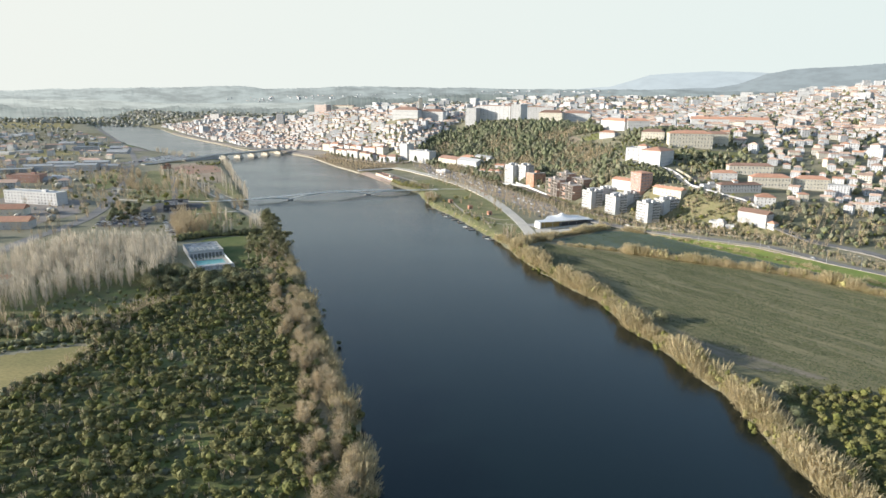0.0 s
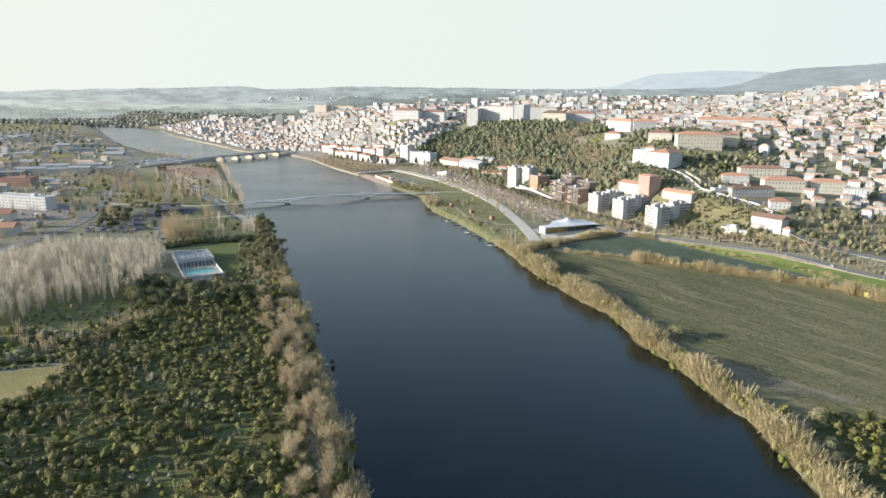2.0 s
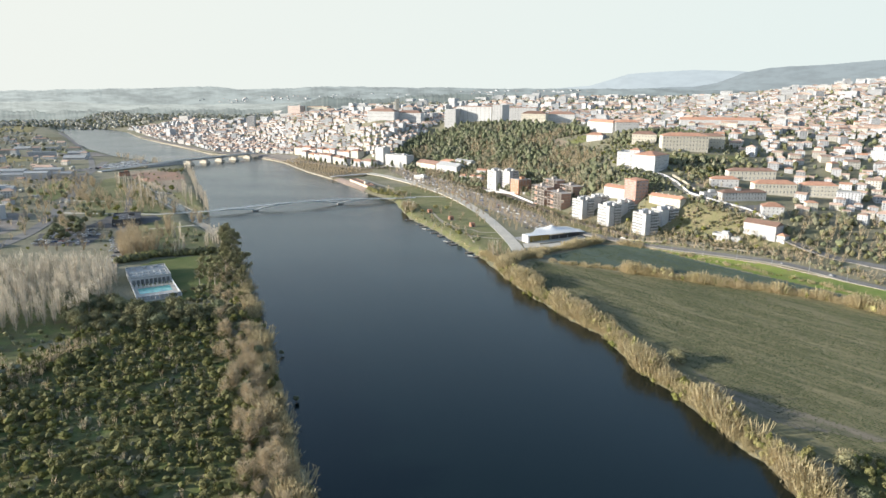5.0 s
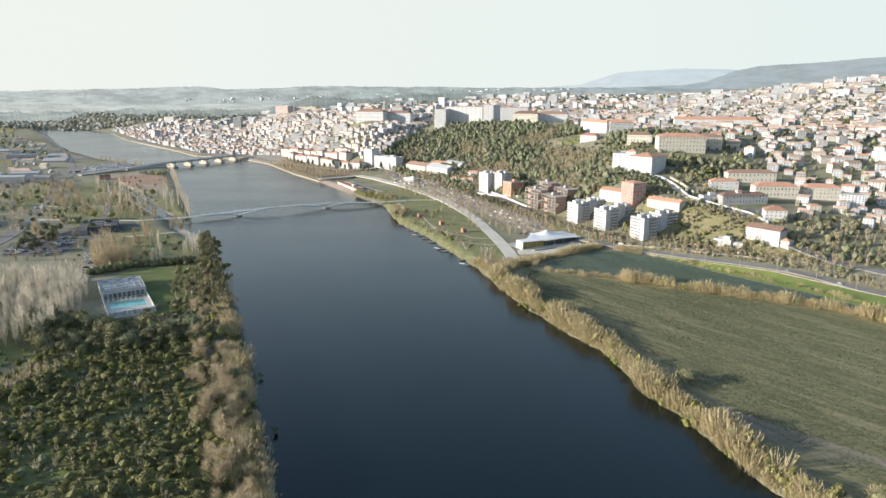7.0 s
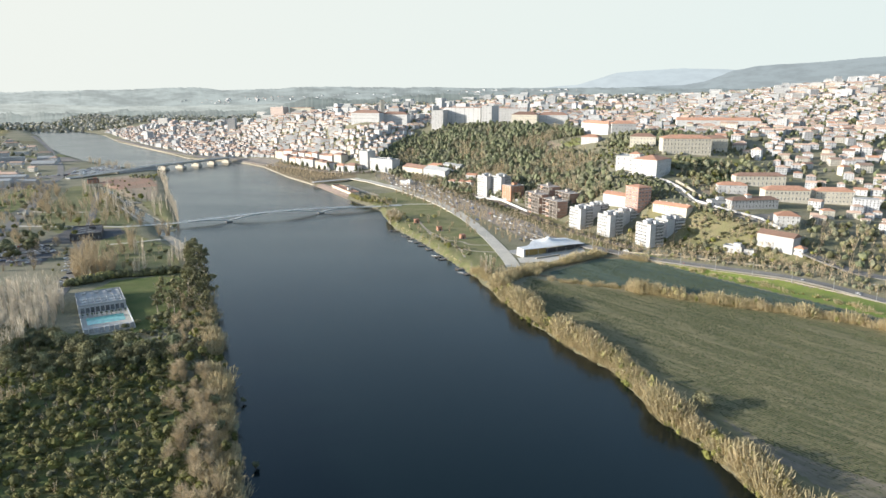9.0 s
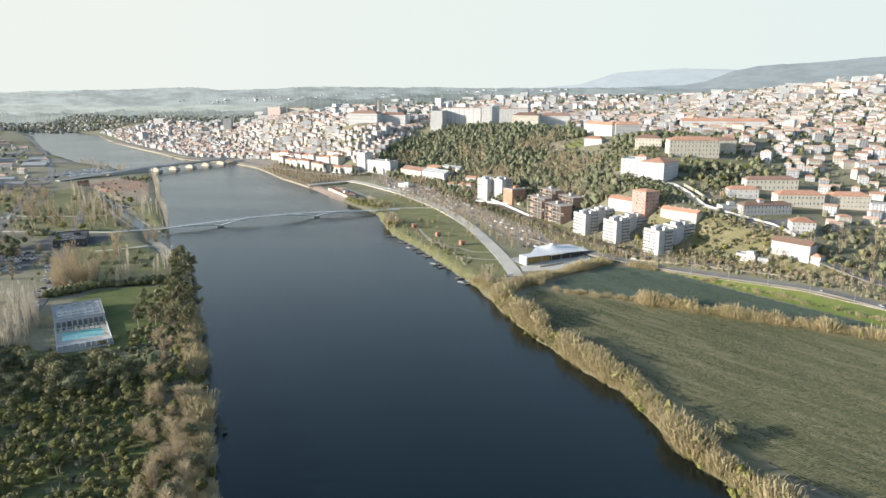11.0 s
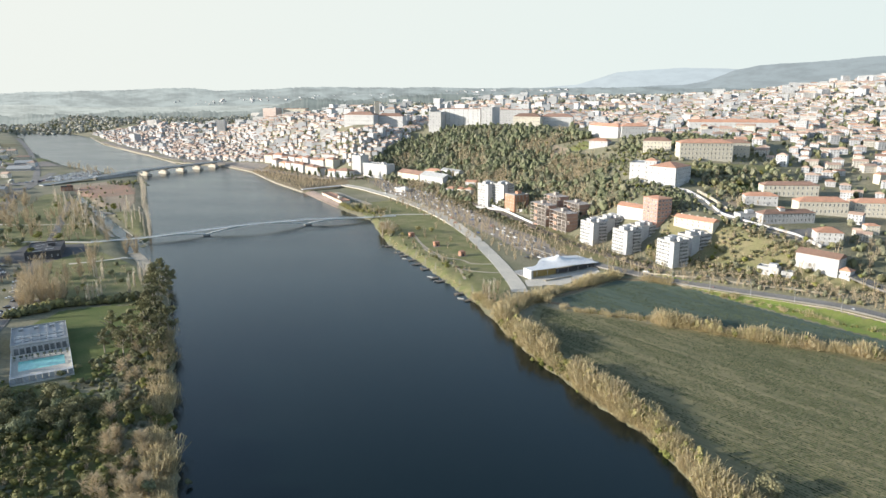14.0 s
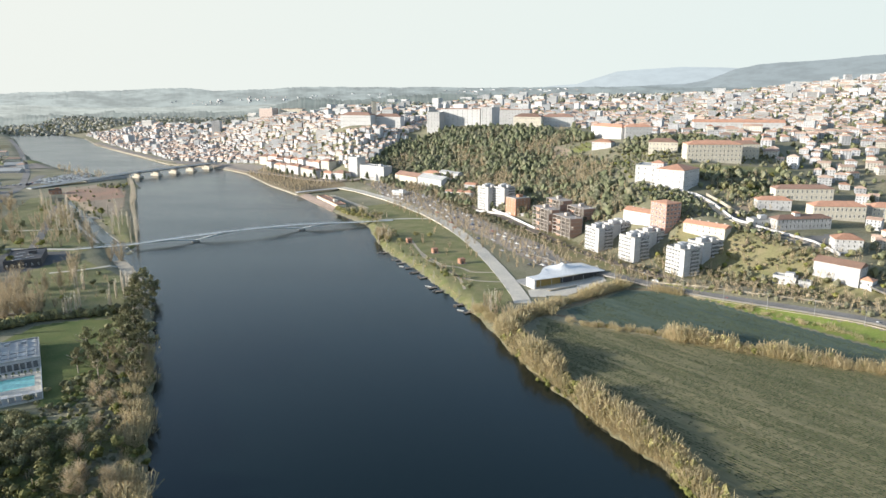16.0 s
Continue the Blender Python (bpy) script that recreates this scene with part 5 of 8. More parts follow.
for x, y, g in ((-230, 568, 0.45), (-225, 571, 0.4), (-221, 569, 0.45), (-52, 746, 0.8), (-46, 742, 0.7), (-50, 754, 0.75), (-42, 748, 0.6), (-14, 728, 0.42), (-5, 722, 0.4), (8, 716, 0.45), (24, 690, 0.42), (28, 684, 0.4), (32, 548, 0.7), (28, 560, 0.8), (36, 572, 0.6)):
    put_copy(bigw[0], x, y, x + y, g)
PARKPTS = np.concatenate([strewn([(-262, 600), (-244, 625), (-250, 660), (-290, 640)], 8, 6), strewn([(-420, 790), (-385, 760), (-480, 960), (-540, 980)], 40, 9), strewn([(-330, 560), (-290, 560), (-290, 610), (-350, 660)], 14, 8),
                          [(5, 690), (-15, 738), (22, 712), (-5, 770), (118, 612), (126, 606), (120, 640), (36, 545), (40, 556), (146, 598), (175, 580), (190, 572), (250, 530), (262, 540), (275, 520)],
                          strewn([(260, 560), (290, 530), (340, 520), (340, 580), (280, 590)], 18, 8)])
planted(park, PARKPTS, 0.6, 1.1)
slim = [tree_thing("bare_street_tree", 105 + k, 6, 1.0, fan(105 + k, 6, 1.4, 5, 100, 0.05), TWIG, PALEBARK, "small leafless street tree in the car park", "tree", "car park trees", 3, 0.08, spot(0, 800), 2) for k in range(2)]
CARLINES = [along([(78 - 11 * k, 648 + 3 * k), (40 - 10 * k, 755), (-4 - 8 * k, 838), (-54 - 4 * k, 932)], 16, 0.6) for k in range(0, 3)] + [along([(86, 655), (48, 755), (10, 835), (-40, 930)], 20, 1)]
planted(slim, np.concatenate(CARLINES), 1.0, 1.5)

# scrub and trees on slopes, in gardens, in the far plain: far too many to count
FACULTYWOOD = [(-92, 1080), (-100, 1120), (-60, 1185), (10, 1205), (110, 1150), (20, 1165), (-60, 1135)]
HILLWOOD = [(-92, 1075), (-40, 985), (10, 900), (62, 830), (92, 760), (118, 712), (150, 712), (162, 736), (158, 800), (176, 870), (160, 925), (135, 945), (128, 1000), (185, 985), (175, 1060), (110, 1130), (20, 1160), (-60, 1130)]
WOODS = [shape([((np.array(s[0]) * (3.4, 3.4, 3.6) + (0, 0, -1.0), s[1]), 0)]) for s in FAR] + [shape([((np.array(FAR[1][0]) * (3.0, 3.0, 4.0) - (0, 0, 0.5), FAR[1][1]), 1)])]
bag = Bag()
BAREWOOD = [shape([(fan(140 + k, 9, 2.8, 4, 54, 0.11), 2)]) for k in range(3)]
TALLWOOD = [shape([((np.array(q[0]) * (3.3, 3.3, 4.2) - (0, 0, 1), q[1]), 1)]) for q in FAR[:2]]
LOWWOOD = [shape([((np.array(q[0]) * (3.2, 3.2, 3.4) + (0, 0, -1.0), q[1]), k)]) for k, q in enumerate((LOW[0], LOW[1], FAR[2]))]
LOWWOOD[2] = shape([((np.array(FAR[2][0]) * (2.8, 2.8, 2.6), FAR[2][1]), 3)])
wood_pts = strewn(HILLWOOD, 2500, 3.6, 90000, ok=lambda x, y: ~inside(x, y, [(128, 955), (150, 930), (178, 945), (172, 985), (140, 1000)]))
mood = waves(wood_pts[:, 0], wood_pts[:, 1], 70, 31) + 0.35 * rng.normal(size=len(wood_pts)) + smooth((wood_pts[:, 1] - 950) / 120) * 0.35
heap(bag, WOODS + LOWWOOD[:2], wood_pts[(mood > -0.15) & (mood < 0.45)], 0.45, 1.3)
heap(bag, BAREWOOD, wood_pts[mood <= -0.15], 0.7, 1.35)
heap(bag, LOWWOOD, wood_pts[mood <= -0.15][::2] + 1.2, 0.35, 0.9)
heap(bag, TALLWOOD + WOODS, wood_pts[mood >= 0.45], 0.8, 1.6)
heap(bag, WOODS + LOWWOOD, strewn([(150, 708), (204, 700), (196, 722), (168, 752), (158, 740)], 110, 3.2), 0.35, 0.7)
heap(bag, WOODS + LOWWOOD, strewn([(166, 786), (214, 786), (226, 835), (205, 900), (172, 880)], 120, 4.5), 0.4, 0.9)
heap(bag, TALLWOOD + WOODS, strewn(FACULTYWOOD, 420, 4.6), 0.6, 1.2)
heap(bag, WOODS, strewn([(175, 900), (205, 880), (240, 870), (320, 860), (330, 930), (260, 945), (215, 935)], 160, 5), 0.5, 1.1)
bulk("hillside_wood", bag.mesh("hillside_wood", [LEAFWOOD, LEAFDARK, TWIG, LEAFFRESH]), "mixed olive, dark green and leafless brown wood covering the slope", "woods")

# olive bushes and small trees of the park
bag = Bag()
heap(bag, LOWWOOD, strewn([(-345, 690), (-400, 735), (-470, 900), (-520, 1010), (-600, 1030), (-560, 860), (-470, 740), (-400, 660)], 24, 9), 0.6, 1.2)
heap(bag, BAREWOOD, strewn([(-345, 690), (-400, 735), (-470, 900), (-520, 1010), (-600, 1030), (-560, 860), (-470, 740), (-400, 660)], 100, 8), 0.6, 1.2)
heap(bag, BAREWOOD + LOWWOOD[1:2], np.concatenate([along([(-190, 235), (-181, 265), (-181, 290), (-185, 304), (-187, 322), (-186, 341), (-180, 358)], 0.7, 2.4), along([(-185, 318), (-187, 341), (-181, 358)], 1.0, 4.0), along([(-290, 306), (-222, 305), (-194, 306)], 4, 1.0)]), 0.3, 0.7)
heap(bag, BAREWOOD, strewn([(-190, 160), (-60, 160), (-90, 330), (-140, 395), (-185, 300)], 130, 6), 0.3, 0.65)
heap(bag, BAREWOOD + LOWWOOD, strewn([(-178, 240), (-150, 240), (-120, 330), (-130, 395), (-186, 360), (-186, 300)], 120, 4.5), 0.3, 0.6)
# scrub and hedgerow round the meadow
heap(bag, LOWWOOD, along([(-300, 264), (-262, 273), (-230, 291), (-211, 298), (-192, 304)], 1.5, 0.6), 0.4, 0.75)
heap(bag, BAREWOOD + LOWWOOD, strewn([(-275, 300), (-215, 302), (-196, 308), (-192, 330), (-222, 338), (-262, 332)], 110, 3.6), 0.5, 1.15)
heap(bag, LOWWOOD, strewn([(-262, 335), (-205, 345), (-195, 385), (-215, 386), (-243, 372), (-247, 345)], 40, 5), 0.25, 0.5)
heap(bag, LOWWOOD[2:] + BAREWOOD[:1], strewn([(-204, 312), (-192, 314), (-184, 338), (-176, 362), (-186, 366), (-196, 340)], 60, 2.8), 0.45, 0.9)
heap(bag, BAREWOOD + LOWWOOD[1:2], strewn([(-345, 690), (-400, 730), (-450, 830), (-430, 870), (-370, 770)], 40, 8), 0.7, 1.2)
heap(bag, BAREWOOD * 2 + LOWWOOD, strewn([(200, 560), (262, 530), (345, 500), (400, 560), (300, 600), (240, 610)], 240, 4), 0.35, 1.0)
heap(bag, BAREWOOD, strewn([(112, 668), (150, 612), (185, 582), (240, 545), (236, 556), (190, 600), (150, 640), (120, 690)], 130, 3.2), 0.3, 0.6)
heap(bag, BAREWOOD * 2 + LOWWOOD[:2], np.concatenate([along([(120, 622), (150, 597), (180, 573), (212, 549), (246, 524), (276, 492), (300, 466), (345, 405)], 1.3, 1.6), along([(230, 545), (262, 518), (292, 484), (350, 420)], 1.6, 3.0)]), 0.3, 0.65)
heap(bag, LOWWOOD, strewn([(-262, 730), (-290, 775), (-348, 865), (-375, 910), (-425, 985), (-440, 1000), (-470, 1010), (-420, 935), (-345, 855)], 40, 5), 0.3, 0.7)
heap(bag, LOWWOOD + WOODS[:2], strewn([(-430, 640), (-350, 640), (-328, 700), (-400, 760), (-470, 810), (-485, 700)], 24, 7), 0.5, 1.0)
heap(bag, BAREWOOD * 2 + LOWWOOD[1:], strewn([(-302, 742), (-330, 752), (-440, 912), (-465, 965), (-425, 940), (-380, 885), (-325, 800)], 90, 5), 0.5, 1.05)
heap(bag, BAREWOOD + LOWWOOD[1:2], strewn([(-240, 565), (-205, 590), (-228, 640), (-262, 650), (-262, 600)], 36, 5), 0.35, 0.8)
heap(bag, BAREWOOD + LOWWOOD, strewn(SAND, 34, 8), 0.3, 0.6)
heap(bag, LOWWOOD, strewn([(-270, 560), (-228, 575), (-240, 620), (-300, 640), (-340, 560)], 16, 6), 0.3, 0.7)
heap(bag, LOWWOOD, strewn([(-460, 1080), (-420, 1105), (-400, 1090), (-420, 1050)], 25, 5), 0.5, 1.0)
heap(bag, LOWWOOD, strewn([(16, 604), (0, 640), (-30, 700), (-48, 745), (-58, 800), (-85, 860), (-70, 862), (-40, 770), (-20, 700), (10, 640), (26, 600)], 34, 5), 0.3, 0.6)
heap(bag, BAREWOOD, strewn([(16, 604), (0, 640), (-30, 700), (-48, 745), (-58, 800), (-85, 860), (-70, 862), (-40, 770), (-20, 700), (10, 640), (26, 600)], 50, 5), 0.3, 0.8)
heap(bag, LOWWOOD, strewn([(-60, 815), (-75, 848), (-102, 890), (-90, 890), (-60, 850)], 8, 4), 0.4, 0.8)
heap(bag, LOWWOOD + BAREWOOD, strewn([(150, 640), (180, 655), (205, 660), (215, 700), (225, 760), (300, 770), (310, 720), (260, 690), (225, 650), (250, 600), (240, 560), (185, 585)], 300, 3.6, ok=lambda x, y: (y > 560) & (np.hypot(x - 187.5, y - 645.5) > 19) & (waves(x, y, 30, 51) > -0.1)), 0.3, 0.9)
heap(bag, LOWWOOD, strewn([(178, 800), (220, 800), (330, 790), (330, 850), (180, 890)], 200, 5), 0.3, 0.7)
heap(bag, LOWWOOD, strewn([(128, 955), (150, 930), (178, 945), (172, 985), (140, 1000)], 40, 5), 0.25, 0.6)
bulk("park_scrub", bag.mesh("park_scrub", [LEAFWOOD, LEAFGUM, TWIG, LEAFFRESH]), "olive and brown bushes scattered over park and slopes", "scrub")

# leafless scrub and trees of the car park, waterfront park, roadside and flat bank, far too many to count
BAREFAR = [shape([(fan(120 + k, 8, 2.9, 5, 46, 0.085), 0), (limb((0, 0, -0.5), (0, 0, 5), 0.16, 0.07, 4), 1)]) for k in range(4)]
bag = Bag()
heap(bag, BAREFAR, strewn([(-182, 1026), (-232, 1108), (-296, 1222), (-270, 1228), (-214, 1146), (-170, 1096), (-134, 1064)], 230, 4.6), 0.6, 1.15)
heap(bag, BAREFAR, strewn([(80, 648), (96, 655), (80, 706), (54, 756), (32, 820), (2, 915), (-52, 930), (-2, 832), (36, 757)], 300, 4.2), 0.45, 0.85)
heap(bag, BAREFAR, strewn([(110, 640), (134, 606), (165, 580), (230, 538), (262, 520), (270, 530), (235, 552), (170, 592), (140, 620), (112, 660), (70, 750), (60, 750)], 150, 5), 0.35, 0.85)
heap(bag, BAREFAR, strewn([(-330, 520), (-345, 560), (-375, 640), (-450, 830), (-520, 1000), (-700, 1150), (-900, 1000), (-700, 700), (-420, 480)], 460, 10), 0.8, 1.6)
heap(bag, BAREFAR, strewn([(-470, 1120), (-560, 1200), (-640, 1300), (-600, 1300), (-500, 1200)], 26, 7), 1.0, 1.7)
heap(bag, BAREFAR, strewn([(-30, 1000), (-80, 1060), (-100, 1040), (-64, 965), (-20, 905), (0, 915)], 110, 4), 0.6, 0.9)
heap(bag, BAREFAR, strewn([(-190, 160), (-60, 160), (-90, 330), (-140, 395), (-185, 300)], 70, 9), 0.4, 0.7)
heap(bag, BAREFAR, strewn([(-299, 730), (-332, 718), (-421, 867), (-400, 900), (-379, 880), (-340, 800)], 60, 6), 0.9, 1.5)
heap(bag, BAREFAR, strewn([(-60, 820), (-75, 850), (-105, 890), (-80, 900), (-50, 850)], 30, 4), 0.5, 0.9)
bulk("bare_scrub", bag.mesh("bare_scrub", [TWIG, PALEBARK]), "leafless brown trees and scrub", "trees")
conif = [tree_thing("conifer", 130 + k, 14, 3.4, ([(p[0] * (1.15 - p[2] * 0.3), p[1] * (1.15 - p[2] * 0.3), p[2] * 4.6 + 0.6) for p in TALLC[k][0]], TALLC[k][1]), LEAFDARK, BARK, "dark conifer in the waterfront park", "tree", "park conifers", 5, 0.25, spot(-180, 1080)) for k in range(2)]
planted(conif, [(-118, 1052), (-124, 1058), (-158, 1086), (-176, 1100), (-196, 1118), (-216, 1136), (-150, 1076), (-240, 1170), (-100, 1040), (-132, 1060), (-140, 1066), (-166, 1088), (-172, 1104), (-186, 1108), (-206, 1124), (-210, 1140), (-226, 1150), (-232, 1162), (-250, 1184), (-258, 1198), (-112, 1046), (-94, 1052)], 0.6, 1.25)

# rows of low crop plants
SPRIG = shape([(([(-0.5, -0.1, 0), (0.5, 0.1, 0), (0.42, 0.16, 0.42), (-0.42, -0.04, 0.42), (-0.1, 0.5, 0), (0.1, -0.5, 0), (0.05, -0.42, 0.38), (-0.05, 0.42, 0.38)], [(0, 1, 2, 3), (4, 5, 6, 7)]), 0)])
FIELD1 = [(60, 470), (74, 440), (92, 402), (106, 360), (120, 302), (138, 272), (172, 259), (326, 259), (297, 325), (254, 402), (230, 436), (190, 465), (159, 481), (133, 496), (112, 509), (92, 519), (70, 531), (60, 538), (54, 515)]
FIELD2 = [(78, 558), (118, 590), (137, 588), (159, 567), (194, 519), (228, 474), (262, 426), (254, 422), (238, 449), (225, 461), (197, 476), (166, 492), (141, 508), (121, 520), (98, 531), (82, 542)]
for area, count, paint, tint in ((FIELD1, 56000, CROPLEAF, "grey-green winter crop plants"), (FIELD2, 12000, CROPLEAF, "grey-green cabbage plants")):
    px, py = np.array(area).T
    x, y = rng.uniform(px.min(), px.max(), count * 3), rng.uniform(py.min(), py.max(), count * 3)
    u, c = x * math.cos(ROWS) + y * math.sin(ROWS), y * math.cos(ROWS) - x * math.sin(ROWS)
    c = np.round(c / 1.5) * 1.5 + rng.normal(size=x.shape) * 0.12
    x, y = u * math.cos(ROWS) - c * math.sin(ROWS), u * math.sin(ROWS) + c * math.cos(ROWS)
    bare_patch = waves(u * 0.16, c, 16, 21) + 0.6 * waves(u * 0.12, c, 5, 22)
    k = inside(x, y, area) & (~inside(x, y, SOILSTRIP) | (rng.uniform(size=x.shape) < 0.3)) & (bare_patch < 0.2 + 0.35 * rng.normal(size=x.shape))
    x, y = x[k][:count], y[k][:count]
    c = rng.uniform(0.4, 0.85, len(x))
    bag = Bag()
    bag.add(SPRIG, np.c_[x, y, lift(x, y) + 0.15], rng.uniform(0, 3.1, len(x)), np.stack([c, c, c * 0.8], -1))
    bulk("crop", bag.mesh("crop", [paint]), tint + " in worn rows", "crop")

# ---- buildings ----


def window_mesh(w, h, name="window"):
    """A pane set in a frame, facing -y, with a sill."""
    t = 0.1
    bars = joined(box(-w / 2, -0.07, 0, -w / 2 + t, 0.02, h), box(w / 2 - t, -0.07, 0, w / 2, 0.02, h), box(-w / 2 + t, -0.07, h - t, w / 2 - t, 0.02, h), box(-w / 2 - 0.05, -0.12, -0.08, w / 2 + 0.05, 0.02, 0.02))
    pv, pf = [(-w / 2 + t, -0.03, 0.02), (w / 2 - t, -0.03, 0.02), (w / 2 - t, -0.03, h - t), (-w / 2 + t, -0.03, h - t)], [(0, 1, 2, 3)]
    v, f = joined(bars, (pv, pf))
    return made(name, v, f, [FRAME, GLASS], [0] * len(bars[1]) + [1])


WIN, TALLWIN, WIDEWIN = window_mesh(1.1, 1.5), window_mesh(1.2, 2.1), window_mesh(2.2, 1.5)


def roof_shape(w, d, kind, rise, over=0.4):
    a, b = w / 2 + over, d / 2 + over
    if kind == "flat":
        t = 0.35
        return joined(box(-w / 2, -d / 2, 0.0, w / 2, d / 2, 0.12), box(-a + over, -b + over, 0.12, a - over, -b + over + t, 0.8), box(-a + over, b - over - t, 0.12, a - over, b - over, 0.8),
                      box(-a + over, -b + over + t, 0.12, -a + over + t, b - over - t, 0.8), box(a - over - t, -b + over + t, 0.12, a - over, b - over - t, 0.8))
    along_x = w >= d
    run = min(a, b)
    hip = run if kind == "hip" else 0.0
    if along_x:
        top = [(-a + hip, 0, rise), (a - hip, 0, rise)]
    else:
        top = [(0, -b + hip, rise), (0, b - hip, rise)]
    v = [(-a, -b, 0), (a, -b, 0), (a, b, 0), (-a, b, 0), *top, (-a, -b, -0.18), (a, -b, -0.18), (a, b, -0.18), (-a, b, -0.18)]
    f = [(0, 1, 5, 4), (1, 2, 5), (2, 3, 4, 5), (3, 0, 4)] if along_x else [(0, 1, 4), (1, 2, 5, 4), (2, 3, 5), (3, 0, 4, 5)]
    f += [(6, 7, 1, 0), (7, 8, 2, 1), (8, 9, 3, 2), (9, 6, 0, 3), (9, 8, 7, 6)]
    return v, f


TAKEN = []


def building(name, label, category, cx, cy, w, d, h, floors, turn, wall=None, kind="hip", cover=None, fx=0, fy=0, group="", win=None, rise=None, sides="fl", base=None, chimneys=0):
    """A house or hall: walls down into the slope, roof, and windows by floors and columns; turn in degrees. fx, fy: window columns on the long and short sides."""
    wall, cover, win = wall or WHITE, cover or ROOF, win or WIN
    a = radians(turn)
    c, s = math.cos(a), math.sin(a)
    corner = [(cx + c * i * w / 2 - s * j * d / 2, cy + s * i * w / 2 + c * j * d / 2) for i in (-1, 1) for j in (-1, 1)]
    zs = [float(lift(*p)) for p in corner]
    z0 = (min(zs) * 0.6 + max(zs) * 0.4) if base is None else base
    root = tagged(new(name), label, category, group)
    root.matrix_basis = Matrix.Translation((cx, cy, z0)) @ Matrix.Rotation(a, 4, "Z")
    walls = solid("wall", box(-w / 2, -d / 2, min(zs) - z0 - 1.0, w / 2, d / 2, h), wall, root)
    over = 0.4
    top = solid("roof", [np.array(q) if n == 0 else q for n, q in enumerate(roof_shape(w, d, kind, rise or min(w, d) * 0.24, over))], cover, root, Matrix.Translation((0, 0, h + 0.18 if kind != "flat" else h)))
    if kind == "flat" and w > 12:
        solid("roof_box", box(-2.5, -2, 0, 2.5, 2, 2.4), wall, top, Matrix.Translation((w * 0.18, d * 0.1, 0.1)))
    step = h / floors
    if cy > 1000:
        sides = sides.replace("l", "") if fx else sides
    for fl in range(floors):
        z = fl * step + step * 0.32
        for tag, n, span, m in (("f", fx, w, Matrix.Translation((0, -d / 2, 0))), ("l", fy, d, Matrix.Translation((-w / 2, 0, 0)) @ Matrix.Rotation(-math.pi / 2, 4, "Z")),
                                ("r", fy, d, Matrix.Translation((w / 2, 0, 0)) @ Matrix.Rotation(math.pi / 2, 4, "Z"))):
            if tag in sides:
                for k in range(n):
                    child("window", win, walls, m @ Matrix.Translation(((k + 0.5) / n * span - span / 2, 0, z)))
    for k in range(chimneys):
        solid("chimney", joined(box(-0.5, -0.4, 0, 0.5, 0.4, 2.4), box(-0.6, -0.5, 2.4, 0.6, 0.5, 2.6)), wall, top, Matrix.Translation(((k + 0.5) / chimneys * w - w / 2, d * 0.12, 0.0)))
    TAKEN.append((cx, cy, max(w, d) * 0.62))
    return root


def apartment(cx, cy, w, d, floors, turn, label, z0):
    """White slab block: window grid on one side, long balconies on the other, plant boxes on the roof."""
    h = floors * 2.55
    root = tagged(new("apartment_block"), label, "apartment block", "white apartment blocks")
    root.matrix_basis = Matrix.Translation((cx, cy, z0)) @ Matrix.Rotation(radians(turn), 4, "Z")
    walls = solid("wall", box(-w / 2, -d / 2, -3, w / 2, d / 2, h), WHITE, root)
    top = solid("roof", roof_shape(w, d, "flat", 0), CONCRETE, root, Matrix.Translation((0, 0, h)))
    for x, y, a, b in ((-w * 0.25, 0, 4, 5), (w * 0.2, d * 0.2, 5, 4), (w * 0.1, -d * 0.28, 3, 3)):
        solid("roof_box", joined(box(-a / 2, -b / 2, 0, a / 2, b / 2, 2.3), box(-a / 2 - 0.15, -b / 2 - 0.15, 2.3, a / 2 + 0.15, b / 2 + 0.15, 2.5)), WHITE, top, Matrix.Translation((x, y, 0.12)))
    rail = joined(box(0, -1.25, 0, 1, 0, 0.18), box(0, -1.25, 0.18, 1, -1.15, 1.1))
    for fl in range(floors):
        z = fl * 2.55
        for k in range(5):
            child("window", WIDEWIN, walls, Matrix.Translation((-w / 2, -d / 2 + d * (0.22 + 0.155 * (k + 0.5)), z + 0.65)) @ Matrix.Rotation(-math.pi / 2, 4, "Z"))
        v = np.array(rail[0]) * (w * 0.56, 1, 1)
        solid("balcony", (v, rail[1]), WHITE, walls, Matrix.Translation((-w / 2 + w * 0.41, -d / 2, z + 0.1)))
        # flat dark sheet stands for the shade inside the balcony recess
        solid("loggia", box(0, -0.03, 0.2, w * 0.54, 0.02, 2.15), DARKROOF, walls, Matrix.Translation((-w / 2 + w * 0.42, -d / 2, z + 0.1)))
        for j in (0.2, 0.5, 0.8):
            child("window", WIDEWIN, walls, Matrix.Translation((-w / 2 + w * (0.42 + 0.54 * j), -d / 2 - 0.04, z + 0.5)))
    TAKEN.append((cx, cy, 15))
    return root


for cx, cy, z0 in ((120.2, 679.6, 9.2), (138.2, 649.6, 9.0), (160.2, 613.6, 8.8)):
    apartment(cx, cy, 13.5, 16, 7, 26, "seven-storey white apartment block with long balconies", z0)
for cx, cy, z0 in ((137, 694, 12), (155, 664, 12), (181, 630, 12)):
    apartment(cx, cy, 18, 14, 6, 26, "six-storey white apartment block on the slope behind", z0)


RAWCONCRETE = mat("raw_concrete", (0.42, 0.375, 0.335), (0.34, 0.30, 0.265), 0.9, 3, 0.4, 0.2)
OLDBRICK = mat("dull_brick", (0.42, 0.265, 0.195), (0.35, 0.215, 0.16), 0.85, 3, 0.3, 0.2)


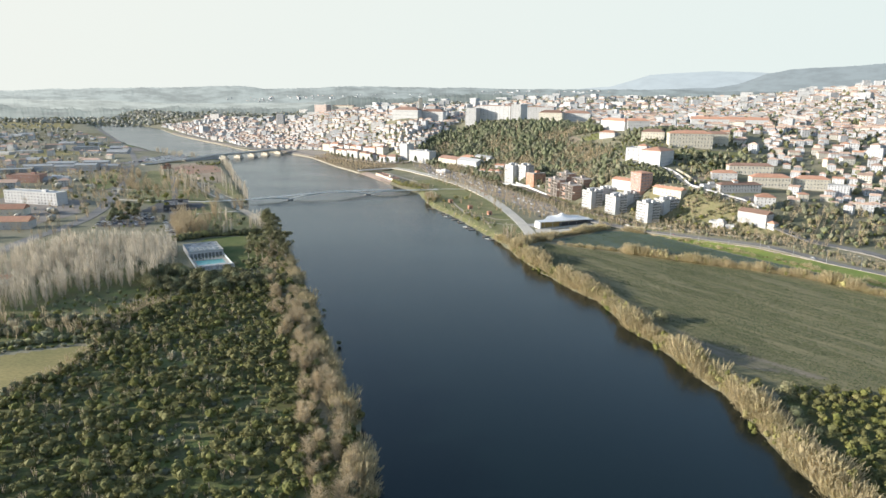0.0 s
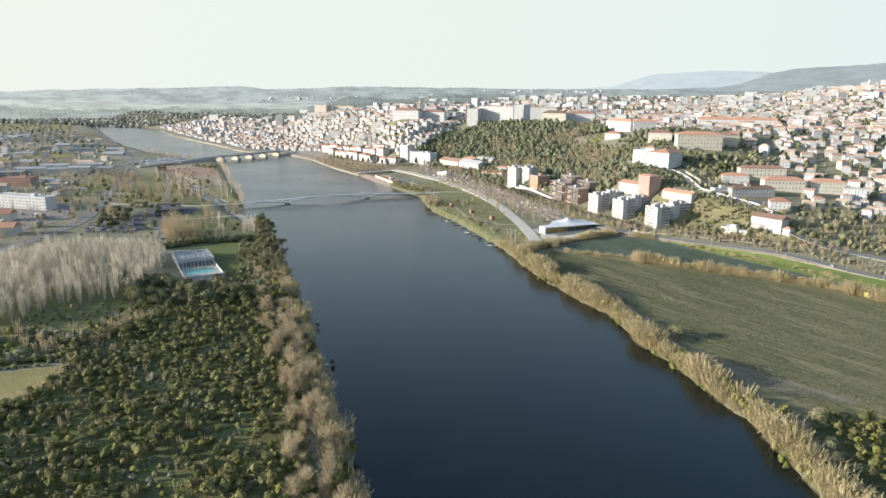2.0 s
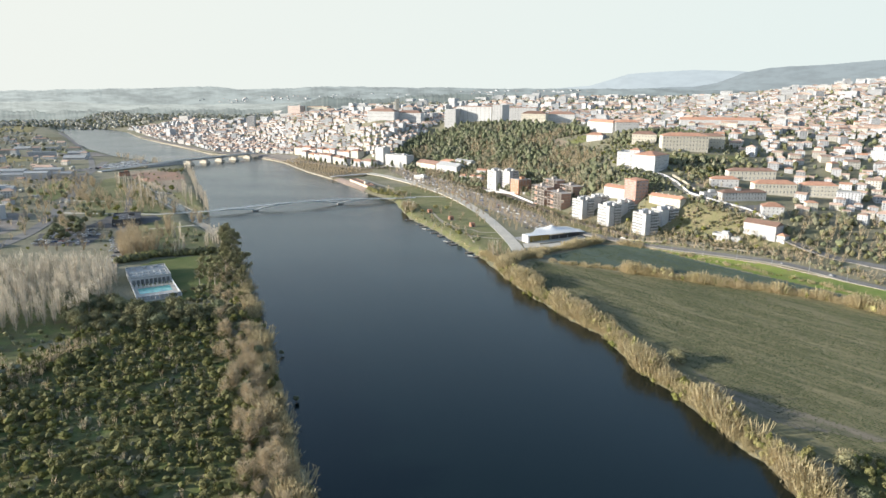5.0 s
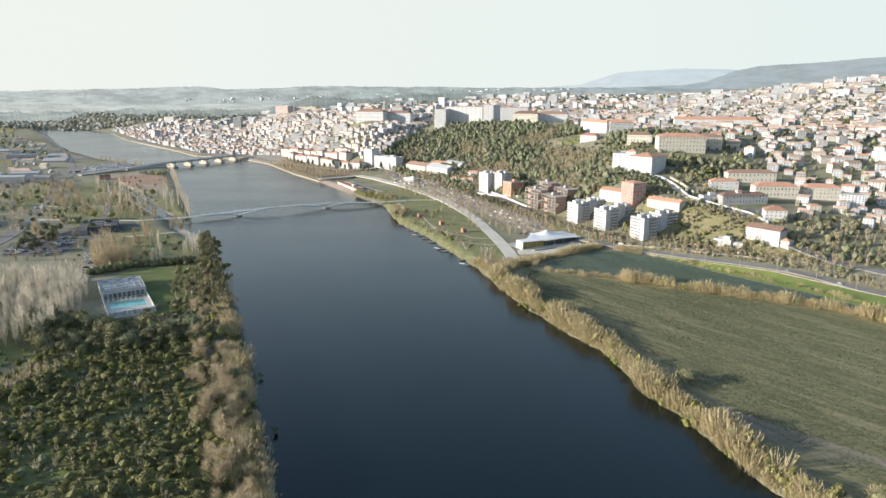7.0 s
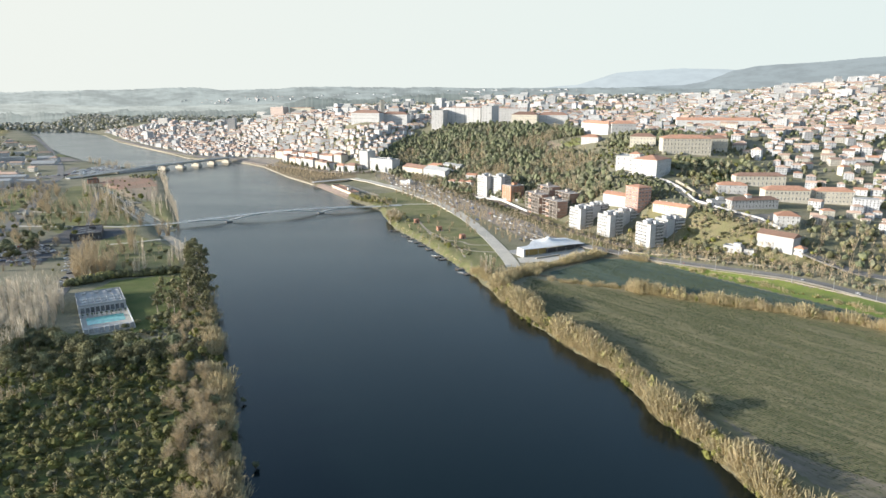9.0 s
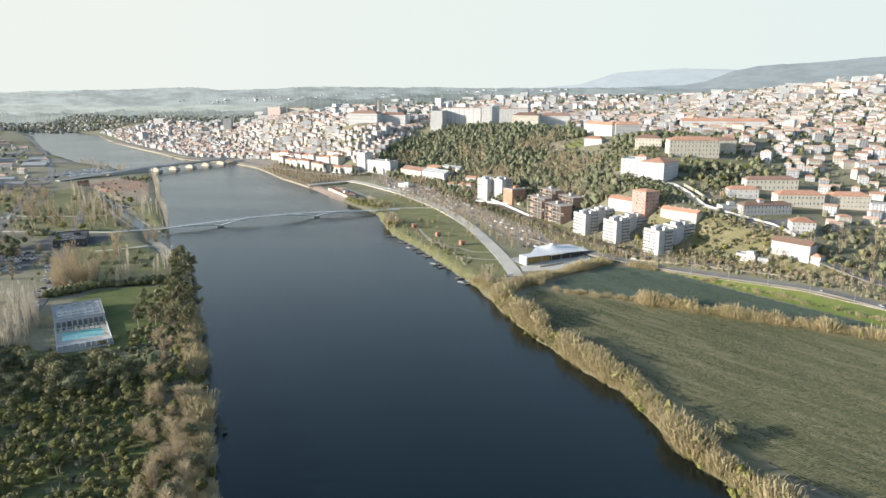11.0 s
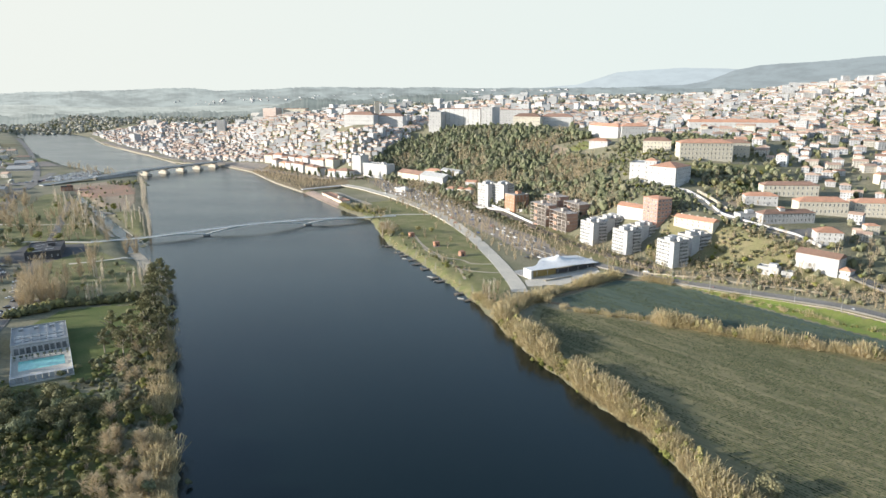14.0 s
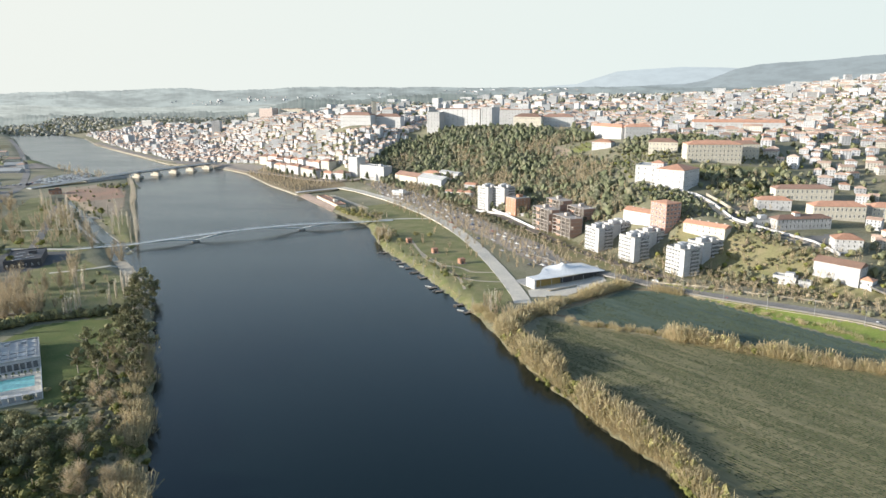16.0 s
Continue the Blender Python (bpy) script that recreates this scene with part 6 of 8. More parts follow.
def skeleton(cx, cy, w, d, floors, turn, z0):
    """Unfinished block: slabs on columns with brick filling at the ends."""
    root = tagged(new("unfinished_block"), "unfinished concrete apartment shell with brick infill", "building site", "unfinished blocks")
    root.matrix_basis = Matrix.Translation((cx, cy, z0)) @ Matrix.Rotation(radians(turn), 4, "Z")
    h = 3.0
    for k in range(floors + 1):
        solid("floor_slab", box(-w / 2, -d / 2, k * h - 0.3, w / 2, d / 2, k * h), RAWCONCRETE, root)
    cols, rows_ = max(2, int(w / 5)), max(2, int(d / 5.5))
    post = made("column", *box(-0.22, -0.22, 0, 0.22, 0.22, h - 0.3), [RAWCONCRETE])
    for k in range(floors):
        for i in range(cols + 1):
            for j in range(rows_ + 1):
                if i in (0, cols) or j in (0, rows_):
                    child("column", post, root, Matrix.Translation(((i / cols - 0.5) * (w - 0.7), (j / rows_ - 0.5) * (d - 0.7), k * h)))
        solid("brick_wall", box(-w / 2 + w * (0.08 if k % 3 else 0.3), -d / 2 + 0.08, k * h, w / 2 - 0.5, -d / 2 + 0.3, k * h + h - 0.3), OLDBRICK, root)
        solid("brick_wall", box(w * 0.2, -d / 2 + 3, k * h, w * 0.2 + 0.3, d / 2 - 3, k * h + h - 0.3), RAWCONCRETE, root)
        if k % 2 == 0:
            solid("brick_wall", box(-w / 2 + 0.5, d * 0.1, k * h, -w / 2 + 0.7, d * 0.3, k * h + h - 0.3), OLDBRICK, root)
    for i in range(cols + 1):
        child("column", post, root, Matrix.Translation(((i / cols - 0.5) * (w - 0.7), -d / 2 + 0.35, floors * h)) @ Matrix.Diagonal((1, 1, 0.5, 1)))
    solid("stair_head", box(-1.5, -1, floors * h, 2, 2.5, floors * h + 2.6), RAWCONCRETE, root)
    solid("footing", box(-w / 2 + 0.3, -d / 2 + 0.3, -4, w / 2 - 0.3, d / 2 - 0.3, -0.3), RAWCONCRETE, root)
    TAKEN.append((cx, cy, 17))


skeleton(90.5, 748, 11, 26, 7, 22, 9.0)
skeleton(104, 722, 12, 26, 6, 22, 9.6)
skeleton(104.5, 765, 13, 22, 7, 22, 13.5)
skeleton(119, 740, 13, 24, 6, 22, 14)
skeleton(137, 728, 22, 12, 4, 22, 15)
building("brick_building", "unplastered orange brick building with open window holes", "building", 74.4, 816, 17, 16, 15, 5, 30, BRICK, "flat", CONCRETE, 4, 4, win=WIN)
apartment(48.5, 852, 13, 18, 9, 32, "nine-storey white and grey apartment tower", 10)
apartment(63.5, 842, 13, 18, 9, 32, "nine-storey white and grey apartment tower", 11)
building("pink_block", "brick-pink apartment house with a tiled roof", "apartment block", 166, 670, 14, 16, 18, 6, 25, PINK, "hip", ROOF, 4, 4, win=WIDEWIN, rise=1.6)
building("row_house", "low white terrace house with orange tiles", "house", 154.5, 688.5, 27, 10, 7, 2, -53, WHITE, "gable", ROOF, 6, 2, chimneys=3)
building("row_house", "long low white house with chimneys", "house", 187.5, 645.5, 31, 9, 5.4, 2, -50, CREAM, "gable", ROOF, 7, 2, chimneys=5)
building("convent", "large white convent with orange tiled roof", "convent", 198, 742, 25, 27, 15, 4, -46, WHITE, "hip", ROOF, 4, 9, sides="flr", rise=3.6)
building("convent_wing", "white flat-roofed convent wing", "convent", 184, 767, 22, 22, 13, 3, -30, WHITE, "flat", GREYROOF, 4, 5)
building("convent_wing", "white convent wing with small hipped roof", "convent", 186, 755, 10, 8, 16.5, 4, -30, WHITE, "hip", ROOF, 3, 2)
building("seminary", "long cream seminary with rows of tall windows", "seminary", 253, 812, 49, 18, 16, 4, -5, CREAM, "hip", ROOF, 14, 4, win=TALLWIN, rise=3.2)
building("seminary_wing", "cream rear wing with tiled roof", "seminary", 290, 830, 26, 13, 13, 3, -5, CREAM, "hip", BROWNROOF, 8, 3)
building("seminary_tower", "square white roof lantern on the seminary", "tower", 250, 816, 9, 8, 21.5, 2, -5, WHITE, "hip", ROOF, 3, 2, base=58)
building("manor", "cream manor house with hipped brown roof", "house", 220, 850, 27, 14, 12, 3, -18, CREAM, "hip", BROWNROOF, 8, 3)
building("college", "white college wing with orange tiled roof", "college", 201, 984, 52, 14, 13, 3, -62, WHITE, "hip", ROOF, 12, 3)
building("college", "white college front with orange tiled roof", "college", 226, 960, 30, 14, 13, 3, -4, WHITE, "hip", ROOF, 8, 3)
building("villa", "white villa above the wooded slope", "house", 182, 936, 22, 12, 7, 2, -35, WHITE, "hip", ROOF, 5, 2)
building("faculty", "wide white university faculty with colonnade", "university", 36, 1226, 62, 26, 26, 6, -22, WHITE, "flat", BROWNROOF, 8, 0, win=TALLWIN)
building("faculty_wing", "white windowless end wing of the faculty", "university", -2, 1226, 20, 40, 27, 6, -22, WHITE, "flat", GREYROOF, 4, 0, win=TALLWIN)
building("faculty_wing", "white windowless end wing of the faculty", "university", 76, 1208, 17, 38, 26, 6, -22, WHITE, "flat", GREYROOF, 3, 0, win=TALLWIN)
building("faculty", "large grey-white university block", "university", 122, 1285, 50, 22, 24, 6, -18, WHITE, "flat", BROWNROOF, 10, 0, win=TALLWIN)
building("faculty", "low white university building with brown roof", "university", 128, 1166, 40, 18, 14, 3, -20, CREAM, "hip", BROWNROOF, 10, 4)
building("faculty", "low white university building with brown roof", "university", 172, 1172, 46, 18, 14, 3, -14, WHITE, "hip", BROWNROOF, 12, 4)
building("barracks", "very long white building with orange roof", "barracks", 395, 1086, 112, 15, 11, 2, -14, WHITE, "gable", ROOF, 18, 2)
building("chapel", "plain white chapel with brown gabled roof", "chapel", 241, 574, 26, 11, 8.2, 2, -52, WHITE, "gable", BROWNROOF, 0, 2, sides="r")
building("chapel_annex", "small white annex with orange roof", "house", 250, 561, 8, 7, 4, 1, -52, WHITE, "hip", ROOF, 2, 2)
building("shed", "low white flat-roofed shed", "shed", 213, 582, 13, 7, 4, 1, -40, WHITE, "flat", GREYROOF, 3, 1)
building("shed", "small white outbuilding beside a shed", "shed", 221.5, 574.5, 7, 5, 2.6, 1, -40, WHITE, "flat", GREYROOF, 1, 0)
building("town_house", "three-storey white house with orange roof", "house", 258, 599, 16, 12, 8.4, 3, -15, WHITE, "hip", ROOF, 5, 4)
building("school", "long white school front with brown roof", "school", 250, 641, 40, 10, 7, 2, 6, WHITE, "hip", BROWNROOF, 14, 3, win=TALLWIN)
building("school_turret", "small white turret on the school roof", "tower", 246, 640, 4, 4, 10.5, 2, 6, WHITE, "hip", ROOF, 1, 1)
building("school_hall", "ochre school hall with tall windows and red roof", "school", 288, 665, 36, 13, 9.5, 2, -6, CREAM, "hip", ROOF, 12, 3, win=TALLWIN)
building("school_hall", "ochre school wing with red roof", "school", 328, 664, 30, 12, 10, 3, -10, CREAM, "hip", ROOF, 10, 4)
building("school_wing", "white school wing with red roof", "school", 250, 682, 24, 10, 7, 2, -10, WHITE, "hip", ROOF, 6, 4)
building("school_hall", "long upper school wing with brown tiled roof", "school", 285, 708, 44, 11, 9, 2, -4, CREAM, "hip", BROWNROOF, 12, 3, win=TALLWIN)
building("school_wing", "low white flat-roofed school annex", "school", 224, 646, 14, 9, 4.5, 1, 6, WHITE, "flat", GREYROOF, 3, 2)
building("office_tower", "white office tower on the waterfront", "office", -112, 1096, 18, 15, 23, 7, -42, WHITE, "flat", GREYROOF, 0, 4)
building("office_block", "white waterfront block with dark window grid", "office", -84, 1067, 46, 15, 16.5, 5, -42, WHITE, "flat", GREYROOF, 13, 3)
building("warehouse", "long pale warehouse with weathered tile roof", "warehouse", -36, 1024, 44, 17, 10, 2, -50, CREAM, "gable", BROWNROOF, 8, 3)
building("warehouse", "long white shed with grey roof", "warehouse", -6, 988, 44, 17, 10, 1, -50, WHITE, "gable", GREYROOF, 0, 3)
building("palace", "old university palace with brown tiled roofs", "palace", -128, 1262, 52, 20, 18, 3, -20, WHITE, "hip", BROWNROOF, 14, 5, win=TALLWIN)
building("palace", "old university palace wing with dark roof", "palace", -80, 1264, 46, 18, 16, 3, -18, WHITE, "hip", BROWNROOF, 12, 4)
building("clock_tower", "slender pale university clock tower", "tower", -104, 1276, 7, 7, 34, 3, 8, CREAM, "flat", STONE, 1, 1)
building("high_rise", "pinkish residential high-rise on the far ridge", "apartment block", -462, 2040, 40, 30, 46, 7, -18, FADEDPINK, "flat", GREYROOF, 6, 4, base=30, win=WIDEWIN)
building("high_rise", "wide cream residential high-rise on the far ridge", "apartment block", -398, 2046, 66, 26, 44, 7, -14, CREAM, "flat", BROWNROOF, 8, 3, base=30, win=WIDEWIN)
building("tower_block", "dark glass tower with white cap in the low town", "office", -491, 1690, 18, 16, 30, 8, 0, GREYWALL, "flat", WHITE, 4, 3, win=WIDEWIN)
building("apartment_row", "long white apartment row with balconies", "apartment block", -474, 693, 72, 14, 13, 4, -14, WHITE, "flat", GREYROOF, 16, 3, win=WIDEWIN, base=3)
building("hall", "long low hall with orange tiled roof", "hall", -462, 622, 46, 16, 7, 1, 12, CREAM, "gable", ROOF, 8, 2, base=3)
building("hall", "long low hall with orange tiled roof and pale front", "hall", -420, 562, 52, 16, 7, 1, 12, GREYWALL, "gable", ROOF, 9, 2, base=3)
building("hall", "large pinkish hall with a flat brown roof", "hall", -590, 852, 42, 20, 10, 2, 5, PINK, "flat", BROWNROOF, 8, 3, base=3)
dark_hall = building("dark_pavilion", "low pavilion with dark flat roof", "pavilion", -312, 677, 24, 38, 5.5, 1, 24, DARKROOF, "flat", DARKROOF, 6, 4, base=3)
for k in range(6):
    solid("skylight", joined(box(-3, -0.5, 0, 3, 0.5, 0.25), box(-2.8, -0.4, 0.25, 2.8, 0.4, 0.35)), GREYROOF, dark_hall, Matrix.Translation((-4 + 8 * (k % 2), -14 + 5.4 * k, 5.62)) @ Matrix.Rotation(0.5, 4, "Z"))
building("row_house", "small white house with orange roof by the railway", "house", 12, 930, 10, 8, 6, 2, -40, WHITE, "hip", ROOF, 3, 2, "railway houses")
building("row_house", "small white house with orange roof by the railway", "house", 22, 921, 9, 8, 6, 2, -40, CREAM, "gable", ROOF, 3, 2, "railway houses")
building("row_house", "small white house with orange roof by the railway", "house", 32, 912, 10, 8, 6, 2, -40, WHITE, "hip", ROOF, 3, 2, "railway houses")
building("row_house", "low white house with orange roof above the railway", "house", 36, 940, 14, 8, 6.5, 2, -30, WHITE, "gable", ROOF, 4, 2, "railway houses")
building("warehouse", "white hall with bright orange roof below the wood", "warehouse", -8, 1024, 26, 12, 8, 2, -35, WHITE, "hip", ROOF, 6, 2)
building("warehouse", "long white hall with pale grey roof below the wood", "warehouse", 14, 1006, 34, 9, 7, 1, -50, WHITE, "gable", GREYROOF, 6, 2)
building("riverside_gallery", "long low cream gallery with a flat brown roof on the quay", "pavilion", -124, 942, 74, 10, 3.0, 1, -63, CREAM, "flat", BROWNROOF, 16, 2, base=2.7)
building("kiosk", "low white flat-roofed pavilion in the car park", "pavilion", -46, 960, 20, 9, 4, 1, -48, WHITE, "flat", MEMBRANE, 5, 2)
building("hut", "brown hut with dark flat roof beside the sandy ground", "hut", -479, 1017, 14, 9, 5, 1, 30, REDWOOD, "flat", DARKROOF, 3, 2, base=3)
building("cottage", "small white cottage with red roof", "house", -300, 392, 12, 9, 5, 1, 10, WHITE, "gable", ROOF, 3, 2, base=3)
for k, (x, y, w, h) in enumerate(((-645, 968, 34, 8), (-612, 972, 28, 7), (-582, 978, 30, 9), (-552, 990, 24, 7), (-640, 1010, 40, 8), (-590, 1020, 36, 9))):
    building("shed", "pale industrial shed with sheet roof", "shed", x, y, w, 16, h, 1, 12, (WHITE, GREYWALL)[k % 2], "gable", GREYROOF, 6, 2, "industrial sheds", base=3, rise=2)

# terraces along the waterfront park
k = 0
for line, tall in (([(-272, 1236), (-212, 1152), (-168, 1103), (-128, 1072)], (7, 12)), ([(-300, 1284), (-250, 1246), (-196, 1172), (-146, 1116)], (9, 13))):
    pts = along(line, 24)
    for (x, y), (x2, y2) in zip(pts[:-1], pts[1:]):
        h = rng.uniform(*tall)
        building("terrace_house", "tall white waterfront terrace house with tiled roof", "house", (x + x2) / 2 + rng.uniform(3, 9), (y + y2) / 2 + rng.uniform(3, 9), rng.uniform(17, 23.5), rng.uniform(11, 15), h, int(h / 3.3), math.degrees(math.atan2(y2 - y, x2 - x)),
                 (WHITE, CREAM, WHITE, WHITE)[k % 4], "hip", (BROWNROOF, ROOF, BROWNROOF)[k % 3], 5, 2, "waterfront terraces")
        k += 1

# the town on the hill


def free(x, y, room=6.0):
    ok = ~inside(x, y, HILLWOOD) & (shore(x, y) > 22)
    for cx, cy, r in TAKEN:
        ok &= (x - cx) ** 2 + (y - cy) ** 2 > (r + room) ** 2
    return ok


EAST = [(262, 610), (300, 590), (420, 560), (620, 560), (700, 800), (640, 1100), (440, 1200), (300, 1100), (250, 990), (300, 890), (320, 800), (300, 700)]
near_town = strewn(EAST, 60, 17, ok=lambda x, y: free(x, y, 5))
models = {}
for k, (x, y) in enumerate(near_town):
    key = k % 12
    if key not in models:
        w, d, fl = rng.uniform(8.5, 12.5), rng.uniform(7.5, 9.5), (2, 3, 2, 2, 3, 2)[key % 6]
        models[key] = building("town_house", ("white house with terracotta roof on the hillside", "cream house with terracotta roof on the hillside", "white house with weathered brown roof on the hillside")[key % 3], "house", x, y, w, d, fl * 3.0, fl,
                               rng.uniform(-40, 20), (WHITE, CREAM, WHITE)[key % 3], ("hip", "gable")[key % 2], (ROOF, ROOF, BROWNROOF)[key % 3], 3, 1, "hillside houses")
    else:
        put_copy(models[key], x, y, radians(rng.uniform(-40, 20)), rng.uniform(0.75, 1.0), float(lift(x, y)) - 0.3)
        TAKEN.append((x, y, 8))

TOWNWHITE = islands(mat("town_white", (0.53, 0.535, 0.54), (0.465, 0.47, 0.475), 0.8, 40, 2.0), 0.68, 1.06)
TOWNCREAM = islands(mat("town_cream", (0.66, 0.62, 0.54), (0.58, 0.545, 0.47), 0.8, 40, 2.0), 0.65, 1.1)
TOWNGREY = islands(mat("town_grey", (0.48, 0.46, 0.44), (0.40, 0.39, 0.37), 0.8, 40, 2.0), 0.75, 1.1)
TOWNROOF = islands(mat("town_roofs", (0.50, 0.35, 0.265), (0.43, 0.31, 0.24), 0.85, 30, 0.8, 0.3), 0.65, 1.3)
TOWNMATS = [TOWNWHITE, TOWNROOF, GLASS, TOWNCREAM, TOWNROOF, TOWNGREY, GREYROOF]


def house_shape(w, d, fl, kind, wall, roof):
    h = fl * 3.0
    parts = [(box(-w / 2, -d / 2, -5, w / 2, d / 2, h), wall)]
    rv, rf = roof_shape(w, d, kind, min(w, d) * 0.26, 0.35)
    parts.append(([(x, y, z + h + (0.18 if kind != "flat" else 0)) for x, y, z in rv], rf))
    parts[-1] = (parts[-1], roof)
    for k in range(fl):
        for side, n, span in (("f", max(2, int(w / 3.2)), w), ("l", max(1, int(d / 3.6)), d)):
            for i in range(n):
                c = (i + 0.5) / n * span - span / 2
                z = k * 3.0 + 0.9
                b = [(c - 0.6, -d / 2 - 0.05, z), (c + 0.6, -d / 2 - 0.05, z), (c + 0.6, -d / 2 - 0.05, z + 1.5), (c - 0.6, -d / 2 - 0.05, z + 1.5)]
                if side == "l":
                    b = [(-w / 2 - 0.05, -p[0], p[2]) for p in b]
                parts.append(((b, [(0, 1, 2, 3)]), 2))
    return shape(parts)


TOWN = [house_shape(11, 9, 2, "hip", 0, 1), house_shape(13, 9, 3, "gable", 0, 1), house_shape(10, 8, 2, "gable", 3, 1), house_shape(14, 11, 3, "hip", 0, 4), house_shape(12, 10, 4, "hip", 0, 1), house_shape(16, 11, 3, "gable", 3, 4), house_shape(9, 9, 2, "hip", 0, 1)]
FLATS = [house_shape(18, 13, 5, "flat", 0, 6), house_shape(24, 13, 6, "flat", 0, 6), house_shape(16, 15, 7, "flat", 0, 6), house_shape(30, 13, 5, "flat", 5, 6), house_shape(20, 14, 4, "hip", 0, 1)]


SHEDS = [house_shape(34, 16, 1, "gable", 0, 6), house_shape(46, 18, 2, "flat", 5, 6), house_shape(26, 12, 2, "gable", 0, 1), house_shape(30, 11, 3, "hip", 3, 1)]


def town(name, poly, n, gap, label, flats=0.2, low=0.85, high=1.2, turn=(-1.05, 0.05), ok=None, big=None):
    pts = strewn(poly, n, gap, 90000, ok=ok or (lambda x, y: free(x, y, 4)))
    pts = pts[lift(pts[:, 0], pts[:, 1]) > 2.5]
    tall = rng.uniform(size=len(pts)) < flats
    bag = Bag()
    for some, shapes in ((pts[~tall], TOWN), (pts[tall], big or FLATS)):
        pick = rng.randint(0, len(shapes), len(some))
        z = lift(some[:, 0], some[:, 1]) if len(some) else []
        for k, s in enumerate(shapes):
            w = pick == k
            if w.any():
                a = turn[0] + (turn[1] - turn[0]) * (0.5 + 0.5 * waves(some[w, 0], some[w, 1], 160, 8)) + rng.normal(size=w.sum()) * 0.12
                c = rng.uniform(low, high, w.sum())
                bag.add(s, np.c_[some[w], z[w]], a, np.stack([c, c, np.clip(c * 0.92, 0.5, 1.2) * rng.uniform(0.85, 1.15, w.sum())], -1))
    bulk(name, bag.mesh(name, TOWNMATS), label, "houses")
    return pts


OLDTOWN = [(-108, 1100), (-162, 1160), (-212, 1232), (-275, 1280), (-330, 1320), (-420, 1380), (-520, 1480), (-620, 1620), (-560, 1760), (-380, 1700), (-250, 1560), (-150, 1480), (20, 1420), (90, 1310), (40, 1270), (-40, 1240), (-60, 1180)]
town("hillside_houses", EAST + [(262, 640)], 520, 8.5, "crowded white houses with terracotta roofs on the near hillside", 0.04, 0.55, 0.85)
town("old_town", OLDTOWN, 1600, 7.2, "crowded white houses with terracotta roofs in the old town", 0.05, 0.45, 0.75)
town("hill_town", [(200, 1120), (260, 1010), (330, 1130), (460, 1230), (680, 1150), (760, 820), (700, 560), (1000, 520), (1300, 900), (1250, 1500), (900, 1700), (500, 1750), (200, 1650), (100, 1420), (200, 1330)], 2500, 9.0, "white houses with terracotta roofs covering the hill", 0.08, 0.48, 0.8)
town("far_town", [(700, 1700), (1250, 1500), (1400, 1100), (2000, 1300), (2100, 2300), (1500, 2600), (900, 2500), (500, 2300), (300, 1900)], 1150, 18, "far white houses and flats on the slopes", 0.16, 0.85, 1.35)
town("quay_town", [(-390, 1372), (-500, 1410), (-620, 1565), (-740, 1715), (-900, 1965), (-990, 2090), (-800, 2170), (-590, 1800), (-470, 1560)], 900, 7.5, "white houses and flats behind the far quay", 0.08, 0.4, 0.68)
town("far_town", [(-600, 1650), (-780, 1800), (-900, 2000), (-850, 2300), (-400, 2600), (200, 2600), (500, 2300), (300, 1850), (100, 1600), (-200, 1600), (-380, 1720)], 480, 24, "far scattered houses beyond the old town", 0.18, 0.85, 1.3)
town("far_town", [(-380, 2600), (600, 2600), (1500, 2800), (1800, 3300), (-600, 3400), (-800, 2900)], 200, 45, "distant pale houses on low hills", 0.4, 1.3, 2.2)
town("low_town", [(-600, 800), (-470, 760), (-560, 960), (-640, 1240), (-800, 1440), (-1000, 1700), (-1500, 1700), (-1300, 900), (-800, 700)], 170, 33, "scattered sheds and houses on the flat bank", 0.5, 0.7, 1.1, turn=(-0.2, 0.5), big=SHEDS)
town("low_town", [(300, 480), (420, 420), (700, 380), (760, 540), (420, 555)], 60, 20, "houses in the side valley", 0.15)

# pale suburbs on the far hills
bag = Bag()
PLAIN = [shape([(box(-9, -6, -30, 9, 6, 9), 0), (([(-9.4, -6.4, 9), (9.4, -6.4, 9), (9.4, 6.4, 9), (-9.4, 6.4, 9), (-5, 0, 11.5), (5, 0, 11.5)], [(0, 1, 5, 4), (1, 2, 5), (2, 3, 4, 5), (3, 0, 4)]), 1)]), shape([(box(-14, -7, -30, 14, 7, 16), 0)])]
az, up_ = [], []
rise_ = np.linspace(0.2, 1.0, 60)
reach_ = 3580 + np.where(rise_ < 0.55, rise_ / 0.55 * 170, 170 + (rise_ - 0.55) / 0.45 * 250)
tilt_ = np.degrees(np.arctan2(rise_ * 118 - 130, reach_ - 95))
for a0, a1, e0, e1, many in ((-21, -15, -1.3, -0.95, 24), (-16, -10, -1.05, -0.75, 30), (-10.2, -8, -0.82, -0.68, 34), (-7, -3.8, -0.74, -0.58, 60), (-2, 3, -0.5, -0.38, 40), (4, 11, -0.42, -0.3, 60), (-13, 10, -1.1, -0.3, 90)):
    az += list(np.radians(rng.uniform(a0, a1, many)))
    up_ += list(np.interp(rng.uniform(e0, e1, many), tilt_, rise_))
az, up_ = np.array(az), np.array(up_)
reach = 3580 + np.where(up_ < 0.55, up_ / 0.55 * 170, 170 + (up_ - 0.55) / 0.45 * 250)
spots_ = np.c_[np.sin(az) * reach, np.cos(az) * reach + 90, up_ * 118 - 1]
for k, s_ in enumerate(PLAIN):
    w = np.arange(len(az)) % 5 < 4 if k == 0 else np.arange(len(az)) % 5 == 4
    bag.add(s_, spots_[w], rng.uniform(-1.2, -0.5, w.sum()), np.stack([rng.uniform(0.4, 0.8, w.sum())] * 3, -1))
bulk("far_suburb", bag.mesh("far_suburb", [TOWNWHITE, TOWNROOF]), "tiny pale houses scattered over the far hills", "houses")

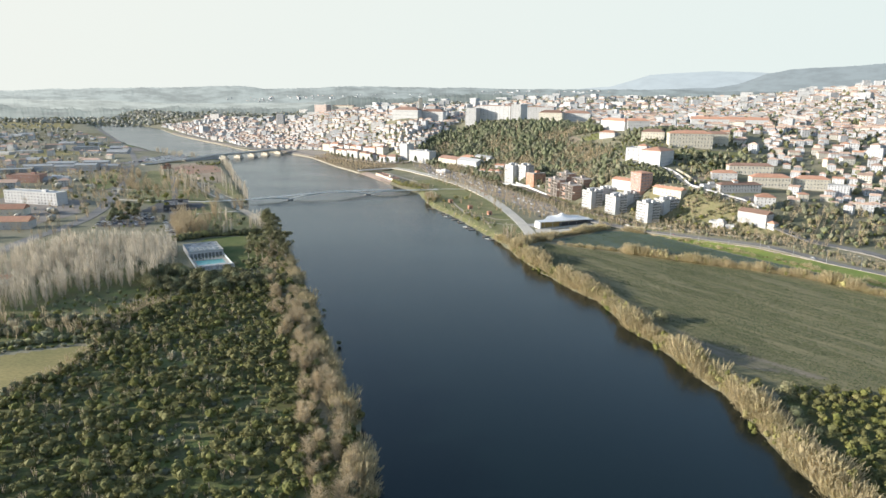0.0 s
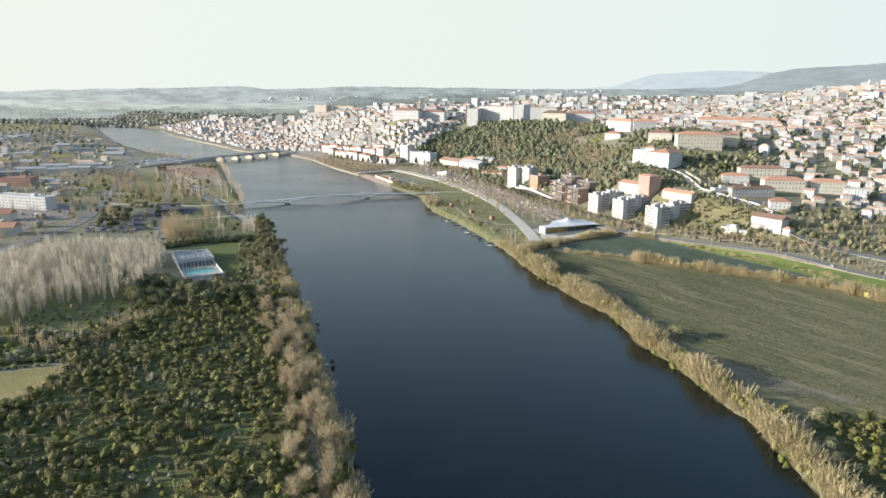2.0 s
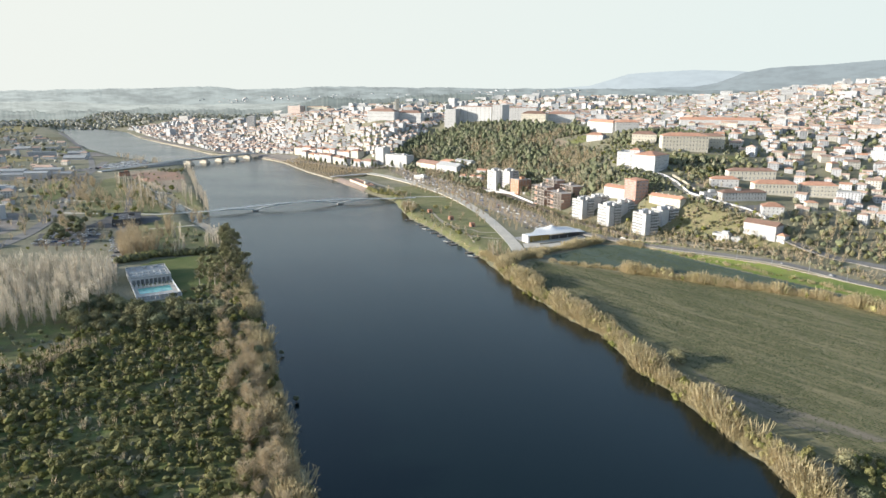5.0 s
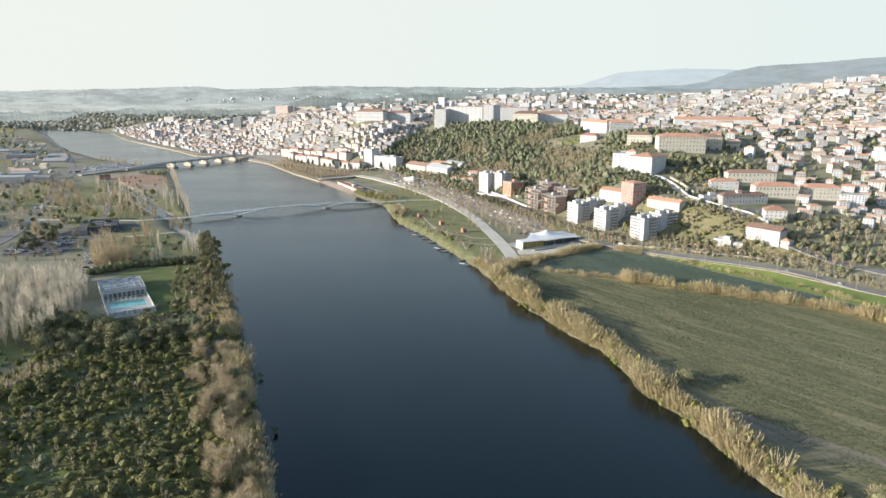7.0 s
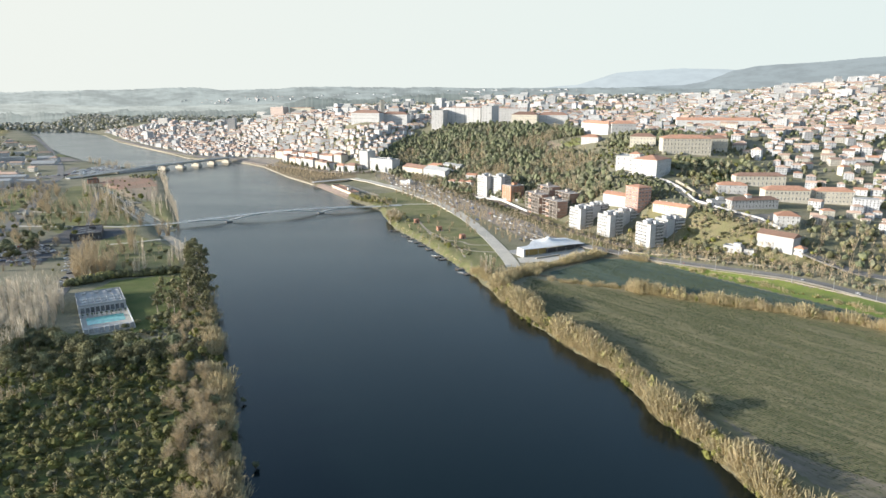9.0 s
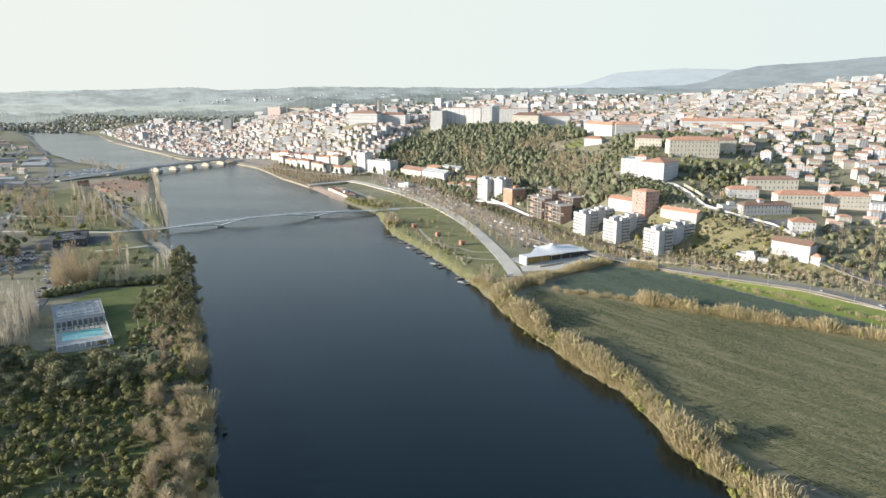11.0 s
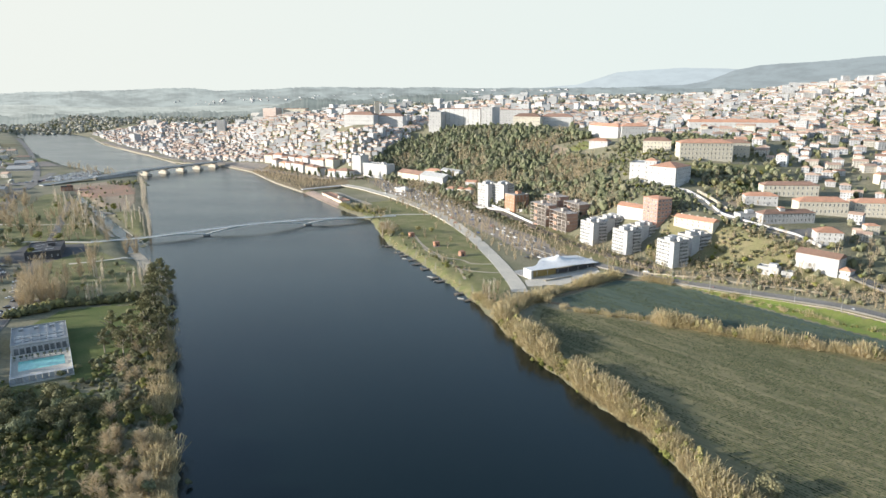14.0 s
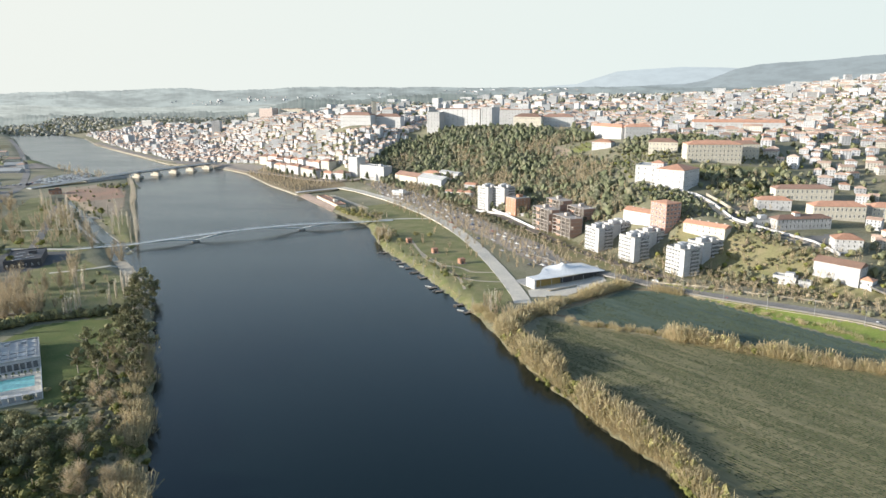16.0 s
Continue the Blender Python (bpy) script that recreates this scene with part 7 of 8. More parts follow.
# trees among the houses and in the plain
GARDEN = [shape([((np.array(s[0]) * (2.6, 2.6, 2.8) - (0, 0, 0.6), s[1]), k)]) for k, s in enumerate(FAR)]
GARDENLOW = [shape([((np.array(s[0]) * (2.6, 2.6, 2.8) - (0, 0, 0.6), s[1]), k)]) for k, s in enumerate(LOW)]
bag = Bag()


def open_ground(x, y):
    ok = shore(x, y) > 14
    for cx, cy, r in TAKEN:
        ok &= (x - cx) ** 2 + (y - cy) ** 2 > (r * 0.9 + 2) ** 2
    return ok


heap(bag, GARDEN[:2] + GARDENLOW, strewn([(255, 620), (240, 575), (300, 520), (700, 420), (900, 700), (800, 1150), (450, 1250), (180, 1120), (260, 930), (280, 860), (330, 800), (285, 770), (215, 760), (225, 660)], 1500, 5.5, 60000, ok=open_ground), 0.5, 1.3)
heap(bag, GARDEN, strewn([(166, 724), (200, 700), (205, 650), (215, 625), (180, 660), (165, 700)], 90, 4, ok=open_ground), 0.5, 1.0)
heap(bag, GARDEN, strewn([(190, 770), (215, 790), (300, 768), (312, 730), (300, 700), (225, 700), (222, 720)], 90, 5.5, ok=lambda x, y: open_ground(x, y) & (waves(x, y, 40, 52) > -0.1)), 0.7, 1.6)
heap(bag, GARDEN, strewn([(258, 555), (300, 520), (345, 515), (420, 540), (420, 600), (285, 600)], 130, 5.5, ok=open_ground), 0.5, 1.3)
heap(bag, GARDEN, strewn([(200, 870), (240, 865), (330, 850), (330, 930), (200, 920)], 170, 6, ok=open_ground), 0.8, 1.6)
heap(bag, GARDENLOW, strewn([(255, 620), (420, 560), (760, 560), (1000, 520), (1300, 900), (1250, 1500), (900, 1700), (500, 1750), (200, 1650), (100, 1420), (200, 1120), (300, 900)], 1100, 9, 60000, ok=open_ground), 0.7, 1.5)
heap(bag, GARDENLOW, strewn([(-125, 1135), (-262, 1290), (-420, 1380), (-620, 1620), (-560, 1760), (-250, 1560), (20, 1420), (90, 1310), (-60, 1180)], 480, 8, 40000, ok=open_ground), 0.7, 1.4)
heap(bag, GARDENLOW, strewn([(200, 1120), (900, 900), (1400, 1000), (2000, 1300), (2100, 2400), (400, 2500), (-300, 1700), (100, 1420)], 1500, 16, 60000, ok=open_ground), 1.0, 2.2)
bulk("garden_trees", bag.mesh("garden_trees", [LEAFDARK, LEAFWOOD, LEAFGUM]), "dark green trees between the houses", "trees")
bag = Bag()
SLOPE = [shape([((np.array(s[0]) * (1.6, 1.6, 1.3), s[1]), k)]) for k, s in enumerate(FAR)]
heap(bag, SLOPE, strewn([(108, 690), (150, 630), (190, 592), (222, 628), (205, 650), (180, 690), (140, 720), (120, 712)], 220, 2.8, ok=lambda x, y: open_ground(x, y) & (waves(x, y, 26, 72) > -0.1)), 0.4, 1.2, 0.2)
heap(bag, SLOPE, np.concatenate([strewn([(150, 605), (185, 575), (232, 548), (262, 530), (275, 545), (245, 590), (215, 625), (196, 628), (205, 600)], 300, 2.4, ok=lambda x, y: open_ground(x, y) & (waves(x, y, 24, 71) > 0.0)), strewn([(90, 700), (128, 625), (150, 604), (152, 610), (112, 665), (80, 745), (30, 870), (-10, 940), (0, 880), (55, 770)], 260, 3, ok=open_ground)]), 0.4, 1.3, 0.2)
bulk("slope_scrub", bag.mesh("slope_scrub", [LEAFGUM, LEAFWOOD, TWIG]), "green and brown scrub on the slope above the road", "scrub")
bag = Bag()
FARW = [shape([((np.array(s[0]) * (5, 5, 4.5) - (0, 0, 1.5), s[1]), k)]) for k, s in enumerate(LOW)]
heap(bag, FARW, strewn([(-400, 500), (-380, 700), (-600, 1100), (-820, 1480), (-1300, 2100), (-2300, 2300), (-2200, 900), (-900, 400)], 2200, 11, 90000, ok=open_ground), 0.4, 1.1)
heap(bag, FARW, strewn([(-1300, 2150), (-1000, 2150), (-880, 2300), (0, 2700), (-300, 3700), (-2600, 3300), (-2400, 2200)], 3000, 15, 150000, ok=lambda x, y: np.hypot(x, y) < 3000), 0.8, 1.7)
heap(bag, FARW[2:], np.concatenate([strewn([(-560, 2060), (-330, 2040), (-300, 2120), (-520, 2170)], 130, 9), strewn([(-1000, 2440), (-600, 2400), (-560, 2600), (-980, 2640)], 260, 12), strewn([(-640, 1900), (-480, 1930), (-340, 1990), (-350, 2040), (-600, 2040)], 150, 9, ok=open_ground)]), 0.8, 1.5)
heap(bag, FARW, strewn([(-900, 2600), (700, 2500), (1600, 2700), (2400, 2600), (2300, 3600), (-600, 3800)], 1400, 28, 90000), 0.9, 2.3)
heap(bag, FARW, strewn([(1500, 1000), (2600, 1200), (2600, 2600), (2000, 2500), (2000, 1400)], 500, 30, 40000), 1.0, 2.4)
bulk("far_woods", bag.mesh("far_woods", [HAZEWOOD, HAZEWOOD, LEAFWOOD]), "distant haze-pale winter woods over the plain and low hills", "woods")

# ---- bridges ----


def girder(name, pts, wide, deep, material, parent, label=""):
    """A deck of rectangular section through points (x, y, z of the top)."""
    p = np.array(pts, float)
    t = np.gradient(p[:, :2], axis=0)
    t /= np.linalg.norm(t, axis=1)[:, None]
    s = np.c_[t[:, 1], -t[:, 0], 0 * t[:, 0]] * wide / 2
    lo = p - (np.c_[0 * p[:, 0], 0 * p[:, 0], np.broadcast_to(deep, len(p))])
    v = np.concatenate([p - s, p + s, lo + s * 0.8, lo - s * 0.8])
    n = len(p)
    f = [(n * c + k, n * ((c + 1) % 4) + k, n * ((c + 1) % 4) + k + 1, n * c + k + 1) for c in range(4) for k in range(n - 1)]
    f += [(0, 3 * n, 2 * n, n), (n - 1, 2 * n - 1, 3 * n - 1, 4 * n - 1)]
    return solid(name, (v, f), material, parent, None, label)


foot = tagged(new("footbridge"), "slender white arched footbridge with railings over the river", "bridge")
ends = np.array([(-297, 717), (-248, 738), (-213, 757), (-171, 781), (-130, 804), (-80, 823), (-46, 832)], float)
far = np.concatenate([[0], np.cumsum(np.hypot(*np.diff(ends, axis=0).T))])
s = np.linspace(0, far[-1], 80)
bx, by = np.interp(s, far, ends[:, 0]), np.interp(s, far, ends[:, 1])
mid = far[3]
bz = 3.4 + 2.7 * np.clip(1 - ((s - mid) / 100) ** 2, 0, 1) ** 1.15
deck_pts = np.stack([bx, by, bz], -1)
girder("deck", deck_pts, 3.8, 0.4, STEEL, foot)
for side in (-1, 1):
    t = np.gradient(deck_pts[:, :2], axis=0)
    t /= np.linalg.norm(t, axis=1)[:, None]
    edge_pts = deck_pts + np.c_[t[:, 1], -t[:, 0], 0 * s] * 1.8 * side
    girder("handrail", edge_pts + (0, 0, 1.15), 0.08, 0.08, STEEL, foot)
    girder("railing_panel", edge_pts + (0, 0, 0.6), 0.04, 0.12, STEEL, foot)
for fx, at in ((far[2], 0), (far[4], 1)):
    base = np.array([np.interp(fx, far, ends[:, 0]), np.interp(fx, far, ends[:, 1])])
    pier = solid("pier", joined(box(-3, -2, -3, 3, 2, 1.0), box(-2.2, -1.5, 1.0, 2.2, 1.5, 1.6)), CONCRETE, foot, Matrix.Translation((*base, 0)) @ Matrix.Rotation(0.52, 4, "Z"))
    for reach in (-38, 38):
        u = np.linspace(0, 1, 14)
        q = fx + reach * u
        z1 = np.interp(q, s, bz) - 0.6
        z = 1.2 + (z1 - 1.2) * (1 - (1 - u) ** 1.9)
        girder("arch", np.stack([np.interp(q, far, ends[:, 0]), np.interp(q, far, ends[:, 1]), z + 0.4], -1), 2.6, 1.0, STEEL, foot)

old = tagged(new("road_bridge"), "long low concrete road bridge on pale stone piers", "bridge")
way = np.array([76, 122.0]) / math.hypot(76, 122)
q0 = np.array([-457, 1185.0])
road_pts = [(*(q0 + way * u), 8.2 if u > -20 else max(4.0, 8.2 + (u + 20) * 0.036)) for u in np.linspace(-150, 160, 63)]
girder("deck", [(x, y, z) for x, y, z in road_pts], 13, 0.8, PALECONCRETE, old)
tn = np.array([way[1], -way[0]])
for side in (-1, 1):
    girder("parapet", [(x + tn[0] * 6.2 * side, y + tn[1] * 6.2 * side, z + 1.0) for x, y, z in road_pts], 0.3, 1.05, PALECONCRETE, old)
for u in (8, 40, 72, 104, 136):
    c = q0 + way * u
    solid("pier", joined(box(-4, -9, -3, 4, 9, 2.8), box(-1.4, -6.5, 2.8, 1.4, 6.5, 7.0)), PALEPATH, old, Matrix.Translation((*c, 0)) @ Matrix.Rotation(math.atan2(way[1], way[0]), 4, "Z"))
for u0, u1 in ((8, 40), (40, 72), (72, 104), (104, 136)):
    pts = [(*(q0 + way * u), 7.0) for u in np.linspace(u0, u1, 12)]
    girder("arch", pts, 11, 0.2 + 1.3 * (np.abs(np.linspace(-1, 1, 12)) ** 2), PALECONCRETE, old)
solid("abutment", box(-65, -6.4, -1, 0, 6.4, 6.8), GREYWALL, old, Matrix.Translation((*(q0 - way * 8), 0)) @ Matrix.Rotation(math.atan2(way[1], way[0]), 4, "Z"))
for u in range(-100, 150, 25):
    c = q0 + way * u + tn * 5.6
    solid("lamp_post", joined(limb((0, 0, 0), (0, 0, 7.5), 0.12, 0.07), box(-0.1, -1.6, 7.4, 0.1, 0.1, 7.55)), GALV, old, Matrix.Translation((*c, 8.1)))
canal_bridge = tagged(new("canal_bridge"), "flat pale footbridge over the canal", "bridge")
girder("deck", [(-376, 864, 3.4), (-359, 857, 3.8), (-342, 851, 3.4)], 3.5, 0.6, CONCRETE, canal_bridge)
culvert = tagged(new("park_ramp"), "flat dark ramp over the waterfront park entrance", "bridge")
girder("deck", [(-176, 1004, 5.4), (-150, 1020, 5.8), (-124, 1036, 6.0)], 9, 0.8, GREYWALL, culvert)

# ---- the pavilion with the membrane roof ----
pav = tagged(new("pavilion"), "low pavilion with a white peaked membrane roof and dark glass front", "pavilion")
pav.matrix_basis = Matrix.Translation((62, 599, 3.1)) @ Matrix.Rotation(radians(29), 4, "Z")
n = 25
X, W = np.meshgrid(np.linspace(-1.5, 58, n), np.linspace(0, 1, 13))
U = (X + 1.5) / 59.5
Y = W * (9 + 15 * smooth((X - 6) / 22))
Zr = 6.3 - 1.9 * np.clip((U - 0.55) / 0.45, 0, 1) ** 1.3 - 0.8 * np.sin(U * 3.14) * (1 - 0.4 * W)
for cx, cy, k in ((33, 15, 5.2), (46, 13, 2.2), (17, 15, 1.4)):
    Zr = Zr + k * np.exp(-np.hypot(X - cx, (Y - cy) * 1.2) / 4.6)
v = np.stack([X, Y, Zr], -1).reshape(-1, 3)
f = [(j * n + i, j * n + i + 1, (j + 1) * n + i + 1, (j + 1) * n + i) for j in range(12) for i in range(n - 1)]
m = len(v)
v = np.concatenate([v, v - (0, 0, 0.35)])
f += [tuple(m + q for q in reversed(g)) for g in list(f)]
rim = list(range(n)) + [j * n + n - 1 for j in range(1, 13)] + [12 * n + i for i in range(n - 2, -1, -1)] + [j * n for j in range(11, 0, -1)]
f += [(a, m + a, m + b, b) for a, b in zip(rim, rim[1:] + rim[:1])]
child("roof", made("roof", v, f, [MEMBRANE]), pav, None, "white stretched membrane roof")
solid("end_wall", box(-1.5, 0, -0.5, 0, 9, 5.9), WHITE, pav)
solid("yellow_wall", box(0.2, 3.0, 0, 22, 3.4, 5.2), YELLOW, pav, None, "ochre panelled side wall")
solid("back_wall", box(26, 22, -0.5, 56, 22.6, 3.6), GREYWALL, pav)
solid("inner_wall", box(0, 7.6, -0.5, 26, 8.2, 4.8), GREYWALL, pav)
solid("front_glass", box(22, 2.4, 0, 56, 2.8, 3.9), DARKROOF, pav, None, "dark glazed front")
solid("side_glass", box(56, 2.8, 0, 56.4, 22, 3.4), GLASS, pav)
solid("floor", box(-1.5, -1, -0.6, 57.5, 24, 0.12), CONCRETE, pav)
for k in range(9):
    solid("mullion", box(22 + k * 4.2, 2.2, 0, 22.2 + k * 4.2, 2.4, 3.9), IRON, pav)
for k in range(6):
    solid("post", limb((0, 0, 0), (0, 0, 5.0 - 0.3 * k), 0.12, 0.1), STEEL, pav, Matrix.Translation((4 + 9 * k, 0.8, 0)))
solid("terrace_ramp", joined(box(4, -9, -0.4, 26, -8.4, 1.2), box(4, -8.4, -0.4, 26, -6.5, 0.5)), STONE, pav)
TAKEN.append((90, 620, 34))

# ---- the swimming pool ----
pool = tagged(new("swimming_pool_building"), "white poolside building with terrace and rows of openings", "building")
pool.matrix_basis = Matrix.Translation((-199, 474.5, 3.0)) @ Matrix.Rotation(radians(31), 4, "Z")
solid("wall", box(-12.5, 0, -0.5, 12.5, 30, 4.2), WHITE, pool)
solid("roof", roof_shape(25, 30, "flat", 0), GREYROOF, pool, Matrix.Translation((0, 15, 4.2)))
for i in range(6):
    for j in range(2):
        solid("roof_panel", joined(box(-1.6, -2.4, 0, 1.6, 2.4, 0.12), box(-1.5, -2.3, 0.12, 1.5, 2.3, 0.2)), GLASS, pool, Matrix.Translation((-9 + 3.6 * i, 8 + 6 * j, 4.32)), "tilted dark glass roof panel" if i + j == 0 else "")
for k in range(7):
    solid("beam", box(-0.15, 0.3, 0, 0.15, 29.7, 0.3), GREYROOF, pool, Matrix.Translation((-10.8 + 3.6 * k, 0, 4.5)))
for k in range(3):
    solid("roof_unit", box(-1.2, -1, 0, 1.2, 1, 1.2), GALV, pool, Matrix.Translation((-8 + 7 * k, 25, 4.32)))
for k in range(9):
    solid("doorway", joined(box(-0.95, -0.05, 0.1, 0.95, 0.06, 3.2)), GLASS, pool, Matrix.Translation((-10.4 + 2.6 * k, 0, 0)))
    solid("pillar", box(-0.25, -0.5, 0, 0.25, 0, 4.0), WHITE, pool, Matrix.Translation((-11.7 + 2.6 * k, 0, 0)))
terrace = tagged(new("pool_terrace"), "pale paved terrace round the swimming pool", "terrace")
terrace.matrix_basis = pool.matrix_basis
solid("paving", joined(box(-12.5, -41, -0.6, 12.5, -24, 0.3), box(-12.5, -10.5, -0.6, 12.5, -0.6, 0.3), box(-12.5, -24, -0.6, -9.6, -10.5, 0.3), box(9.6, -24, -0.6, 12.5, -10.5, 0.3)), PALEPATH, terrace)
solid("water", box(-9.6, -24, -0.6, 9.6, -10.5, 0.12), POOLWATER, terrace, None, "turquoise pool water")
for a in (-1, 1):
    solid("glass_screen", box(12.4 * a - 0.1, -41, 0.3, 12.4 * a + 0.1, -1, 2.2), STEEL, terrace)
for k in range(10):
    solid("cabin", joined(box(-1, -1.2, 0.3, 1, 1.2, 2.8), box(-1.1, -1.3, 2.8, 1.1, 1.3, 2.95)), (WHITE, GREYWALL)[k % 2], terrace, Matrix.Translation((-11.2 + 2.5 * k, -38, 0)))
TAKEN.append((-196, 465, 34))
planter = tagged(new("potted_palm"), "small potted evergreen on the pool terrace", "plant", "terrace plants")
solid("pot", joined(limb((0, 0, 0), (0, 0, 0.6), 0.3, 0.42, 8)), STONE, planter)
child("crown", made("crown", np.array(SMALL[0][0]) * (0.85, 0.85, 0.95) + (0, 0, 0.3), SMALL[0][1], [LEAFDARK]), planter)
planter.matrix_basis = pool.matrix_basis @ Matrix.Translation((-11, -8.6, 0.3))
for k in range(1, 10):
    copy_thing(planter, pool.matrix_basis @ Matrix.Translation((-11 + 2.45 * k, -8.6, 0.3)))


def lounger(x, y):
    ob = tagged(new("sun_lounger"), "dark sun lounger on the pool terrace", "lounger", "pool loungers")
    ob.matrix_basis = pool.matrix_basis @ Matrix.Translation((x, y, 0.3))
    solid("bed", box(-0.35, -0.9, 0.3, 0.35, 0.5, 0.4), DARKROOF, ob)
    solid("backrest", ([(-0.35, 0.5, 0.35), (0.35, 0.5, 0.35), (0.35, 1.0, 0.8), (-0.35, 1.0, 0.8), (-0.35, 0.5, 0.28), (0.35, 0.5, 0.28), (0.35, 1.0, 0.73), (-0.35, 1.0, 0.73)],
                       [(0, 1, 2, 3), (7, 6, 5, 4), (0, 4, 5, 1), (1, 5, 6, 2), (2, 6, 7, 3), (3, 7, 4, 0)]), DARKROOF, ob)
    solid("frame", joined(box(-0.35, -0.85, 0, -0.3, -0.8, 0.3), box(0.3, -0.85, 0, 0.35, -0.8, 0.3), box(-0.35, 0.4, 0, -0.3, 0.45, 0.3), box(0.3, 0.4, 0, 0.35, 0.45, 0.3)), GALV, ob)


for k in range(6):
    lounger(-8 + 3.2 * k, -5.5)

# ---- park huts, jetties, kiosk ----


def hut(x, y, turn):
    ob = tagged(new("park_hut"), "small pale red timber cube hut on the park lawn", "hut", "park huts")
    ob.matrix_basis = Matrix.Translation((x, y, float(lift(x, y)) + 0.1)) @ Matrix.Rotation(radians(turn), 4, "Z") @ Matrix.Diagonal((0.8, 0.8, 0.8, 1))
    solid("wall", joined(box(-2.6, -2.6, -0.3, 2.6, -2.4, 4.4), box(-2.6, 2.4, -0.3, 2.6, 2.6, 4.4), box(-2.6, -2.4, -0.3, -2.4, 2.4, 4.4), box(2.4, -2.4, -0.3, 2.6, 2.4, 4.4)), REDWOOD, ob)
    solid("roof", box(-2.7, -2.7, 4.4, 2.7, 2.7, 4.65), REDWOOD, ob)
    solid("doorway", box(-0.9, -2.66, 0, 0.9, -2.6, 2.4), DARKROOF, ob)
    solid("terrace", box(-4, -4.4, -0.4, 4, 3, 0.08), PAVING, ob)
    for k in range(8):
        solid("slat", box(-2.66, -2.35 + 0.62 * k, 0, -2.6, -2.1 + 0.62 * k, 4.2), REDWOOD, ob)


for x, y in ((-26, 735), (-4, 699), (16, 666)):
    hut(x, y, 24)


def jetty(x, y, turn, long):
    ob = tagged(new("fishing_jetty"), "small dark wooden fishing platform at the bank", "jetty", "fishing platforms")
    ob.matrix_basis = Matrix.Translation((x, y, 0.55)) @ Matrix.Rotation(radians(turn), 4, "Z")
    for k in range(int(long / 1.0)):
        solid("plank", box(-1.4, -k * 1.0 - 0.94, 0, 1.4, -k * 1.0, 0.08), BARK, ob)
    for a, b in ((-1.3, -0.4), (1.3, -0.4), (-1.3, -long + 0.3), (1.3, -long + 0.3)):
        solid("post", limb((0, 0, -2.5), (0, 0, 0.5), 0.12, 0.11), BARK, ob, Matrix.Translation((a, b, 0)))


for x, y in ((-43, 711), (-31, 687), (-21, 664), (-15, 652), (-9, 638), (-2, 614), (2, 606), (14, 577), (19, 563), (-27, 678)):
    jetty(x, y, -62, rng.uniform(4, 7))

def rowing_boat(x, y, turn, paint):
    ob = tagged(new("rowing_boat"), "small worn wooden rowing boat moored at the bank", "boat", "moored boats")
    ob.matrix_basis = Matrix.Translation((x, y, 0.05)) @ Matrix.Rotation(turn, 4, "Z")
    ring = [(-2.4, 0.55, 0.0), (-1.2, 0.8, -0.15), (0.4, 0.85, -0.18), (1.6, 0.6, -0.1), (2.6, 0.06, 0.15)]
    v = []
    for a, b, c in ring:
        v += [(a, -b, 0.45), (a, -b * 0.6, c), (a, b * 0.6, c), (a, b, 0.45), (a, b * 0.9, 0.45), (a, b * 0.5, c + 0.08), (a, -b * 0.5, c + 0.08), (a, -b * 0.9, 0.45)]
    f = [(8 * k + j, 8 * k + (j + 1) % 8, 8 * k + 8 + (j + 1) % 8, 8 * k + 8 + j) for k in range(4) for j in range(8)]
    f += [(7, 6, 5, 4, 3, 2, 1, 0), tuple(range(32, 40))]
    solid("hull", (v, f), paint, ob)
    for a in (-1.3, 0.2):
        solid("bench", box(a - 0.15, -0.68, 0.25, a + 0.15, 0.68, 0.31), BARK, ob)


for k, (x, y) in enumerate(((-49, 712), (-37, 688), (-29, 668), (-21, 651), (-15, 640), (-8, 616), (-4, 606), (9, 575), (12, 566))):
    rowing_boat(x, y, 1.1 + 0.7 * (k % 3), (CONCRETE, BARK, GREYROOF)[k % 3])

flood_steps = tagged(new("river_steps"), "reddish paved terraces with low walls at the water", "steps")
for k in range(4):
    girder("step", [(-100 - 2 * k + 9 * k, 892 + 3 * k, 1.2 + 0.7 * k), (-124 + 7 * k, 932 + 3 * k, 1.2 + 0.7 * k), (-152 + 7 * k, 984 + 3 * k, 1.2 + 0.7 * k)], 6.5, 1.6, (REDSOIL, STONE)[k % 2], flood_steps)

# ---- street lamps, cars ----


def street_lamp(x, y, turn):
    ob = tagged(new("street_lamp"), "tall grey steel street lamp beside the road", "street lamp", "road lamps")
    ob.matrix_basis = Matrix.Translation((x, y, float(lift(x, y)) + 0.3)) @ Matrix.Rotation(turn, 4, "Z")
    solid("pole", limb((0, 0, -0.5), (0, 0, 9.5), 0.14, 0.07, 6), GALV, ob)
    arm = solid("arm", limb((0, 0, 9.4), (0, 2.0, 9.9), 0.06, 0.05, 5), GALV, ob)
    solid("lantern", box(-0.18, 1.7, 9.8, 0.18, 2.6, 10.0), GALV, arm)


for x, y in along([(100, 632), (129, 600), (160, 571), (189, 549), (219, 527), (253, 500), (285, 458)], 24):
    street_lamp(x, y, 0.9)
for x, y in along([(36, 655), (15, 768), (-26, 872), (-88, 982)], 32):
    street_lamp(x, y, -1.2)


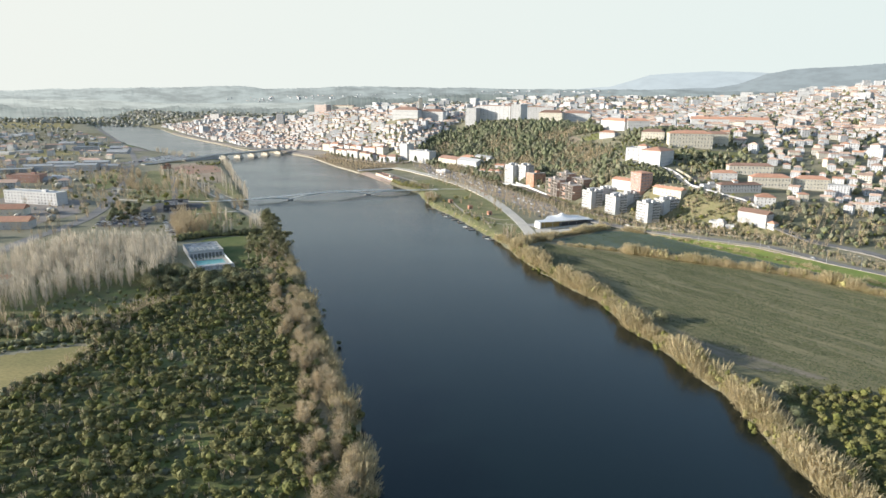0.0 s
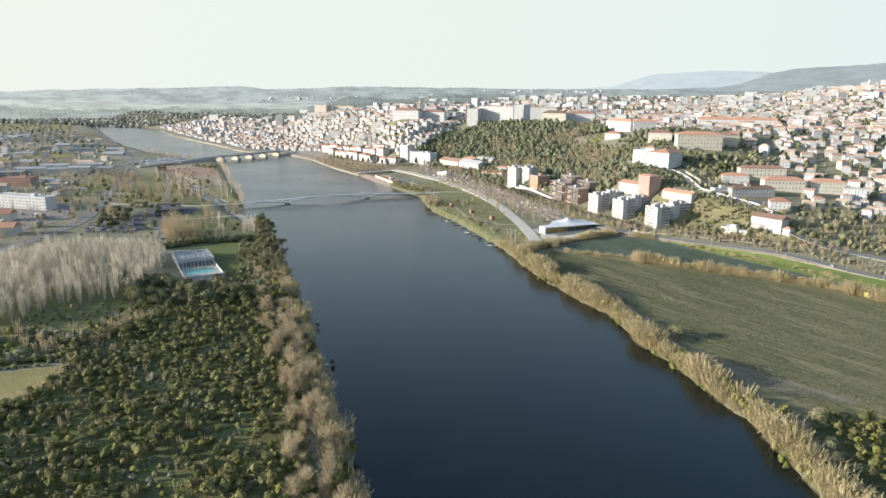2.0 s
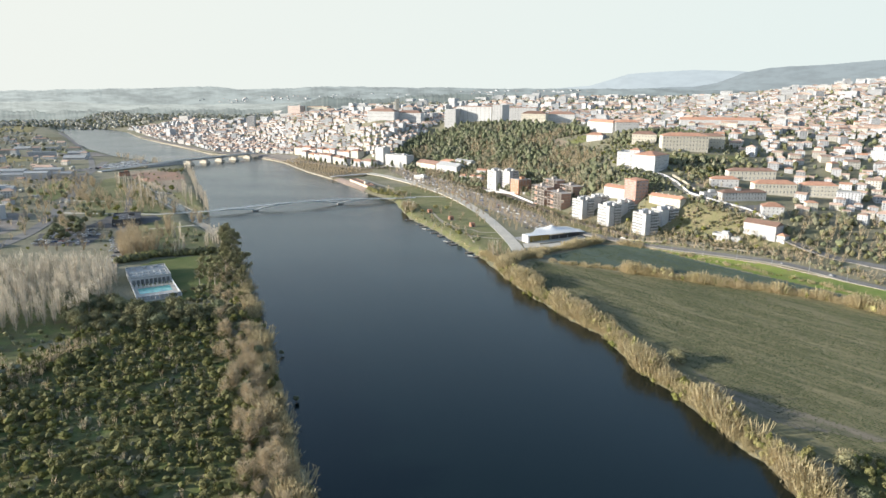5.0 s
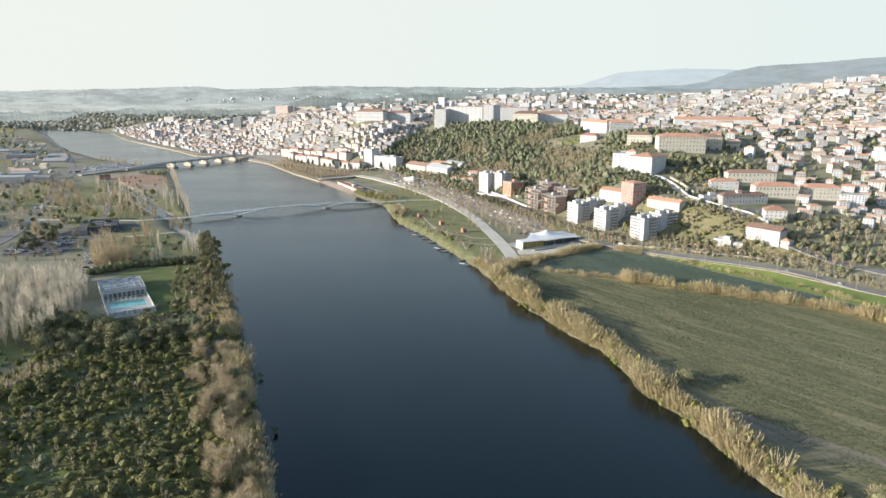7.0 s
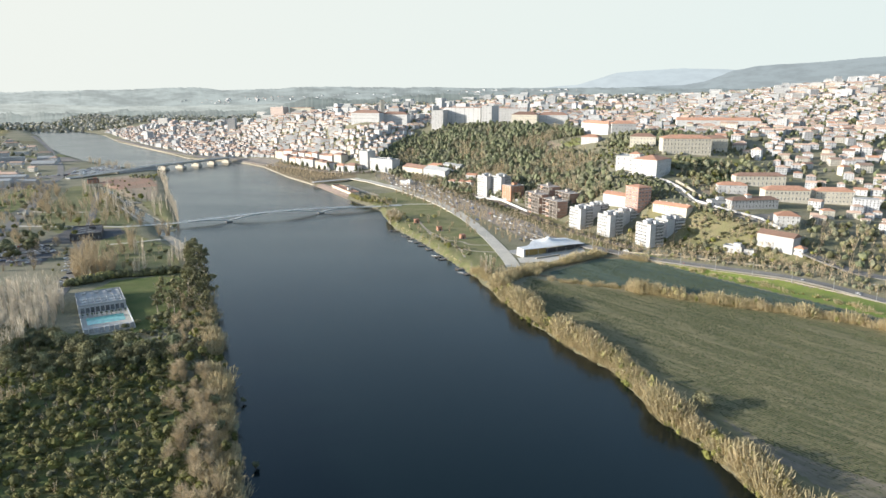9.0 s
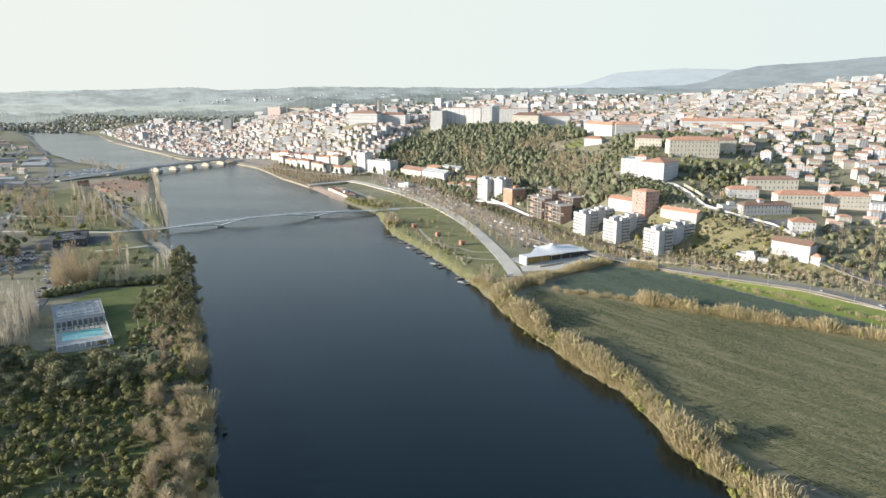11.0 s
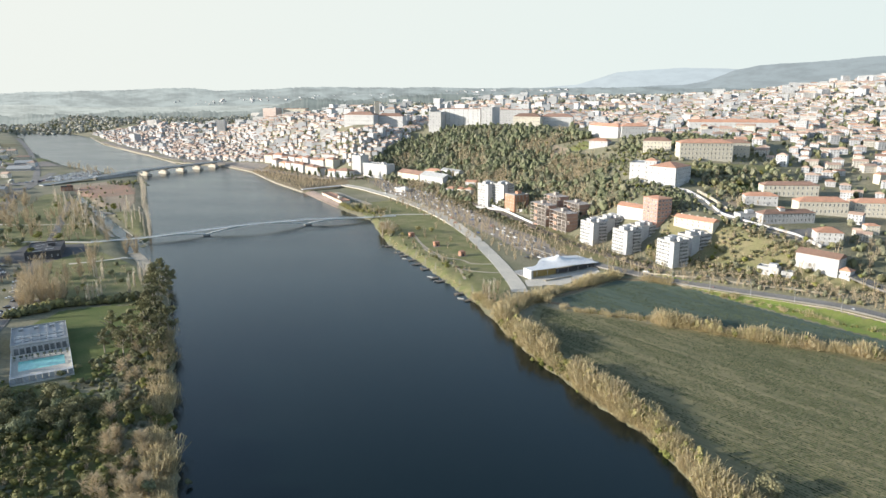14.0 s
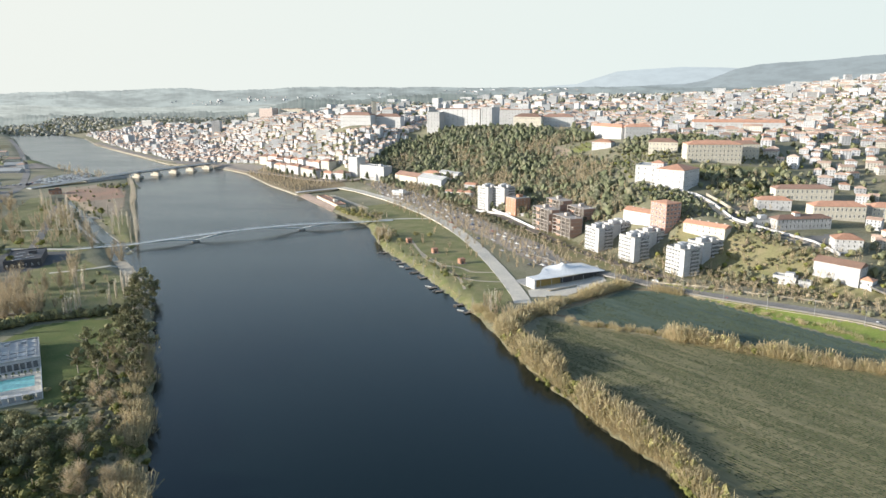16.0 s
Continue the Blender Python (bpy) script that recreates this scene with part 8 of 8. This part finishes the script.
def car(x, y, turn, paint, z=None):
    ob = tagged(new("parked_car"), "parked car seen from far above", "car", "parked cars")
    ob.matrix_basis = Matrix.Translation((x, y, (float(lift(x, y)) if z is None else z) + 0.3)) @ Matrix.Rotation(turn, 4, "Z")
    prof = [(-2.1, 0.35), (-2.15, 0.8), (-1.2, 0.92), (1.5, 0.95), (2.05, 0.85), (2.1, 0.35)]
    v = [(a, s_ * 0.86, b) for s_ in (-1, 1) for a, b in prof]
    n = len(prof)
    f = [tuple(range(n))[::1], tuple(range(2 * n - 1, n - 1, -1))] + [(k, n + k, n + (k + 1) % n, (k + 1) % n) for k in range(n)]
    solid("body", (v, f), paint, ob)
    solid("cabin", ([(-1.0, -0.8, 0.92), (1.6, -0.8, 0.94), (1.1, -0.65, 1.42), (-0.4, -0.65, 1.42), (-1.0, 0.8, 0.92), (1.6, 0.8, 0.94), (1.1, 0.65, 1.42), (-0.4, 0.65, 1.42)],
                    [(0, 1, 2, 3), (7, 6, 5, 4), (3, 2, 6, 7), (0, 3, 7, 4), (1, 5, 6, 2)]), GLASS, ob)
    solid("roof_panel", box(-0.35, -0.63, 1.42, 1.05, 0.63, 1.47), paint, ob)
    for a in (-1.3, 1.3):
        for b in (-0.8, 0.8):
            solid("wheel", limb((0, -0.1, 0), (0, 0.1, 0), 0.32, 0.32, 8), RUBBER, ob, Matrix.Translation((a, b, 0.32)))
    return ob


CARBOX = shape([(box(-2.1, -0.86, 0.3, 2.1, 0.86, 0.9), 0), (([(-1.1, -0.8, 0.9), (1.6, -0.8, 0.9), (1.1, -0.65, 1.42), (-0.5, -0.65, 1.42), (-1.1, 0.8, 0.9), (1.6, 0.8, 0.9), (1.1, 0.65, 1.42), (-0.5, 0.65, 1.42)], [(0, 1, 2, 3), (7, 6, 5, 4), (0, 3, 7, 4), (1, 5, 6, 2)]), 2),
                (box(-0.45, -0.63, 1.42, 1.05, 0.63, 1.46), 0)])
bag = Bag()
lots = [[(-576, 1150), (-568, 1201), (-550, 1240), (-507, 1162), (-525, 1121), (-538, 1104), (-560, 1110)], [(90, 656), (76, 704), (52, 756), (30, 820), (0, 912), (-30, 1000), (-80, 1050), (-66, 958), (-26, 906), (2, 834), (40, 755), (74, 655)],
        [(-342, 578), (-300, 583), (-307, 618), (-345, 656), (-360, 620)], [(-238, 505), (-258, 556), (-285, 612), (-293, 610), (-266, 552), (-246, 503)]]
for area, many, turn in ((lots[0], 170, 0.95), (lots[1], 120, 2.0), (lots[2], 40, 0.4), (lots[3], 22, 0.5)):
    p = strewn(area, many, 4.4)
    for k, paint in enumerate((0, 0, 1, 3)):
        some = p[k::4]
        bag.add((CARBOX[0], CARBOX[1], [paint if q == 0 else q for q in CARBOX[2]]), np.c_[some, lift(some[:, 0], some[:, 1]) + 0.25], turn + rng.normal(size=len(some)) * 0.08, np.ones((len(some), 3)))
bulk("parked_cars", bag.mesh("parked_cars", [PAINTS[0], PAINTS[1], GLASS, PAINTS[2]]), "crowded far-off parked cars, mostly white and grey", "cars")
models = [car(0, 700, 0, p) for p in PAINTS]
spots = []
for k in range(3):
    spots += [(p[0] + 4, p[1] + 2, 2.2) for p in along([(80 - 9 * k, 655), (42 - 9 * k, 757), (0 - 7 * k, 838), (-48 - 4 * k, 932)], 36 + 6 * k, 0.6)]
spots += [(p[0], p[1], 0.4) for p in along([(-340, 588), (-304, 592)], 5)] + [(p[0], p[1], 0.4) for p in along([(-346, 612), (-308, 616)], 5)] + [(p[0], p[1], 0.4) for p in along([(-350, 634), (-318, 640)], 5)]
spots += [(150, 588, -0.7), (171, 567, -0.7), (232, 521, -0.75), (256, 500, -0.9), (140, 603, -0.7)] + [(p[0], p[1], 1.0) for p in along([(-246, 1172), (-330, 1268)], 12, 1)] + [(p[0], p[1], 1.0) for p in along([(-585, 1078), (-520, 1172)], 7, 3)]
for k, (x, y, a) in enumerate(spots):
    if k < len(models):
        models[k].matrix_basis = Matrix.Translation((x, y, float(lift(x, y)) + 0.3)) @ Matrix.Rotation(a, 4, "Z")
    else:
        copy_thing(models[(0, 1, 0, 2, 1, 4, 3)[k % 7]], Matrix.Translation((x, y, float(lift(x, y)) + 0.3)) @ Matrix.Rotation(a + rng.normal() * 0.04, 4, "Z"))
